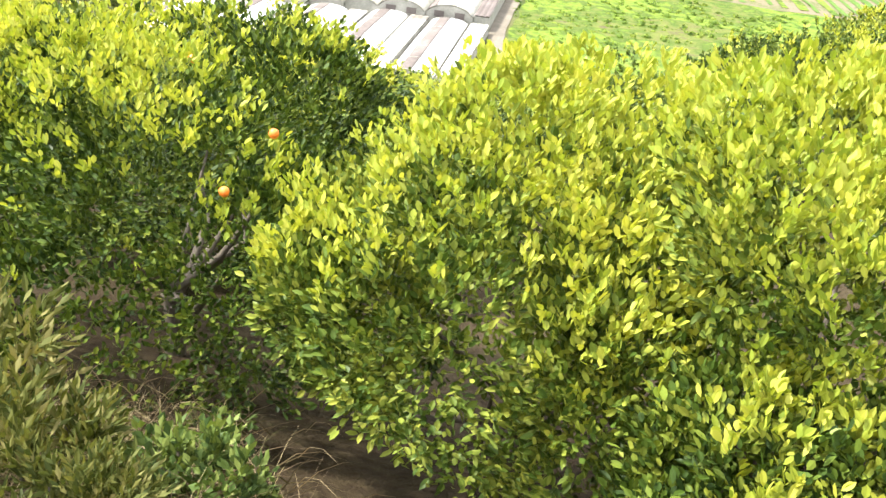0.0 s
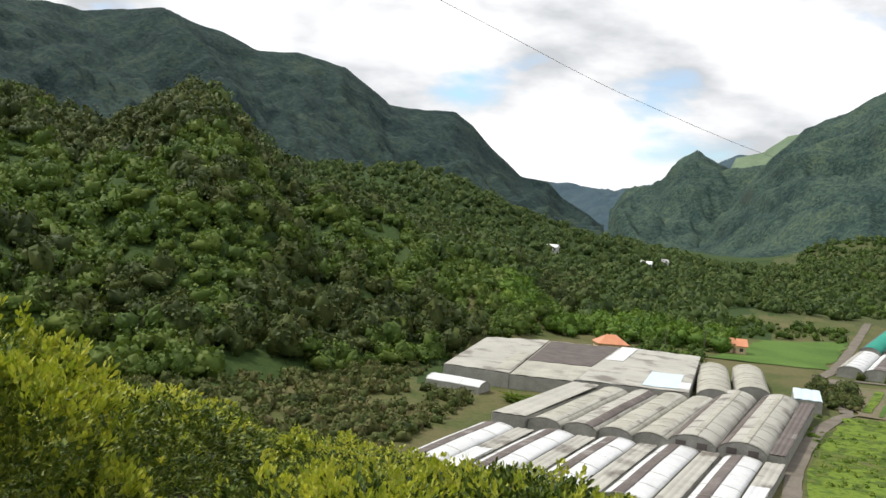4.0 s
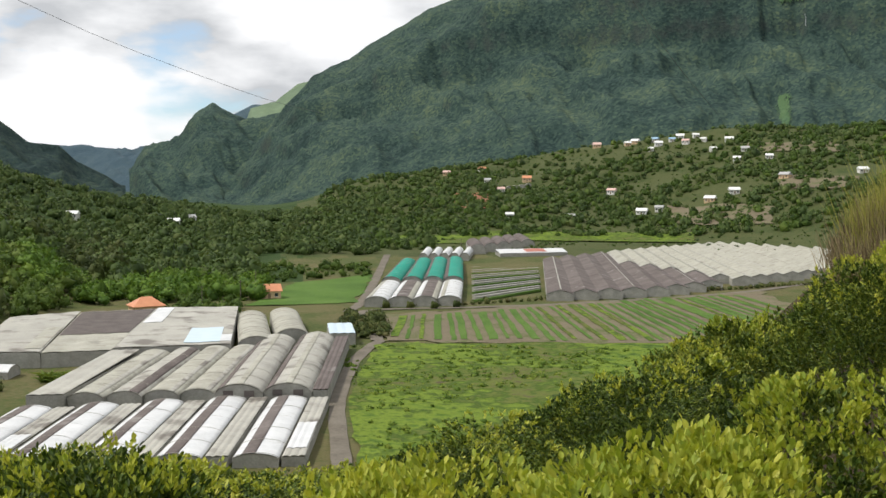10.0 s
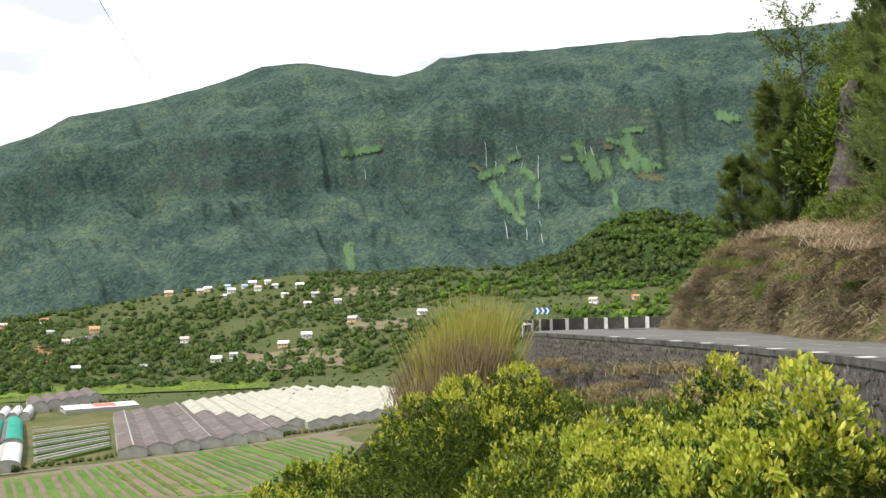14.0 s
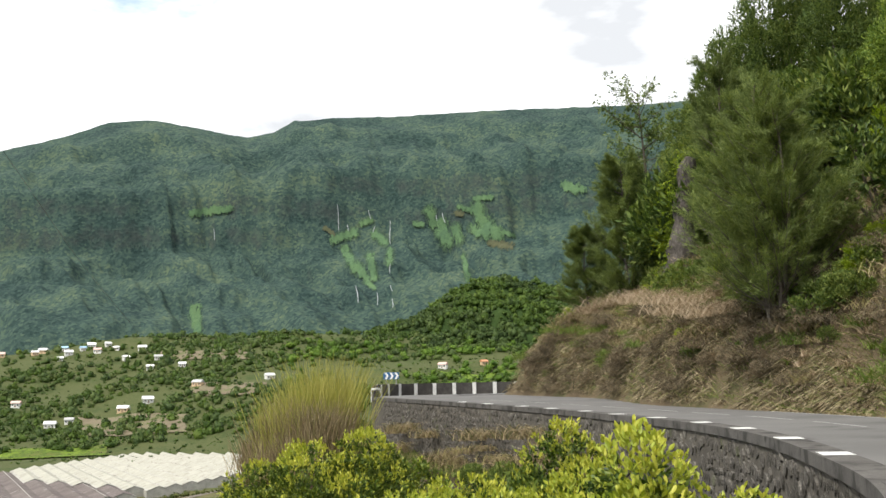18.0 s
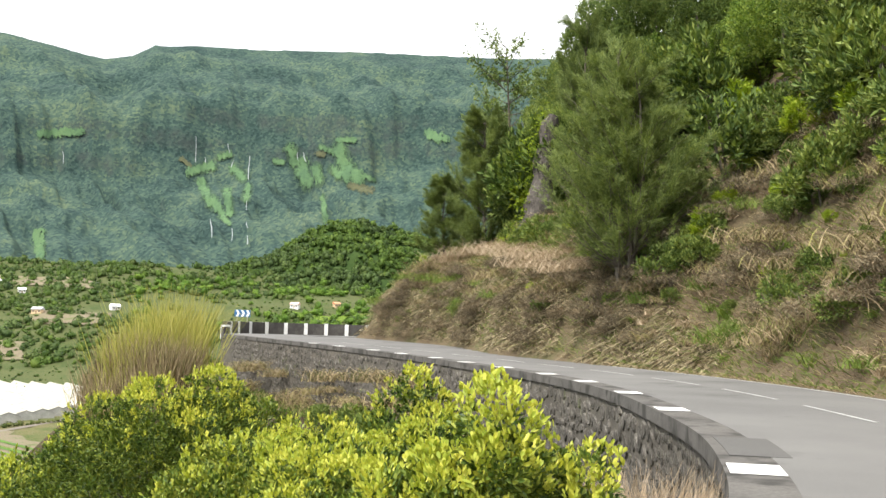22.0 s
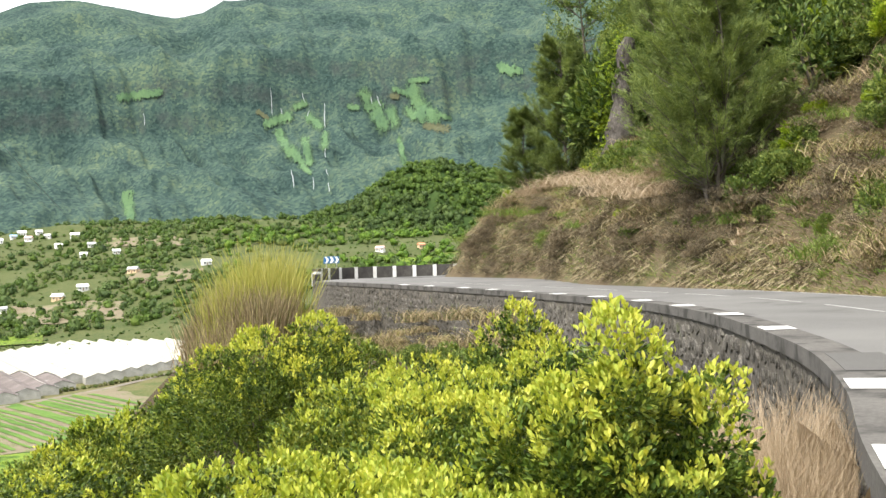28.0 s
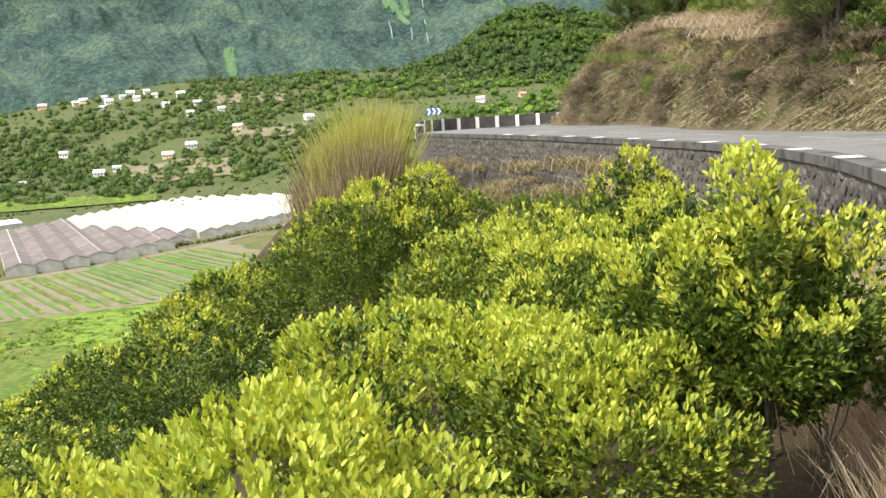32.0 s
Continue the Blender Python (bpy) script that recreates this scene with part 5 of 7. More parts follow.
tagged(new("asphalt_repair", mesh_np("asphalt_repair", *painted(ARC[station(10.4, 5.6)] - 0.9, ARC[station(10.4, 5.6)] + 1.0, 0.1, 0.7, 0.001, 0.004), surface("fresh_asphalt", [(0.075, 0.073, 0.07), (0.105, 0.102, 0.098)], 1.0, 40.0))), "dark asphalt repair patch at the road edge", "road repair")


def stone_mesh(rng):
    """One rough wall stone, one metre square on its face, split into a slightly domed front."""
    bm = bmesh.new()
    n = 7
    a = np.sort(rng.uniform(0, 0.6, n) + np.arange(n) * 2 * np.pi / n)
    back = [bm.verts.new((0.5 * math.cos(t) * rng.uniform(0.85, 1.1), 0.0, 0.5 * math.sin(t) * rng.uniform(0.85, 1.1))) for t in a]
    front = [bm.verts.new((v.co.x * 0.82, -0.5 + rng.normal() * 0.07, v.co.z * 0.82)) for v in back]
    for i in range(n):
        bm.faces.new((back[i], back[(i + 1) % n], front[(i + 1) % n], front[i]))
    c = bm.verts.new((0.03, -0.62, 0.02))
    for i in range(n):
        bm.faces.new((front[i], front[(i + 1) % n], c))
    bmesh.ops.recalc_face_normals(bm, faces=bm.faces[:])
    me = bpy.data.meshes.new("stone")
    bm.to_mesh(me)
    bm.free()
    me.materials.append(M_STONE)
    return me


rng = np.random.default_rng(31)
STONES = [stone_mesh(rng) for _ in range(8)]


def lay_stones(s0, s1, depth, size, joined):
    """Courses of stones on the wall's outer face: single objects or one joined rest."""
    V, F, o, made = [], [], 0, 0
    z = -0.27
    while z > -depth:
        h = size * rng.uniform(0.6, 1.2)
        s = s0 + rng.uniform(0, size)
        while s < s1:
            w = size * rng.uniform(0.55, 1.9)
            p = on_edge(s + w / 2, 0.035, z - h / 2 + rng.normal() * 0.2 * h)
            q = on_edge(s + w / 2 + 0.05, 0.035)
            t = q - p
            m = Matrix.Translation(p) @ Matrix.Rotation(math.atan2(t[1], t[0]) + math.pi, 4, "Z") @ Matrix.Rotation(rng.normal() * 0.5, 4, "Y") @ Matrix.Diagonal((w * 0.95, size * rng.uniform(0.1, 0.28), h * rng.uniform(0.8, 1.15), 1))
            me = STONES[int(rng.integers(8))]
            if joined:
                co = np.empty(len(me.vertices) * 3)
                me.vertices.foreach_get("co", co)
                M = np.array(m)
                V.append(co.reshape(-1, 3) @ M[:3, :3].T + M[:3, 3])
                for f in me.polygons:
                    vs = [o + i for i in f.vertices]
                    F.append(vs if len(vs) == 4 else vs + [vs[2]])
                o += len(me.vertices)
            elif made < 300:
                ob = new("stone", me)
                ob.parent = wall
                ob.matrix_basis = m
                made += 1
            s += w
        z -= h
    if joined:
        me = bpy.data.meshes.new("stonework")
        me.from_pydata(np.concatenate(V).tolist(), [], [tuple(dict.fromkeys(f)) for f in F])
        me.materials.append(M_STONE)
        ob = tagged(new("stonework", me), "rubble stone facing", kind="stuff")
        ob.parent = wall


# parapet round the outer bend
S_P0, S_P1 = ARC[station(44.6, 62.2)], ARC[station(63, 58.7)]
parapet = thing("parapet", "dark stone roadside parapet with white painted posts", "parapet")
s, k = S_P0, 0
while s < S_P1:
    h = 0.5 + 0.4 * float(smooth01(0, 4, s - S_P0))
    for name, a, b, mat, top in (("wall_section", s, s + 1.36, M_PARAPET, h), ("white_post", s + 1.36, s + 1.66, M_WHITEPAINT, h + 0.01)):
        q = np.linspace(a, b, 3)
        rows = []
        for u in q:
            for off, dz in ((-0.02, top), (0.42, top), (0.42, -0.05), (-0.02, -0.4)):
                if name == "white_post":
                    off = off + (0.03 if off > 0.1 else -0.03)
                rows.append(on_edge(u, off, dz))
        V = np.array(rows)
        F = [(4 * i + c, 4 * i + (c + 1) % 4, 4 * i + 4 + (c + 1) % 4, 4 * i + 4 + c) for i in range(2) for c in range(4)] + [(3, 2, 1, 0), (8, 9, 10, 11)]
        part(name, mesh_np(name, V, np.array(F), mat), None, parapet, "chalky white painted post" if name == "white_post" else "")
    s += 1.66
end = part("end_block", box_bm(0.5, 0.5, 0.75, bevel=0.03), M_WHITEPAINT, parapet, "white painted end block")
end.matrix_basis = Matrix.Translation(on_edge(S_P0 + 1.2, 0.3, 0.25))

# chevron sign
sx, sy = polar(36.55, 86.5)
sign = thing("chevron_sign", "blue roadside bend sign with three white chevrons", "road sign", at=(sx, sy, 0.0))
sign.rotation_euler = (0, 0, radians(-36.5))
part("board", box_bm(1.25, 0.05, 0.56, 0, 0, 0.83, 0.01), M_BLUE, sign)
for i in range(3):
    bm = bmesh.new()
    x = -0.44 + 0.4 * i
    out = [(x - 0.1, 0.26), (x + 0.08, 0.26), (x + 0.24, 0.0), (x + 0.08, -0.26), (x - 0.1, -0.26), (x + 0.06, 0.0)]
    lo = [bm.verts.new((a, -0.045, 0.83 + b)) for a, b in out]
    hi = [bm.verts.new((a, -0.029, 0.83 + b)) for a, b in out]
    bm.faces.new((lo[0], lo[1], lo[2], lo[5])), bm.faces.new((lo[5], lo[2], lo[3], lo[4]))
    for j in range(6):
        bm.faces.new((lo[j], hi[j], hi[(j + 1) % 6], lo[(j + 1) % 6]))
    part("chevron", bm, M_SIGNWHITE, sign, "white chevron")
for x in (-0.4, 0.4):
    part("post", mesh_np("post", *tube([(x, 0.05, -2.2), (x, 0.05, 1.0)], [0.03, 0.03], 8), M_STEEL), None, sign)


# ---------------------------------------------------------------- the cut bank above the road
BANK_Q = [-2, -0.1, 0.45, 1.0, 2.4, 3.4, 5.0, 9.0, 14, 32, 70]
BANK_Z = [-0.4, -0.06, 0.08, 0.85, 2.8, 4.1, 6.3, 11.6, 18, 40, 70]
NOSE_Z = [-0.4, -0.06, 0.9, 2.9, 5.1, 5.7, 6.3, 9.0, 13.0, 31, 55]


def bank_z(x, y):
    x, y = np.asarray(x, float), np.asarray(y, float)
    sd, i = road_frame(x, y)
    q = sd - ROAD_WIDE[i]
    nose = smooth01(S0 + 34, S0 + 50, ARC[i])
    z = ROAD_Z[i] + np.interp(q, BANK_Q, BANK_Z) * (1 - nose) + np.interp(q, BANK_Q, NOSE_Z) * nose
    return z + smooth01(0.3, 2.0, q) * (0.85 * fbm(x / 2.4, y / 2.4, 3, 61) + 0.9 * fbm(x / 8, y / 8, 2, 62)), q


M_BANK = surface("bank_earth", [(0.045, 0.033, 0.02), (0.075, 0.056, 0.035), (0.11, 0.085, 0.052), (0.065, 0.068, 0.028), (0.14, 0.11, 0.07)], 0.5, 6.0, bump=0.9, dist=0.08)
gx, gy = np.meshgrid(np.r_[np.arange(6, 66, 0.4), np.arange(66, 130, 2.0)], np.r_[np.arange(-60, -8, 2.0), np.arange(-8, 64, 0.4)])
gz, gq = bank_z(gx.ravel(), gy.ravel())
n, m = gx.shape
gi = np.arange(n - 1)[:, None] * m + np.arange(m - 1)[None]
F = np.stack([gi, gi + 1, gi + m + 1, gi + m], -1).reshape(-1, 4)
F = F[(gq[F] > -0.75).all(1)]
used = np.unique(F)
back = np.zeros(len(gz), int)
back[used] = np.arange(len(used))
tagged(new("bank", mesh_np("bank", np.c_[gx.ravel(), gy.ravel(), gz][used], back[F], M_BANK, True)), "steep cut bank of brown earth and dry grass above the road", "bank", kind="structure")


def bank_hit(az, el, extra=0.0):
    """Where a sight line from the origin meets the bank."""
    r = np.arange(12, 110, 0.15)
    x, y = r * math.sin(radians(az)), r * math.cos(radians(az))
    z, q = bank_z(x, y)
    ok = (z > r * math.tan(radians(el))) & (q > 0.2) & (r > 15)
    k = int(np.argmax(ok)) if ok.any() else int(np.argmax(np.where((q > 4) & (q < 30) & (r > 30), z / r, -9)))
    r0 = r[k] + extra
    x, y = polar(az, r0)
    return Vector((x, y, float(bank_z(np.array([x]), np.array([y]))[0][0])))


# kilometre plaque
p = bank_hit(71.4, -0.2)
plaque = thing("kilometre_plaque", "small white kilometre plaque with a yellow rounded top", "road sign", at=p)
plaque.rotation_euler = (0, 0, radians(-71.4))
part("post", mesh_np("post", *tube([(0, 0.02, -0.25), (0, 0.02, 0.5)], [0.018, 0.018], 8), M_STEEL), None, plaque)
part("panel", box_bm(0.21, 0.02, 0.30, 0, 0, 0.36, 0.004), M_SIGNWHITE, plaque)
bm = bmesh.new()
ring = [(0.105 * math.cos(t), 0.51 + 0.13 * math.sin(t)) for t in np.linspace(0, math.pi, 13)]
lo = [bm.verts.new((x, -0.01, z)) for x, z in ring]
hi = [bm.verts.new((x, 0.01, z)) for x, z in ring]
bm.faces.new(lo), bm.faces.new(hi[::-1])
for j in range(13):
    bm.faces.new((lo[j], hi[j], hi[(j + 1) % 13], lo[(j + 1) % 13]))
part("top_panel", bm, M_YELLOW, plaque, "yellow rounded top")
for w, h, z in ((0.11, 0.03, 0.55), (0.05, 0.018, 0.45), (0.045, 0.07, 0.36)):
    part("writing_bar", box_bm(w, 0.004, h, 0, -0.0145, z), M_BLACK, plaque)


# ---------------------------------------------------------------- grass and shrubs
def blades(P, rng, L, W, lean, bend, n_seg=2, way=None):
    """Bent grass blades: a strip of quads from each foot."""
    n = len(P)
    a = rng.uniform(0, 2 * np.pi, n)
    out = np.c_[np.cos(a), np.sin(a), np.zeros(n)] * lean + rng.normal(size=(n, 3)) * 0.12
    out[:, 2] = 1.0
    if way is not None:
        out = out + way
    out = unit(out)
    side = unit(np.cross(out, rng.normal(size=(n, 3)))) * np.broadcast_to(W, (n,))[:, None] / 2
    Lb = (np.broadcast_to(L, (n,)) * rng.uniform(0.6, 1.25, n))[:, None]
    horiz = out * [1, 1, 0]
    rows = []
    for k in range(n_seg + 1):
        u = k / n_seg
        c = P + out * Lb * u + (horiz * 0.8 - [0, 0, 1.0]) * Lb * bend * u * u
        w = side * (1 - 0.85 * u)
        rows += [c - w, c + w]
    V = np.stack(rows, 1).reshape(-1, 3)
    b = np.arange(n)[:, None] * (2 * n_seg + 2)
    F = np.concatenate([np.stack([b[:, 0] + 2 * k, b[:, 0] + 2 * k + 1, b[:, 0] + 2 * k + 3, b[:, 0] + 2 * k + 2], 1) for k in range(n_seg)])
    return V, F


M_STRAW = foliage("dry_grass", [(0.10, 0.11, 0.035), (0.11, 0.08, 0.05), (0.22, 0.17, 0.10), (0.40, 0.32, 0.20), (0.27, 0.26, 0.09)], 0.5, 0.8, 0.2, (1, 0.9, 0.7))
M_HANG = foliage("hanging_dry_grass", [(0.05, 0.042, 0.026), (0.12, 0.1, 0.06), (0.24, 0.2, 0.125), (0.40, 0.34, 0.22), (0.16, 0.16, 0.055)], 1.2, 0.8, 0.15, (1, 0.9, 0.7))
M_PALESTRAW = foliage("pale_dry_grass", [(0.24, 0.18, 0.11), (0.36, 0.28, 0.19), (0.48, 0.39, 0.28)], 0.6, 0.8, 0.2, (1, 0.9, 0.7))
M_GRASS = foliage("green_grass", [(0.07, 0.11, 0.022), (0.12, 0.18, 0.034), (0.20, 0.25, 0.06)], 0.5, 0.6, 0.3)
M_REED = foliage("reed_leaf", [(0.20, 0.22, 0.05), (0.33, 0.32, 0.08), (0.47, 0.42, 0.15)], 0.5, 0.7, 0.3)
M_BUSH = foliage("bush_leaf", [(0.045, 0.078, 0.024), (0.09, 0.138, 0.036), (0.16, 0.215, 0.055), (0.25, 0.295, 0.08)], 0.4, 0.5, 0.28)
M_BUSHLIME = foliage("lime_bush_leaf", [(0.15, 0.23, 0.02), (0.26, 0.35, 0.03), (0.38, 0.44, 0.05)], 0.4, 0.5, 0.35)
M_NEEDLE = foliage("casuarina_needle", [(0.06, 0.09, 0.032), (0.125, 0.168, 0.055), (0.22, 0.27, 0.088)], 0.9, 0.7, 0.3)

rng = np.random.default_rng(41)


def bank_points(n, s_lo, s_hi, q_lo, q_hi, mask=None):
    s = rng.uniform(S0 + s_lo, S0 + s_hi, n)
    q = rng.uniform(q_lo, q_hi, n)
    off = np.interp(s, ARC, ROAD_WIDE) + q
    x, y = [np.interp(s, ARC, EDGE[:, c]) + np.interp(s, ARC, NORM[:, c]) * off for c in (0, 1)]
    if mask is not None:
        k = mask(x, y, q)
        x, y = x[k], y[k]
    z, _ = bank_z(x, y)
    return np.c_[x, y, z - 0.04]


def away(P):
    """The way down the bank, towards the road."""
    _, i = road_frame(P[:, 0], P[:, 1])
    return np.c_[-NORM[i], np.zeros(len(P))]


P = bank_points(80000, 2, 78, 0.7, 12, lambda x, y, q: (fbm(x / 1.6, y / 1.6, 3, 71) > -0.2) & (q > 0.5 + 0.4 * fbm(x / 3, y / 3, 2, 73)))
tagged(new("dry_grass", mesh_np("dry_grass", *blades(P, rng, 0.5, 0.026, 0.95, 0.5, 2, away(P) * 0.25), M_STRAW)), "matted dry straw-coloured grass on the bank", "grass", kind="stuff")
P = bank_points(20000, 32, 78, 0.15, 1.9, lambda x, y, q: fbm(x / 1.1, y / 1.1, 3, 75) > -0.25)
tagged(new("dry_grass", mesh_np("dry_grass", *blades(P + away(P) * 0.2, rng, 0.42, 0.034, 1.2, 0.2, 2, -np.array([0, 0, 1.5])), M_HANG)), "grey-brown dry grass hanging down the cut face", "grass", kind="stuff")
for name, lab, mat, n, cell in (("dry_tufts", "straw-coloured dry tufts all over the bank", M_PALESTRAW, 420, 2.2), ("green_tufts", "olive green tufts all over the bank", M_GRASS, 300, 3.0)):
    P = bank_points(n, 2, 78, 0.4, 12.5)
    P = np.repeat(P, 46, 0) + rng.normal(size=(n * 46, 3)) * [0.13, 0.13, 0.02]
    tagged(new(name, mesh_np(name, *blades(P, rng, np.repeat(rng.uniform(0.35, 0.85, n), 46), 0.034, 0.6, 0.45, 3), mat)), lab, "grass", kind="stuff")
P = bank_points(60000, 2, 78, 0.05, 4.5, lambda x, y, q: fbm(x / 0.9, y / 0.9, 3, 74) > -0.35)
tagged(new("dry_grass", mesh_np("dry_grass", *blades(P, rng, 0.26, 0.022, 1.0, 0.3, 2), M_STRAW)), "short dry grass and stubble along the verge", "grass", kind="stuff")
P = bank_points(52000, 2, 78, 0.2, 12, lambda x, y, q: fbm(x / 2.6, y / 2.6, 3, 72) > -0.1 - 0.3 * (q < 1.0))
tagged(new("green_grass", mesh_np("green_grass", *blades(P, rng, 0.45, 0.03, 0.5, 0.5, 2, away(P) * 0.4), M_GRASS)), "patches of green grass on the bank", "grass", kind="stuff")


def clump(name, label, at, n, L, W, spread, mat, bend=0.4, lean=0.5, stretch=1.0, pressed=False):
    g = np.random.default_rng(n)
    P = g.normal(size=(n, 3)) * [spread, spread * stretch, 0]
    V, F = blades(P, g, L, W, lean, bend, 3)
    if pressed:
        sd, i = road_frame(V[:, 0] + at[0], V[:, 1] + at[1])
        V[:, :2] -= NORM[i] * np.clip(sd + 0.03 + np.repeat(0.12 * g.uniform(0, 1, n), 8), 0, None)[:, None]
    e = tagged(new(name, mesh_np(name, V, F, mat)), label, "grass", "grass clumps")
    e.location = at
    return e


for az, el, L in ((62.5, 0.3, 0.8), (67.0, 1.4, 1.1), (69.0, -1.4, 0.6), (57.8, 1.4, 0.9), (61.0, 2.5, 0.9), (75.2, -0.4, 0.8)):
    clump("grass_clump", "bright green tussock of grass on the bank", bank_hit(az, el) - Vector((0, 0, 0.05)), 160, L, 0.03, 0.28, M_GRASS)
for az, el, L in ((46.2, 3.8, 1.4), (47.6, 4.0, 1.5), (49.4, 4.0, 1.5), (52.4, 3.4, 1.3), (54.2, 3.2, 1.2), (45.6, 3.2, 1.3), (46.8, 4.2, 1.5), (48.6, 4.4, 1.5), (50.2, 4.2, 1.6), (51.6, 4.0, 1.4), (53.4, 3.8, 1.3), (55.0, 3.4, 1.2), (66.0, 3.6, 1.0), (70.0, 4.5, 1.1), (64.0, 5.0, 1.1), (73.5, 6.0, 1.1)):
    p = bank_hit(az, el)
    if p.length < 20 and az < 60:
        continue
    clump("grass_clump", "hanging dry straw tussock on the bank edge", p - Vector((0, 0, 0.05)), 520, L, 0.03, 0.8, M_PALESTRAW if az < 56 else M_STRAW, 0.5, 0.55)
g = np.random.default_rng(43)
TUFTS = [mesh_np("tussock", *blades(g.normal(size=(230, 3)) * [0.5, 0.5, 0.05], g, 0.8, 0.03, 0.55, 0.4, 3), m) for m in (M_STRAW, M_STRAW, M_GRASS)]
for k in range(290):
    s = S0 + g.uniform(6, 76)
    i = int(s / 0.5)
    x, y = EDGE[i] + NORM[i] * (ROAD_WIDE[i] + 0.9 + 9.5 * g.uniform() ** 1.4)
    kind = int(g.uniform() < 0.33) * 2 or int(g.integers(2))
    ob = new("tussock", TUFTS[kind])
    sc = g.uniform(0.55, 1.25)
    ob.matrix_basis = Matrix.Translation((x, y, float(bank_z(np.array([x]), np.array([y]))[0][0]) - 0.05)) @ Matrix.Rotation(g.uniform(0, 6.28), 4, "Z") @ Matrix.Diagonal((sc, sc, sc, 1))
    tagged(ob, "green grass tussock on the cut bank" if kind == 2 else "straw-coloured dry tussock on the cut bank", "grass", "bank tussocks")
for az, el in ((77.6, 4.5), (79.0, 3.8), (76.4, 6.0)):
    clump("cane_clump", "long-leaved green cane grass on the bank", bank_hit(az, el), 220, 1.3, 0.035, 0.35, M_GRASS, 0.6, 0.45)


def bush(name, rng, R, H, n, per, L, W, mat, lumps=16, stems=5, lump_r=0.34):
    """A leafy shrub or tree with stems and a lumpy crown."""
    T, D, C = crown_tips(rng, R, H, n, lumps, lump_r=lump_r)
    t = thing(name, "", "shrub")
    for k in range(stems):
        c = C[k]
        f = np.array([rng.normal() * 0.05 * R, rng.normal() * 0.05 * R, -0.3])
        q = [f, f * 0.6 + c * 0.4 + [0, 0, -0.1 * H], c, c * 1.08]
        part("stem", mesh_np("stem", *tube(q, [0.035 * R, 0.028 * R, 0.016 * R, 0.006 * R], 6), M_BARK, True), None, t)
    P = shoots(rng, T, D, per, L, W, 0.25 * R ** 0.5)
    part("leaves", mesh_np("leaves", *P, mat), None, t)["kind"] = "stuff"
    return t


def brush(name, rng, R, H, n, mat):
    """A dead tangle of bent twigs and shrivelled leaves."""
    t = thing(name, "", "shrub")
    a = rng.uniform(0, 6.28, n)
    q = R * rng.uniform(0, 1, n) ** 0.5
    P = np.c_[np.cos(a) * q, np.sin(a) * q, H * rng.uniform(0, 0.8, n) * (1 - (q / R) ** 2 * 0.7)]
    V, F = blades(P, rng, 0.42, 0.016, 0.9, 0.35, 2)
    part("twig_tangle", mesh_np("twig_tangle", V, F, mat), None, t)["kind"] = "stuff"
    D = unit(rng.normal(size=(n, 3)) + [0, 0, 0.2])
    part("leaves", mesh_np("leaves", *leaf_quads(P[: n // 2] + [0, 0, 0.1], D[: n // 2], rng.uniform(0.06, 0.14, n // 2), 0.045, rng), mat), None, t)["kind"] = "stuff"
    for k in range(5):
        b = rng.normal(size=3) * [0.5 * R, 0.5 * R, 0] + [0, 0, H * rng.uniform(0.6, 1.1)]
        part("stick", mesh_np("stick", *tube([(b[0] * 0.2, b[1] * 0.2, -0.1), b * 0.5 + rng.normal(size=3) * 0.08, b], [0.02, 0.014, 0.005], 5), M_BARK, True), None, t)
    return t


def sprays(name, rng, H, R, n, mat, multi=3, rich=34, low=0.1, width=0.034):
    """A casuarina: upright stems, rising branches and long thin needle sprays."""
    t = thing(name, "", "tree")
    T, D = [], []
    for s in range(multi):
        top = np.array([rng.normal() * 0.22 * R * (multi > 1), rng.normal() * 0.22 * R * (multi > 1), H * rng.uniform(0.85, 1.0)])
        foot = np.array([rng.normal() * 0.08 * R, rng.normal() * 0.08 * R, -0.3])
        mid = foot * 0.5 + top * 0.5 + rng.normal(size=3) * 0.05 * H * [1, 1, 0]
        part("trunk", mesh_np("trunk", *tube([foot, mid, top], [0.011 * H, 0.007 * H, 0.002 * H], 7), M_BARK, True), None, t)
        for b in range(rich):
            u = rng.uniform(low, 0.97)
            o = foot * (1 - u) ** 2 + 2 * mid * u * (1 - u) + top * u * u
            a = rng.uniform(0, 6.28)
            length = R * (1.05 - 0.75 * u) * rng.uniform(0.7, 1.2)
            e = o + np.array([math.cos(a) * length, math.sin(a) * length, length * rng.uniform(0.45, 1.15)])
            m = (o + e) / 2 - [0, 0, 0.08 * length]
            part("branch", mesh_np("branch", *tube([o, m, e], [0.003 * H, 0.002 * H, 0.0008 * H], 4), M_BARK, True), None, t)
            k = int(n / (rich * multi * 6))
            for q in range(6):
                w = rng.uniform(0.25, 1.0)
                p = o * (1 - w) ** 2 + 2 * m * w * (1 - w) + e * w * w
                d = unit((e - o) / length + rng.normal(size=3) * 0.55 + [0, 0, 0.55])
                reach = rng.uniform(0.5, 1.15) * (1.1 - 0.5 * u)
                c = rng.uniform(0, 1, k)[:, None]
                T.append(p + d * reach * c + rng.normal(size=(k, 3)) * 0.06)
                D.append(unit(d + rng.normal(size=(k, 3)) * 0.42))
    T, D = np.concatenate(T), np.concatenate(D)
    part("needles", mesh_np("needles", *leaf_quads(T, D, rng.uniform(0.16, 0.4, len(T)), width, rng, 0.1), mat), None, t)["kind"] = "stuff"
    return t


def put(src, at, sc, turn, label, category, group=""):
    ob = copy_thing(src, Matrix.Translation(at) @ Matrix.Rotation(turn, 4, "Z"))
    ob.scale = sc if isinstance(sc, tuple) else (sc, sc, sc)
    return tagged(ob, label, category, group)


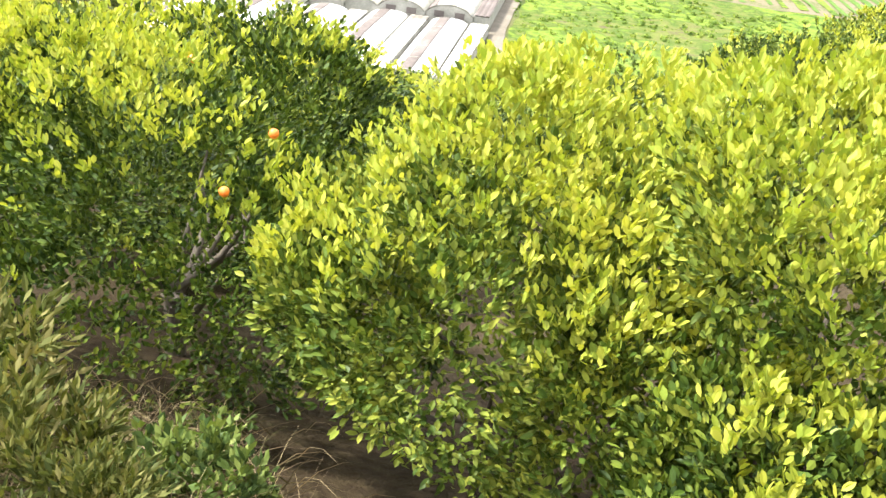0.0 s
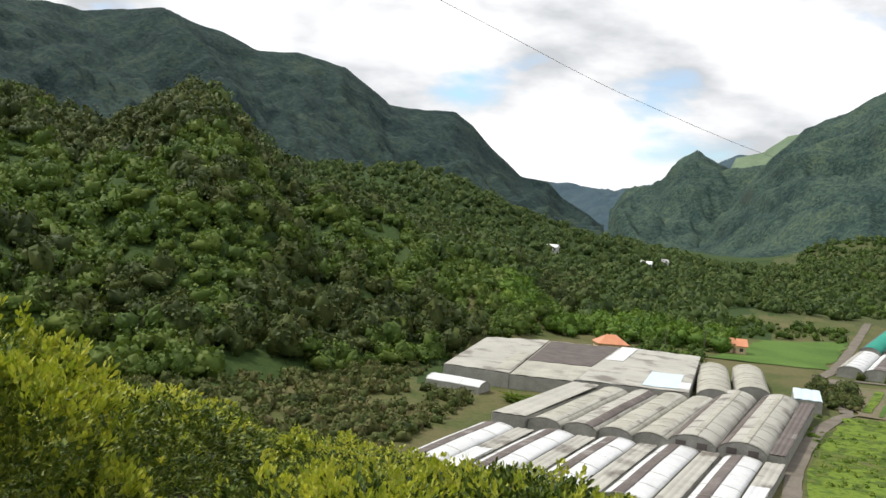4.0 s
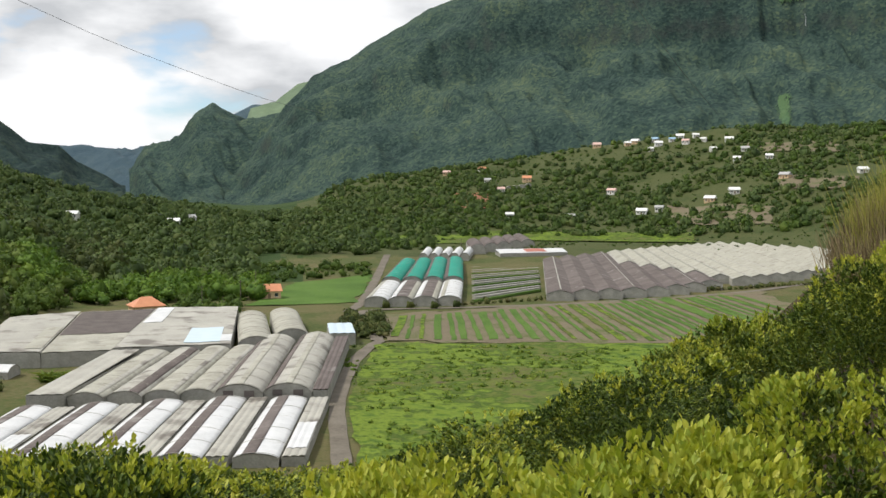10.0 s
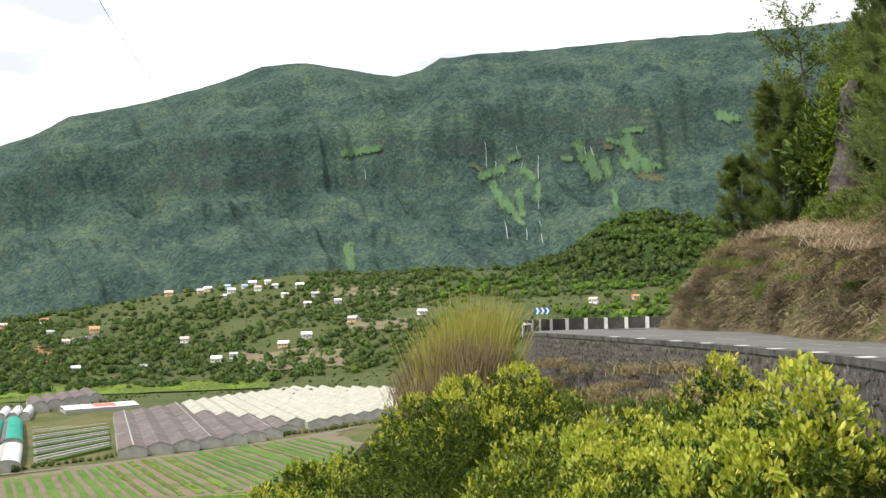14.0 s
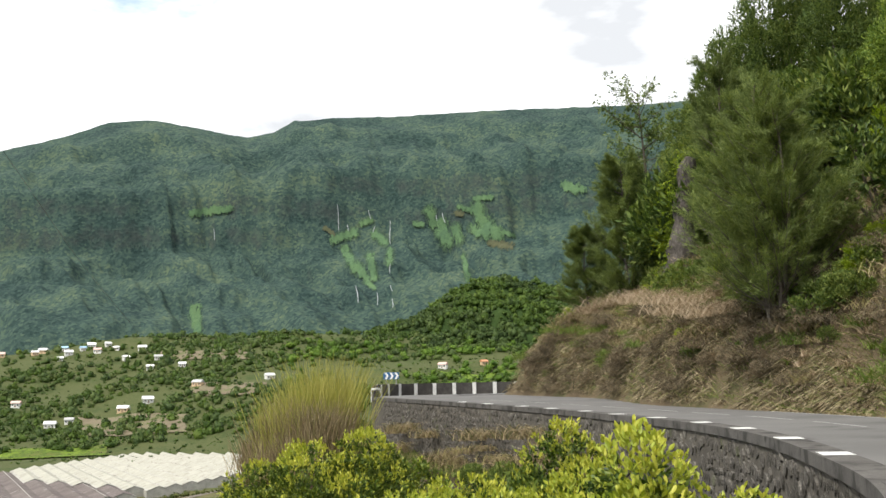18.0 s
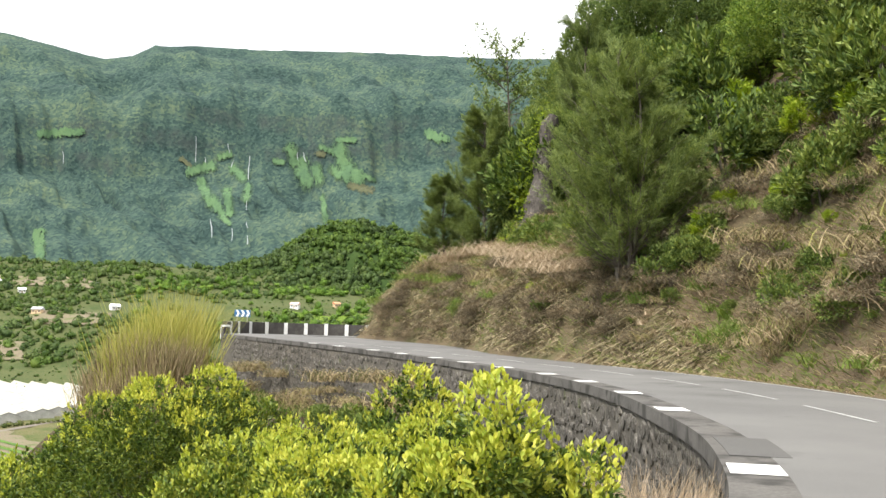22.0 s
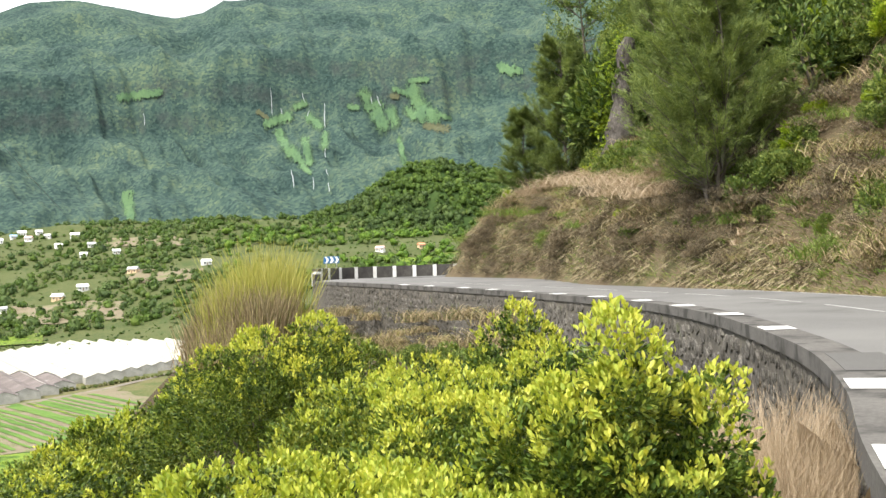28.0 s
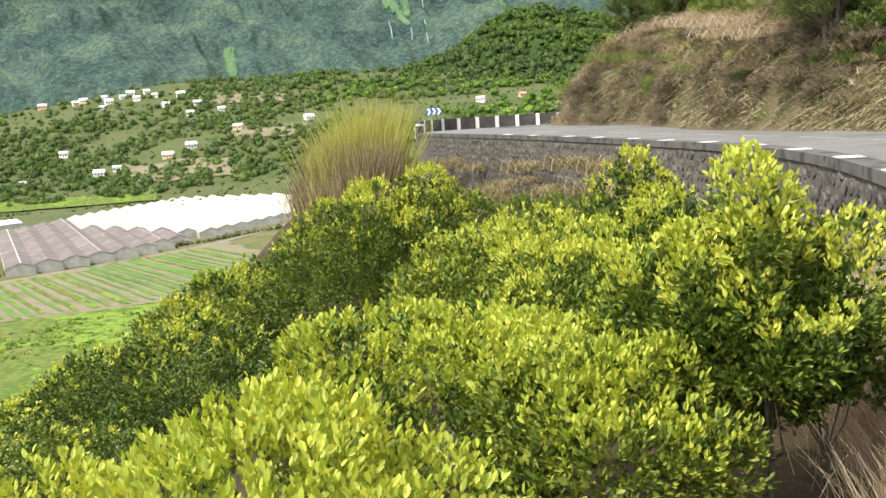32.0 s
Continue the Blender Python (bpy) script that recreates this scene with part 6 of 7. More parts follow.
def drop_source(*things):
    for t in things:
        for o in (*t.children_recursive, t):
            bpy.data.objects.remove(o)


rng = np.random.default_rng(51)
CAS = [sprays("casuarina", rng, 10, 3.0, 120000, M_NEEDLE, 5, 48, 0.03, 0.019), sprays("casuarina", rng, 10, 2.6, 40000, M_NEEDLE, 1, 50, 0.1, 0.022), sprays("casuarina", rng, 10, 2.3, 80000, M_NEEDLE, 1, 110, 0.02, 0.026)]
BUSH = [bush("shrub", rng, 1.5, 2.4, 420, 7, 0.22, 0.09, M_BUSH), bush("shrub", rng, 1.5, 2.4, 420, 7, 0.26, 0.085, M_BUSH)]
LIME = bush("shrub", rng, 1.0, 1.5, 380, 7, 0.14, 0.06, M_BUSHLIME, 11, 4)
put(CAS[0], bank_hit(56.9, 2.4), (1.1, 1.1, 0.95), 0.4, "broad feathery casuarina with several thin trunks on the bank", "tree", "bank trees")
put(CAS[2], bank_hit(49.2, 4.2, 1.0), (1.2, 1.2, 1.08), 1.4, "upright feathery casuarina on the bank edge", "tree", "bank trees")
put(CAS[2], bank_hit(47.2, 3.6, 1.0), (0.9, 0.9, 0.62), 2.4, "young feathery casuarina on the bank edge", "tree", "bank trees")
put(CAS[1], bank_hit(54.6, 5.2, 3.0), (0.9, 0.9, 1.1), 5.0, "feathery casuarina with dense dark needles", "tree", "bank trees")

# leaning rock pillar draped with climbers, and the sparse tree behind it
at = bank_hit(51.7, 5.4, 1.0)
tall = at.length * (math.tan(radians(11.6)) - math.tan(radians(5.4)))
ax = np.array([math.cos(radians(51.7)), -math.sin(radians(51.7)), 0])
pillar = thing("rock_pillar", "tall leaning pillar of pale grey rock draped with climbers", "rock", at=at)
q = np.linspace(0, 1, 15)
path = np.array([ax * (1.1 * t + 0.08 * math.sin(6 * t) + 0.2) + [0, 0, tall * t - 0.8 * (1 - t)] for t in q])
V, F = tube(path, 1.15 - 0.75 * q ** 0.8 + 0.05 * np.sin(q * 23), 14)
V = V + unit(V - np.repeat(path, 14, 0)) * (0.24 * fbm(V[:, 2] * 1.4 + V[:, 0], V[:, 1] * 1.6 + V[:, 0] * 0.6, 4, 12))[:, None]
part("rock", mesh_np("rock", V, F, surface("pale_rock", [(0.022, 0.019, 0.017), (0.05, 0.044, 0.039), (0.10, 0.09, 0.08), (0.26, 0.245, 0.22)], 1.6, 9.0, bump=1.0, dist=0.08, stretch=(1, 1, 0.45), grain=0.6), True), None, pillar)
k = rng.integers(0, 15, 420)
T = path[k] - ax * (1.05 - 0.055 * k * rng.uniform(0.5, 1.1, 420))[:, None] + rng.normal(size=(420, 3)) * 0.36
part("climber", mesh_np("climber", *shoots(rng, T, unit(rng.normal(size=(420, 3)) + [0, 0, -0.3]), 6, 0.13, 0.07, 0.2), M_BUSHLIME), None, pillar, "yellow-green climber leaves")["kind"] = "stuff"
tr = thing("sparse_tree", "tall sparse dark-leaved tree against the sky", "tree", at=bank_hit(50.6, 5.0, 4.0))
high = tr.location.length * (math.tan(radians(17.3)) - math.tan(radians(5.2)))
stem = resample([(0, 0, -0.5), (0.2, -0.1, high * 0.3), (-0.1, 0.1, high * 0.65), (-0.5, 0.2, high * 0.97)], 0.8)
part("trunk", mesh_np("trunk", *tube(stem, np.linspace(0.2, 0.03, len(stem)), 8), M_BARK, True), None, tr)
T, D = [], []
for k in range(64):
    o = stem[int(len(stem) * rng.uniform(0.3, 0.98))]
    a = rng.uniform(0, 6.28)
    length = rng.uniform(1.0, 3.0)
    e = o + [math.cos(a) * length, math.sin(a) * length, length * rng.uniform(0.2, 0.9)]
    part("branch", mesh_np("branch", *tube([o, (o + e) / 2 + rng.normal(size=3) * 0.1, e], [0.035, 0.022, 0.008], 5), M_BARK, True), None, tr)
    w = rng.uniform(0.35, 1.15, (34, 1))
    T.append(o * (1 - w) + e * w + rng.normal(size=(34, 3)) * 0.26)
    D.append(unit(rng.normal(size=(34, 3)) + [0, 0, 0.2]))
part("leaves", mesh_np("leaves", *shoots(rng, np.concatenate(T), np.concatenate(D), 6, 0.2, 0.085, 0.3), M_BUSH), None, tr, "scattered dark green leaves")["kind"] = "stuff"

# shrubs and dry grass over the shoulder of the bank
for k, (az, back) in enumerate(((46.4, 1.0), (47.2, 2.2), (48.2, 0.8), (49.0, 2.6), (49.8, 1.2), (50.6, 3.0), (51.4, 0.9), (52.2, 2.4), (53.2, 1.4), (54.2, 2.6), (47.8, 4.0), (51.0, 4.6))):
    p = bank_hit(az, 4.4, back)
    if p.length > 30:
        put(LIME if k % 4 == 1 else BUSH[k % 2], p - Vector((0, 0, 0.2)), rng.uniform(0.55, 0.95), az, "yellow-green shrub on the bank's shoulder" if k % 4 == 1 else "leafy green shrub on the bank's shoulder", "shrub", "shoulder shrubs")

# thicket over the upper bank
rng = np.random.default_rng(61)
for k in range(170):
    az = rng.uniform(51.5, 82)
    el = rng.uniform(7.0, 21)
    if el < 10.5 and rng.uniform() < 0.6:
        continue
    p = bank_hit(az, el)
    if p.length < 14:
        continue
    s = rng.uniform(0.8, 1.7) * (0.75 + 0.02 * (p.length - 30))
    lime = rng.uniform() < 0.2
    put(LIME if lime else BUSH[int(rng.integers(2))], p - Vector((0, 0, 0.3)), s * (1.3 if lime else 1.0), rng.uniform(0, 6.28), "yellow-green shrub in the bank thicket" if lime else "dark leafy shrub in the bank thicket", "shrub", "bank thicket")
for az, el, s in ((60.8, 4.8, 0.95), (63.5, 8.6, 0.8), (65.5, 7.4, 0.6), (62.0, 7.0, 0.5), (66.0, 10.2, 1.1), (69.0, 11.0, 1.2), (70.5, 8.0, 0.9), (46.2, 3.4, 0.6), (55.5, 4.0, 0.6), (52.0, 2.0, 0.5)):
    put(LIME, bank_hit(az, el) - Vector((0, 0, 0.15)), s, az, "lime green shrub growing on the dry bank", "shrub", "lime shrubs")
for az, el, s in ((58.8, 2.6, 0.7), (60.2, 3.8, 0.6), (48.0, 0.6, 0.45), (52.6, 0.9, 0.4), (64.5, 9.5, 0.8), (67.5, 8.6, 0.7)):
    put(BUSH[0], bank_hit(az, el) - Vector((0, 0, 0.15)), s, az, "small dark green shrub on the dry bank", "shrub", "dark shrubs")
for k in range(85):
    az, el = rng.uniform(55, 81), rng.uniform(0.4, 10.5)
    p = bank_hit(az, el)
    kind = int(rng.integers(4))
    put((BUSH[0], BUSH[1], LIME, BUSH[0])[kind], p - Vector((0, 0, 0.12)), rng.uniform(0.22, 0.55), rng.uniform(0, 6.28), ("small dark green shrub on the dry bank", "small leafy green shrub on the dry bank", "small yellow-green shrub on the dry bank", "small dark green shrub on the dry bank")[kind], "shrub", "bank shrubs")
M_BRUSH = foliage("dead_brush", [(0.055, 0.044, 0.03), (0.12, 0.1, 0.064), (0.24, 0.2, 0.13), (0.17, 0.12, 0.07)], 0.5, 0.85, 0.1, (1, 0.85, 0.65))
DEAD = [brush("dead_brush", rng, 1.0, 0.9, 900, M_BRUSH), brush("dead_brush", rng, 1.2, 0.7, 900, M_BRUSH)]
for k in range(170):
    az, el = (rng.uniform(54, 82), rng.uniform(1.0, 11.5)) if k % 2 else (rng.uniform(43.5, 58), rng.uniform(-0.8, 4.2))
    p = bank_hit(az, el)
    if p.length < 20 and az < 60:
        continue
    put(DEAD[k % 2], p - Vector((0, 0, 0.15)), rng.uniform(0.5, 1.2), rng.uniform(0, 6.28), "brown tangle of dead brush on the bank", "shrub", "dead brush")
drop_source(*DEAD)
M_BROAD = foliage("broad_leaf", [(0.05, 0.095, 0.02), (0.115, 0.185, 0.036), (0.20, 0.285, 0.055), (0.30, 0.37, 0.08)], 0.4, 0.45, 0.3)
TALL = bush("leafy_tree", rng, 3.0, 13.0, 6200, 8, 0.13, 0.058, M_BUSH, 90, 3, 0.24)
DENSE = bush("broadleaf_tree", rng, 2.9, 9.0, 7200, 8, 0.085, 0.036, M_BROAD, 64, 3, 0.22)
CROWNING = bush("leafy_tree", rng, 2.6, 6.2, 3800, 9, 0.12, 0.05, M_BUSH, 46, 3, 0.25)
BIG = bush("broadleaf_tree", rng, 2.6, 6.2, 3400, 9, 0.13, 0.05, M_BROAD, 48, 3, 0.24)
put(DENSE, bank_hit(77.2, 4.6, 0.4) - Vector((0, 0, 2.2)), (1.0, 1.0, 1.0), 0.8, "dense green broadleaf tree leaning over the road bank", "tree", "bank trees")
put(DENSE, bank_hit(82.5, 7.0, 1.0) - Vector((0, 0, 1.0)), (1.0, 1.0, 0.85), 2.8, "dense green broadleaf tree high on the bank", "tree", "bank trees")
for az, el in ((53.5, 9.5), (56.0, 10), (59.0, 11), (62.0, 12), (65.0, 13), (68.5, 13), (55.0, 13), (58.0, 15), (62.0, 17), (66.0, 17.5), (70.0, 17), (52.0, 7.5), (53.0, 11.5), (55.5, 12.5), (57.5, 13.0), (60.0, 14.0), (63.5, 15.0), (67.0, 15.5)):
    put(BIG if int(az * 3) % 3 == 0 else CROWNING, bank_hit(az, el) - Vector((0, 0, 1.6)), (1.3, 1.3, 1.15 + 0.12 * (int(az * 2) % 4)), az, "leafy tree crowning the bank", "tree", "bank trees")
for az, el, top in ((53.4, 9.0, 15.5), (54.6, 9.4, 18.0), (55.8, 10.0, 20.0), (57.4, 10.5, 22.0), (59.4, 11.0, 24.0), (61.6, 11.5, 25.0)):
    p = bank_hit(az, el, 2.0) - Vector((0, 0, 0.8))
    put(TALL, p, (1.15, 1.15, (math.hypot(p.x, p.y) * math.tan(radians(top)) - p.z) / 13.0), az * 2, "tall leafy tree rising behind the casuarinas", "tree", "bank trees")

# grass below the wall and reeds by the bend
for az, r, L, n, sp in ((59.6, 6.9, 1.35, 1500, 0.22), (58.6, 7.6, 1.6, 1500, 0.24), (60.4, 6.2, 1.0, 1100, 0.2), (58.0, 8.4, 1.8, 1400, 0.24), (59.8, 5.6, 0.9, 900, 0.22), (61.2, 5.0, 0.8, 900, 0.2), (58.6, 7.2, 1.3, 1200, 0.24), (59.2, 8.2, 1.7, 1500, 0.24), (57.6, 9.6, 1.8, 1300, 0.26), (57.2, 11.0, 0.9, 700, 0.3), (53.0, 17.5, 1.3, 700, 0.45), (56.0, 13.0, 1.1, 700, 0.3), (50.5, 22, 1.6, 700, 0.5)):
    x, y = polar(az, r)
    clump("dry_grass_clump", "pale dry grass clump against the road wall", (x, y, ground_z(x, y) - 0.05), n, L, 0.007 if r < 9 else 0.014, sp, M_PALESTRAW, 0.25, 0.3, 1.0, True)
REED_AZ = [29.0, 29.6, 30.3, 31.5, 32.5, 33.4, 34.1, 35.0, 35.8]
REED_EL = [-3.6, -2.0, -0.2, 0.9, 1.5, 1.7, 1.1, 0.8, 0.3]
for k in range(40):
    az, r = 29.6 + 4.3 * ((k * 0.618) % 1), rng.uniform(54, 62)
    x, y = polar(az, r)
    z = ground_z(x, y)
    L = (r * math.tan(radians(np.interp(az, REED_AZ, REED_EL))) - z) * rng.uniform(0.5, 1.22)
    dry = az < 31.3 + rng.normal() * 0.6 or r < 56
    clump("reed_clump", "brown dry cane grass clump beside the road wall" if dry else "tall yellow-green cane grass beside the road wall", (x, y, z - 0.1), 330, max(1.5, L * (0.68 if dry else 0.92)), 0.05, 0.6, M_STRAW if dry else M_REED, 0.16, 0.2)
for k in range(48):
    s = S0 + 36 + 0.75 * k
    p = on_edge(s, -0.5 - rng.uniform(0, 0.8))
    clump("dry_grass_clump", "brown dry grass hanging on the stone wall", (p[0], p[1], max(ground_z(p[0], p[1]), -4.6) + rng.uniform(0, 2.2) * (k % 2)), 220, rng.uniform(0.7, 1.5), 0.03, 0.5, M_STRAW if k % 4 else M_GRASS, 0.5, 0.5)
for k in range(40):
    s = S0 + 15 + 0.75 * k
    p = on_edge(s, -0.35 - rng.uniform(0, 0.9))
    clump("dry_grass_clump", "brown dry grass at the foot of the road wall", (p[0], p[1], ground_z(p[0], p[1]) - 0.05), 200, rng.uniform(0.8, 1.7), 0.02, 0.35, (M_HANG, M_STRAW, M_GRASS)[k % 3], 0.4, 0.4)
for k in range(16):
    p = on_edge(S0 + 20 + 2.3 * k, -1.4 - rng.uniform(0, 1.0))
    put(BUSH[k % 2], (p[0], p[1], ground_z(p[0], p[1]) - 0.1), rng.uniform(0.4, 0.7), rng.uniform(0, 6.28), "green shrub at the foot of the road wall", "shrub", "wall foot shrubs")
drop_source(*CAS, *BUSH, LIME, BIG, TALL, DENSE, CROWNING)

# weeds at the camera's feet
M_OLIVE = foliage("olive_weed_leaf", [(0.045, 0.06, 0.015), (0.085, 0.10, 0.025), (0.15, 0.155, 0.042), (0.22, 0.195, 0.075)], 2.0, 0.6, 0.3)
FERN = bush("weed", np.random.default_rng(71), 0.4, 0.6, 150, 9, 0.075, 0.02, M_OLIVE, 10, 4)
LEAFY = bush("weed", np.random.default_rng(72), 0.4, 0.5, 130, 7, 0.06, 0.035, M_BUSH, 8, 4)
for az, r, s, src in ((-22.5, 2.9, 0.9, 0), (-26, 3.3, 1.1, 0), (-20, 2.5, 0.7, 0), (-13.5, 2.75, 0.8, 1), (-11.5, 2.95, 0.6, 1), (-17, 2.6, 0.6, 0), (-30, 3.2, 1.1, 0), (-33, 3.8, 1.2, 0)):
    x, y = polar(az, r)
    put((FERN, LEAFY)[src], (x, y, ground_z(x, y) - 0.03), s, az, ("pale narrow-leaved weed at the orchard edge", "small dark leafy weed on shaded soil")[src], "weed", "orchard weeds")
drop_source(FERN, LEAFY)
for k in range(22):
    x, y = polar(-36 + 1.15 * k, 2.3 + 0.3 * (k % 5))
    clump("dry_grass_clump", "thin dry grass at the orchard edge", (x, y, ground_z(x, y) - 0.03), 260, 0.34, 0.006, 0.2, M_STRAW, 0.5, 0.6)


# ---------------------------------------------------------------- houses
M_WALLWHITE = surface("white_render", [(0.6, 0.59, 0.56), (0.74, 0.73, 0.7)], 0.6, 6.0, rough=0.8, bump=0.1, dist=0.02, stain=((0.45, 0.43, 0.39), 0.5, 0.62))
M_WALLOCHRE = surface("ochre_render", [(0.5, 0.36, 0.22), (0.62, 0.46, 0.3)], 0.6, 6.0, rough=0.8, bump=0.1, dist=0.02)
ROOFS = [surface(nm, [c0, c1], 0.5, 5.0, rough=0.55, bump=0.2, dist=0.03) for nm, c0, c1 in (
    ("white_sheet_roof", (0.62, 0.62, 0.61), (0.76, 0.76, 0.75)), ("terracotta_roof", (0.45, 0.17, 0.08), (0.6, 0.27, 0.14)), ("grey_sheet_roof", (0.28, 0.28, 0.28), (0.4, 0.4, 0.39)),
    ("blue_sheet_roof", (0.2, 0.33, 0.47), (0.3, 0.45, 0.58)), ("pink_sheet_roof", (0.5, 0.32, 0.28), (0.6, 0.42, 0.37)))]
ROOFWORD = ["white sheet metal", "orange tiled", "grey sheet metal", "blue sheet metal", "faded pink"]
M_PANE = surface("dark_window", [(0.03, 0.035, 0.04), (0.06, 0.065, 0.07)], 1.0, 4.0, rough=0.15, bump=0)
M_DOOR = surface("painted_door", [(0.16, 0.10, 0.06), (0.22, 0.14, 0.09)], 2.0, 12.0, rough=0.6, bump=0.1, dist=0.01)


def house(at, w, d, h, turn, roof, wall_mat, label, hip=False):
    """A small house: walls, pitched roof with eaves, windows with sills, a door."""
    e = thing("house", label, "house", "valley houses", at=at)
    e.rotation_euler = (0, 0, turn)
    bm = box_bm(w, d, h + 2.0, 0, 0, h / 2 - 1.0)
    part("wall", bm, wall_mat, e)
    bm = bmesh.new()
    o, k = 0.5, 0.38 * d
    x, y = w / 2 + o, d / 2 + o
    rx = x - (d / 2 if hip else 0)
    b = [bm.verts.new(v) for v in ((-x, -y, h - 0.12), (x, -y, h - 0.12), (x, y, h - 0.12), (-x, y, h - 0.12), (-x, -y, h + 0.05), (x, -y, h + 0.05), (x, y, h + 0.05), (-x, y, h + 0.05), (-rx, 0, h + k), (rx, 0, h + k))]
    for f in ((3, 2, 1, 0), (0, 1, 5, 4), (1, 2, 6, 5), (2, 3, 7, 6), (3, 0, 4, 7), (4, 5, 9, 8), (6, 7, 8, 9), (5, 6, 9), (7, 4, 8)):
        bm.faces.new([b[i] for i in f])
    part("roof", bm, ROOFS[roof], e)
    for sx in (-0.3, 0.3):
        for sy in (-1, 1):
            win = part("window", box_bm(1.2, 0.06, 1.1, sx * w, sy * (d / 2 + 0.02), h * 0.55), M_PANE, e)
            part("sill", box_bm(1.4, 0.14, 0.08, sx * w, sy * (d / 2 + 0.05), h * 0.55 - 0.6), M_WALLWHITE, win)
    part("door", box_bm(0.95, 0.06, 2.05, 0, -(d / 2 + 0.02), 1.02), M_DOOR, e)
    return e


def land_hit(az, el, r0=300.0, r1=1400.0):
    r = np.arange(r0, r1, 2.0)
    x, y = r * math.sin(radians(az)), r * math.cos(radians(az))
    z = land(x, y)
    ok = z > r * math.tan(radians(el))
    k = int(np.argmax(ok)) if ok.any() else len(r) - 1
    return Vector((x[k], y[k], z[k]))


house((-41, 332, FLOOR_Z), 9.0, 7.0, 2.8, 0.4, 1, M_WALLOCHRE, "ochre house with an orange tiled hip roof behind the glasshouses", True)
rng = np.random.default_rng(91)
SPOTS = [(17.6, 2.2), (18.4, 1.9), (19.4, 2.25), (20.3, 2.4), (21.1, 2.25), (21.9, 2.3), (23.6, 2.1), (22.8, 1.6), (24.0, 1.1), (24.4, 1.6), (19.6, 1.6), (16.8, 1.8), (10.7, 0.5), (11.0, -0.1), (8.8, 0.3), (13.1, 0.0),
         (11.7, -0.6), (12.2, -2.0), (15.4, -2.1), (17.6, -0.65), (22.7, -1.05), (23.9, -0.6), (19.2, -1.75), (20.1, -1.55), (30.1, 0.5), (17.9, 2.1), (18.8, 2.0), (19.0, 2.3), (19.8, 2.1), (20.7, 2.1), (20.0, 1.9), (21.4, 2.0), (22.3, 2.1), (18.2, 2.3), (39.3, 0.9), (41.5, 1.0), (25.6, 1.2), (26.4, 0.2), (-10.6, -2.0), (-5.6, -2.4), (-4.8, -2.2)]
TINT = [0, 0, 2, 4, 0, 0, 0, 0, 0, 2, 0, 4, 1, 2, 4, 1, 4, 0, 2, 4, 0, 0, 0, 2, 0, 4, 0, 2, 3, 3, 0, 4, 0, 2, 4, 1, 0, 2, 0, 0, 2]
for (az, el), k in zip(SPOTS, TINT):
    p = land_hit(az, el)
    s = rng.uniform(0.48, 0.75)
    house(p, 11 * s, 8 * s, 3.1, rng.uniform(-0.5, 0.5) - radians(az), k, M_WALLWHITE if rng.uniform() < 0.8 else M_WALLOCHRE, "small house with a %s roof on the slope" % ROOFWORD[k])
for k in range(7):
    p = land_hit(11.2 + 0.33 * k, -0.62 + 0.05 * k)
    tunnel("tunnel_greenhouse", "small pale tunnel greenhouse on the slope", (p.x, p.y), (p.x + 2, p.y + 14), 6.0, 2.2, 1.6, M_FILM_CREAM, z=p.z - 0.3, ribs=False, group="slope tunnels")
house((-5, 372, FLOOR_Z), 8, 6, 2.8, 0.2, 1, M_WALLOCHRE, "small hut with a terracotta roof among the trees")
# terraces, bare earth and pasture on the slope
for lab, mat, a0, e0, a1, e1 in (("bare red earth cutting on the slope", surface("red_earth", [(0.2, 0.09, 0.055), (0.29, 0.14, 0.09)], 0.05, 0.6, bump=0.5, dist=0.2), 9.2, -1.5, 11.0, -0.7),
                                 ("grey-brown fallow terrace on the slope", M_TILLED, 20.5, -2.2, 25.8, -1.3), ("yellow-green terrace beyond the bend", M_MEADOW, 39.0, 0.3, 43.4, 0.7), ("pale grass terrace on the slope", M_MEADOW, 10.0, -3.2, 22.0, -2.7),
                                 ("dry yellow pasture near the village", M_TILLED, 24.5, 1.5, 29.0, 2.0), ("dry pasture terrace on the slope", M_TILLED, 26.0, -0.4, 30.0, 0.3)):
    P = [land_hit(a, e) for a, e in ((a0, e0), (a1, e0), (a1, e1), (a0, e1))]
    field("terrace", lab, [(q.x, q.y) for q in P], mat, 0.8, 6.0)

# hedges and the shrubs round the plots
P7 = np.array([(60 + 2.6 * k, 346 + 0.9 * k + rng.normal() * 0.6) for k in range(60)])
wood("hedge", "dark clipped hedge along the farm track", np.c_[P7, land(P7[:, 0], P7[:, 1])], rng.uniform(1.0, 1.9, 60), M_SHRUB, PROTO, 0.4)
P8 = np.array([(33 + 7.6 * k, 338 + rng.normal()) for k in range(4)])
for x, y in P8:
    wood("round_bush", "round dark bush in front of a tunnel end", np.array([(x, y, FLOOR_Z)]), [1.9], M_WOOD_DARK, PROTO, 0.5, "")
P9, g = scatter(9, 130, 3.2, 6.5, 262, 320, lambda x, y, a, r, g: (r > 275) & (x > 15 + 0.0 * r) & (a < 5.6))
wood("hedge", "scrubby trees around the track corner", P9, g.uniform(1.2, 2.6, len(P9)), M_SHRUB, PROTO, 0.5)
for k, (x, y) in enumerate(((-44.3, 221), (-47, 223), (-41.5, 223))):
    clump("banana_clump", "broad-leaved banana clump beside the glasshouses", (x, y, FLOOR_Z), 90, 4.2, 0.7, 0.8, M_GRASS, 0.45, 0.6)
P10, g = scatter(10, 520, 31, 48, 700, 1060, lambda x, y, a, r, g: fbm(x / 60, y / 60, 3, 5) > -0.1)
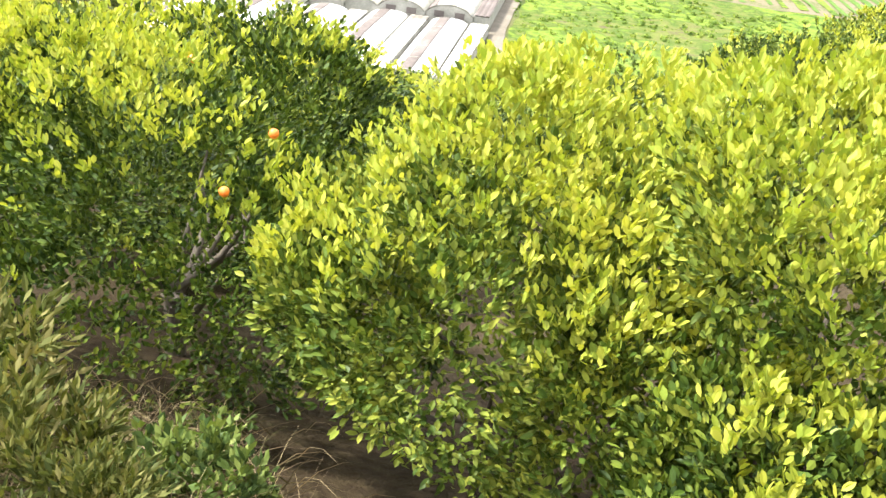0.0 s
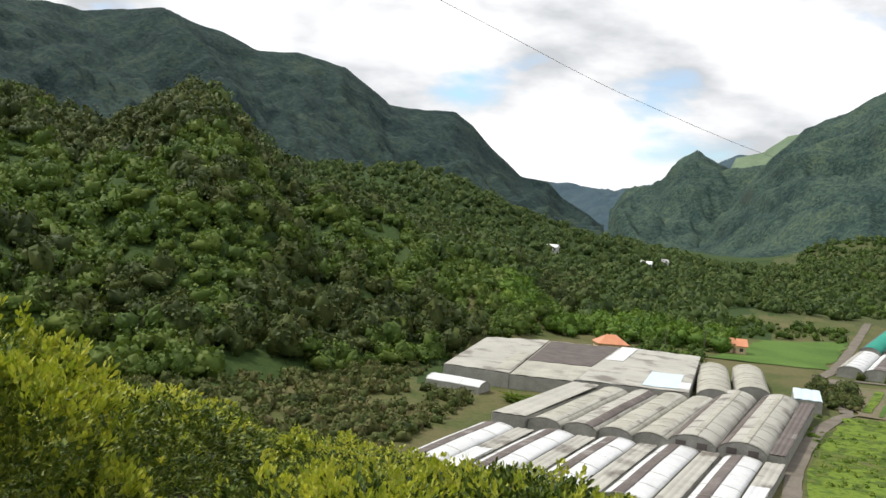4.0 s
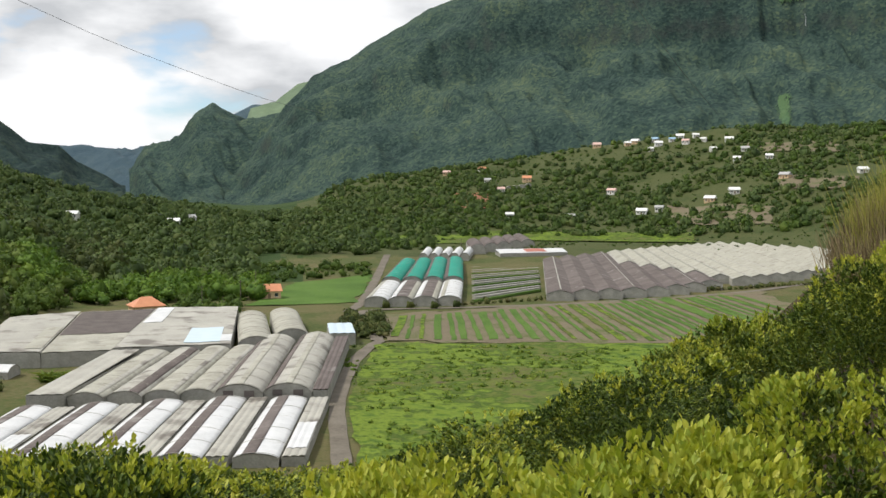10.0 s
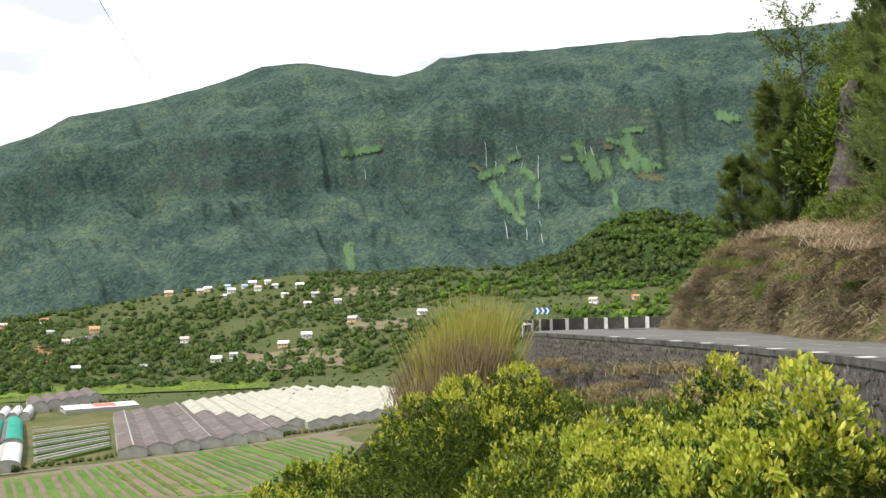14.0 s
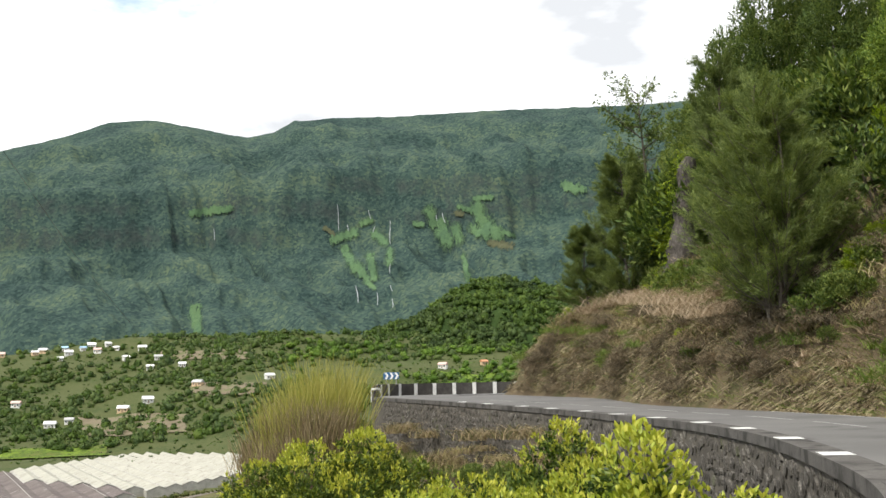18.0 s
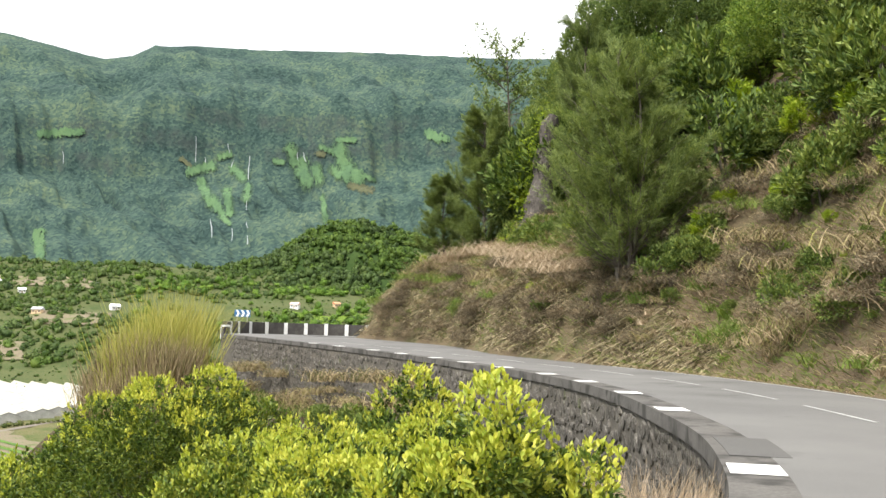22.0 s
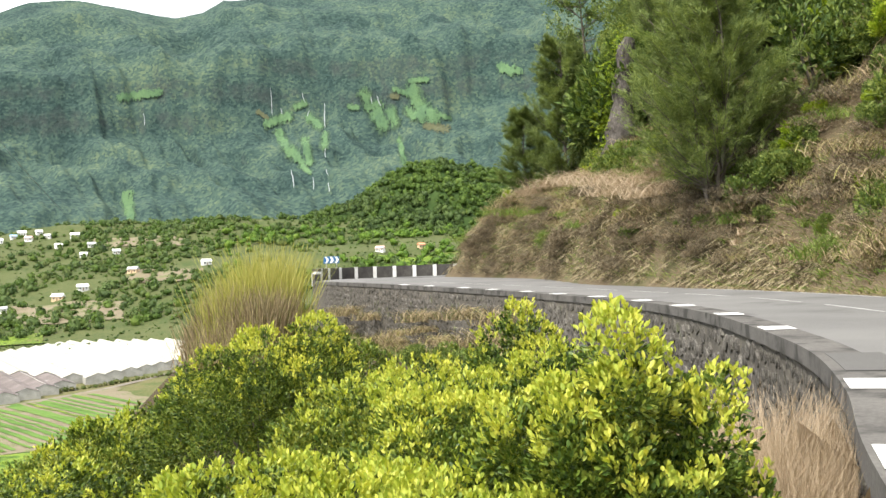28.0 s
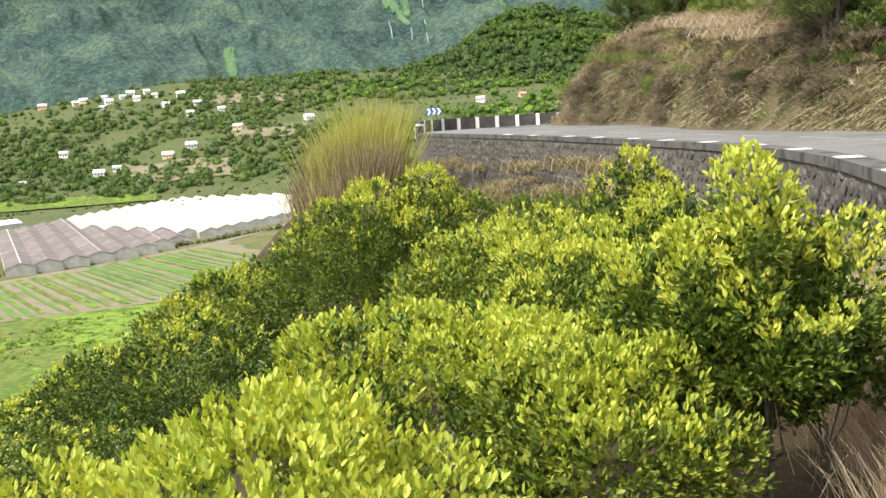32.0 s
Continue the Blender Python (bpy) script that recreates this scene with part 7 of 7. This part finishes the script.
wood("slope_wood", "rounded green trees beyond the road bend", P10, g.uniform(2.6, 6.2, len(P10)), M_WOOD_LIGHT, PROTO)

# wooded knoll below the mountain wall
R_KNOLL = Range([29, 31, 33, 34.5, 36, 38, 39.5, 41, 42.8, 45, 48, 52, 58], [-0.6, 0.8, 1.6, 1.9, 2.5, 3.2, 4.3, 5.1, 5.3, 4.8, 4.0, 3.4, 2.6], ([30, 60], [1040, 1040]), ([30, 60], [1230, 1230]), 18, 40, 95, 0.7)
R_KNOLL.spur = 9.0
tagged(new("wooded_knoll", R_KNOLL.mesh("wooded_knoll", 29, 58, 0.2, 60, M_WOODFLOOR)), "green wooded knoll at the foot of the mountain", "hill", kind="structure")
g = np.random.default_rng(14)
A, B = g.uniform(29.2, 48, 4400), g.uniform(0.02, 1.0, 4400)
X, Y, Z = R_KNOLL.at(A, B)
K = fbm(X / 60, Y / 60, 3, 97) + g.normal(size=4400) * 0.12 > -0.05
wood("knoll_wood", "mixed green trees covering the knoll", np.c_[X, Y, Z][~K], 2.8 + 4.4 * g.uniform(0, 1, int((~K).sum())) ** 1.8, M_WOOD_MIX, PROTO_FAR, 0.6)
wood("knoll_wood", "light green trees scattered over the knoll", np.c_[X, Y, Z][K], 2.8 + 4.2 * g.uniform(0, 1, int(K.sum())) ** 1.8, M_WOOD_MID, PROTO_FAR, 0.6)

# grass scars and waterfalls on the mountain wall
M_SCAR = surface("bright_slope_grass", [(0.045, 0.085, 0.05), (0.07, 0.125, 0.06), (0.095, 0.155, 0.07)], 0.03, 0.2, bump=0.6, dist=2.0)
M_FRINGE = surface("thin_slope_grass", [(0.028, 0.05, 0.04), (0.042, 0.072, 0.046), (0.06, 0.095, 0.052)], 0.03, 0.2, bump=0.6, dist=2.0)
M_FALL = surface("falling_water", [(0.18, 0.2, 0.21), (0.34, 0.36, 0.38)], 0.05, 0.4, rough=0.4, bump=0.3, dist=0.3)


def drape(name, label, cat, strokes, mat, seed, wide=0.0):
    """Ragged patches lying on the mountain wall: tapered strokes with torn edges."""
    S = np.array(strokes)
    pad = S[:, 4].max() * 1.6
    a = np.arange(S[:, [0, 2]].min() - pad, S[:, [0, 2]].max() + pad, 0.024)
    e = np.arange(S[:, [1, 3]].min() - pad, S[:, [1, 3]].max() + pad, 0.024)
    A, E = np.meshgrid(a, e)
    best = np.full(A.shape, -9.0)
    for a0, e0, a1, e1, w in strokes:
        d = np.array([a1 - a0, e1 - e0])
        t = np.clip(((A - a0) * d[0] + (E - e0) * d[1]) / (d @ d), 0, 1)
        best = np.maximum(best, 1 - np.hypot(A - a0 - d[0] * t, (E - e0 - d[1] * t) * 0.9) / w)
    torn = best + 1.35 * fbm(A * 7.0, E * 3.5, 5, seed, 0.9) - 0.08
    keep = torn > 0.12 - wide
    n, m = A.shape
    V = np.zeros((n * m, 3))
    for k in np.flatnonzero(ndil(keep).ravel()):
        p = R_RIGHT.find(A.flat[k], E.flat[k])
        V[k] = p * (1 - (3.2 - 1.6 * (wide > 0)) / p.length)
    i = (np.arange(n - 1)[:, None] * m + np.arange(m - 1)[None]).ravel()
    F = np.stack([i, i + 1, i + m + 1, i + m], -1)[keep[:-1, :-1].ravel()]
    used = np.unique(F)
    back = np.zeros(n * m, int)
    back[used] = np.arange(len(used))
    return tagged(new(name, mesh_np(name, V[used], back[F], mat, True)), label, cat, "mountain " + cat + "s", kind="stuff")


def ndil(k):
    """The mask and the next cells after it."""
    o = k.copy()
    o[1:] |= k[:-1]
    o[:, 1:] |= o[:, :-1]
    return o


SCAR = ((33.50, 7.87, 34.66, 8.25, 0.21), (34.11, 7.41, 34.64, 6.25, 0.23), (34.77, 6.43, 35.31, 5.73, 0.26), (35.47, 6.94, 35.67, 5.87, 0.23), (35.04, 8.73, 35.50, 8.91, 0.15), (35.79, 8.15, 36.31, 7.69, 0.23), (36.55, 7.23, 36.48, 6.71, 0.23), (35.30, 5.57, 35.67, 5.27, 0.13),)
drape("grass_scar", "bright green grass scar below the cliff band", "grass patch", SCAR, M_SCAR, 3)
drape("grass_fringe", "thin green grass round a scar on the mountain", "grass patch", SCAR, M_FRINGE, 23, 0.32)
SCAR = ((38.74, 9.32, 38.97, 8.65, 0.28), (39.34, 8.55, 39.63, 7.78, 0.41), (40.10, 8.38, 40.30, 7.83, 0.28), (41.36, 9.41, 41.79, 8.19, 0.36), (41.80, 8.64, 42.46, 8.02, 0.33), (41.12, 8.33, 41.78, 8.03, 0.28), (42.80, 8.10, 43.25, 7.90, 0.13), (41.16, 9.97, 42.14, 10.00, 0.13), (40.34, 9.56, 40.96, 9.33, 0.13), (40.53, 6.85, 40.74, 5.63, 0.15), (37.89, 8.70, 38.32, 8.63, 0.13),)
drape("grass_scar", "fan of bright green grass on the mountain wall", "grass patch", SCAR, M_SCAR, 4)
drape("grass_fringe", "thin green grass round a scar on the mountain", "grass patch", SCAR, M_FRINGE, 24, 0.32)
for k, stroke in enumerate(((26.03, 9.24, 27.94, 9.51, 0.21), (26.22, 4.21, 26.37, 2.97, 0.31), (46.15, 10.47, 47.06, 10.25, 0.26),)):
    drape("grass_scar", "small bright green clearing on the mountain wall", "grass patch", (stroke,), M_SCAR, 5 + k)
drape("dry_scar", "brown dry grass scar on the mountain wall", "grass patch", ((42.02, 7.57, 43.08, 7.36, 0.23), (40.12, 9.20, 40.58, 9.13, 0.15), (33.05, 8.48, 33.50, 8.17, 0.13),), surface("dry_slope_grass", [(0.05, 0.06, 0.035), (0.085, 0.085, 0.045)], 0.02, 0.2, bump=0.6, dist=2.0), 9)
for k, (a0, e0, a1, e1) in enumerate(((33.73, 9.77, 33.81, 8.32), (36.57, 8.90, 36.58, 7.62), (36.54, 6.53, 36.53, 6.01), (36.55, 5.40, 36.64, 5.07), (36.66, 4.70, 36.66, 4.19), (34.70, 5.43, 34.81, 4.49), (35.82, 5.02, 35.87, 4.35), (35.74, 8.61, 35.67, 8.24), (39.41, 9.22, 39.59, 8.70), (39.10, 9.22, 39.13, 8.80), (35.44, 9.46, 35.50, 8.97), (34.27, 8.68, 34.30, 8.38), (27.15, 8.46, 27.21, 7.86))):
    pts = [R_RIGHT.find(a0 + (a1 - a0) * v + 0.02 * math.sin(5 * v + k), e0 + (e1 - e0) * v) for v in np.linspace(0, 1, 9)]
    pts = [p * (1 - 14.0 / p.length) for p in pts]
    tagged(new("waterfall", mesh_np("waterfall", *tube([tuple(p) for p in pts], np.array([0.3, 0.6, 0.5, 0.8, 0.6, 0.9, 0.5, 0.7, 0.3]) * (1.0 if k in (1, 5, 8) else 0.7), 6), M_FALL, True)), "thin white waterfall down the dark mountain wall", "waterfall", "mountain waterfalls")

# the overhead cable
M_CABLE = surface("cable", [(0.03, 0.03, 0.03), (0.05, 0.05, 0.05)], 2.0, 20.0, rough=0.6, bump=0)


def sky_point(az, el, r):
    x, y = polar(az, r)
    return (x, y, r * math.tan(radians(el)))


for pts in (((-40, 21, 60), (-27, 14.3, 120), (-14.3, 9.3, 250), (-6.9, 6.35, 500), (-0.6, 4.2, 900), (2, 3.6, 1250)), ((9, 25, 60), (11.6, 20, 110), (14.4, 15.2, 190), (17.4, 11.0, 330), (20.8, 6.2, 600), (23, 3.5, 900))):
    C = resample([sky_point(*p) for p in pts], 12.0)
    tagged(new("overhead_cable", mesh_np("overhead_cable", *tube(C, np.interp(np.linalg.norm(C, axis=1), [0, 1000], [0.012, 0.17]), 6), M_CABLE, True)), "thin dark overhead cable crossing the valley", "cable", "overhead cables")
for az, r, h in ((-2.2, 345, 9), (-1.4, 380, 9), (9.6, 560, 9), (-4.2, 340, 8)):
    x, y = polar(az, r)
    pole = thing("utility_pole", "weathered wooden utility pole with a crossarm", "pole", "utility poles", at=(x, y, ground_z(x, y)))
    part("shaft", mesh_np("shaft", *tube([(0, 0, -0.5), (0, 0, h)], [0.16, 0.11], 8), M_BARK, True), None, pole)
    part("crossarm", box_bm(1.6, 0.1, 0.12, 0, 0, h - 0.5, 0.01), M_BARK, pole)

# ---------------------------------------------------------------- stones of the road wall
lay_stones(S0 + 7.5, S0 + 17.5, 1.7, 0.24, False)
lay_stones(S0 + 17.5, S0 + 76, 3.2, 0.34, True)

P11, g = scatter(12, 3600, 3, 30, 150, 262, lambda x, y, a, r, g: (x > 14) & (fbm(x / 22, y / 10, 3, 15) > -0.15))
M_HERB = foliage("meadow_herb", [(0.05, 0.095, 0.012), (0.095, 0.16, 0.02), (0.15, 0.215, 0.03), (0.20, 0.25, 0.04)], 0.08, 0.6, 0.25)
wood("scrub", "tall bright weeds growing over the meadow", P11, 0.3 + 1.0 * g.uniform(0, 1, len(P11)) ** 2.4, M_HERB, PROTO_SMALL, 0.05)
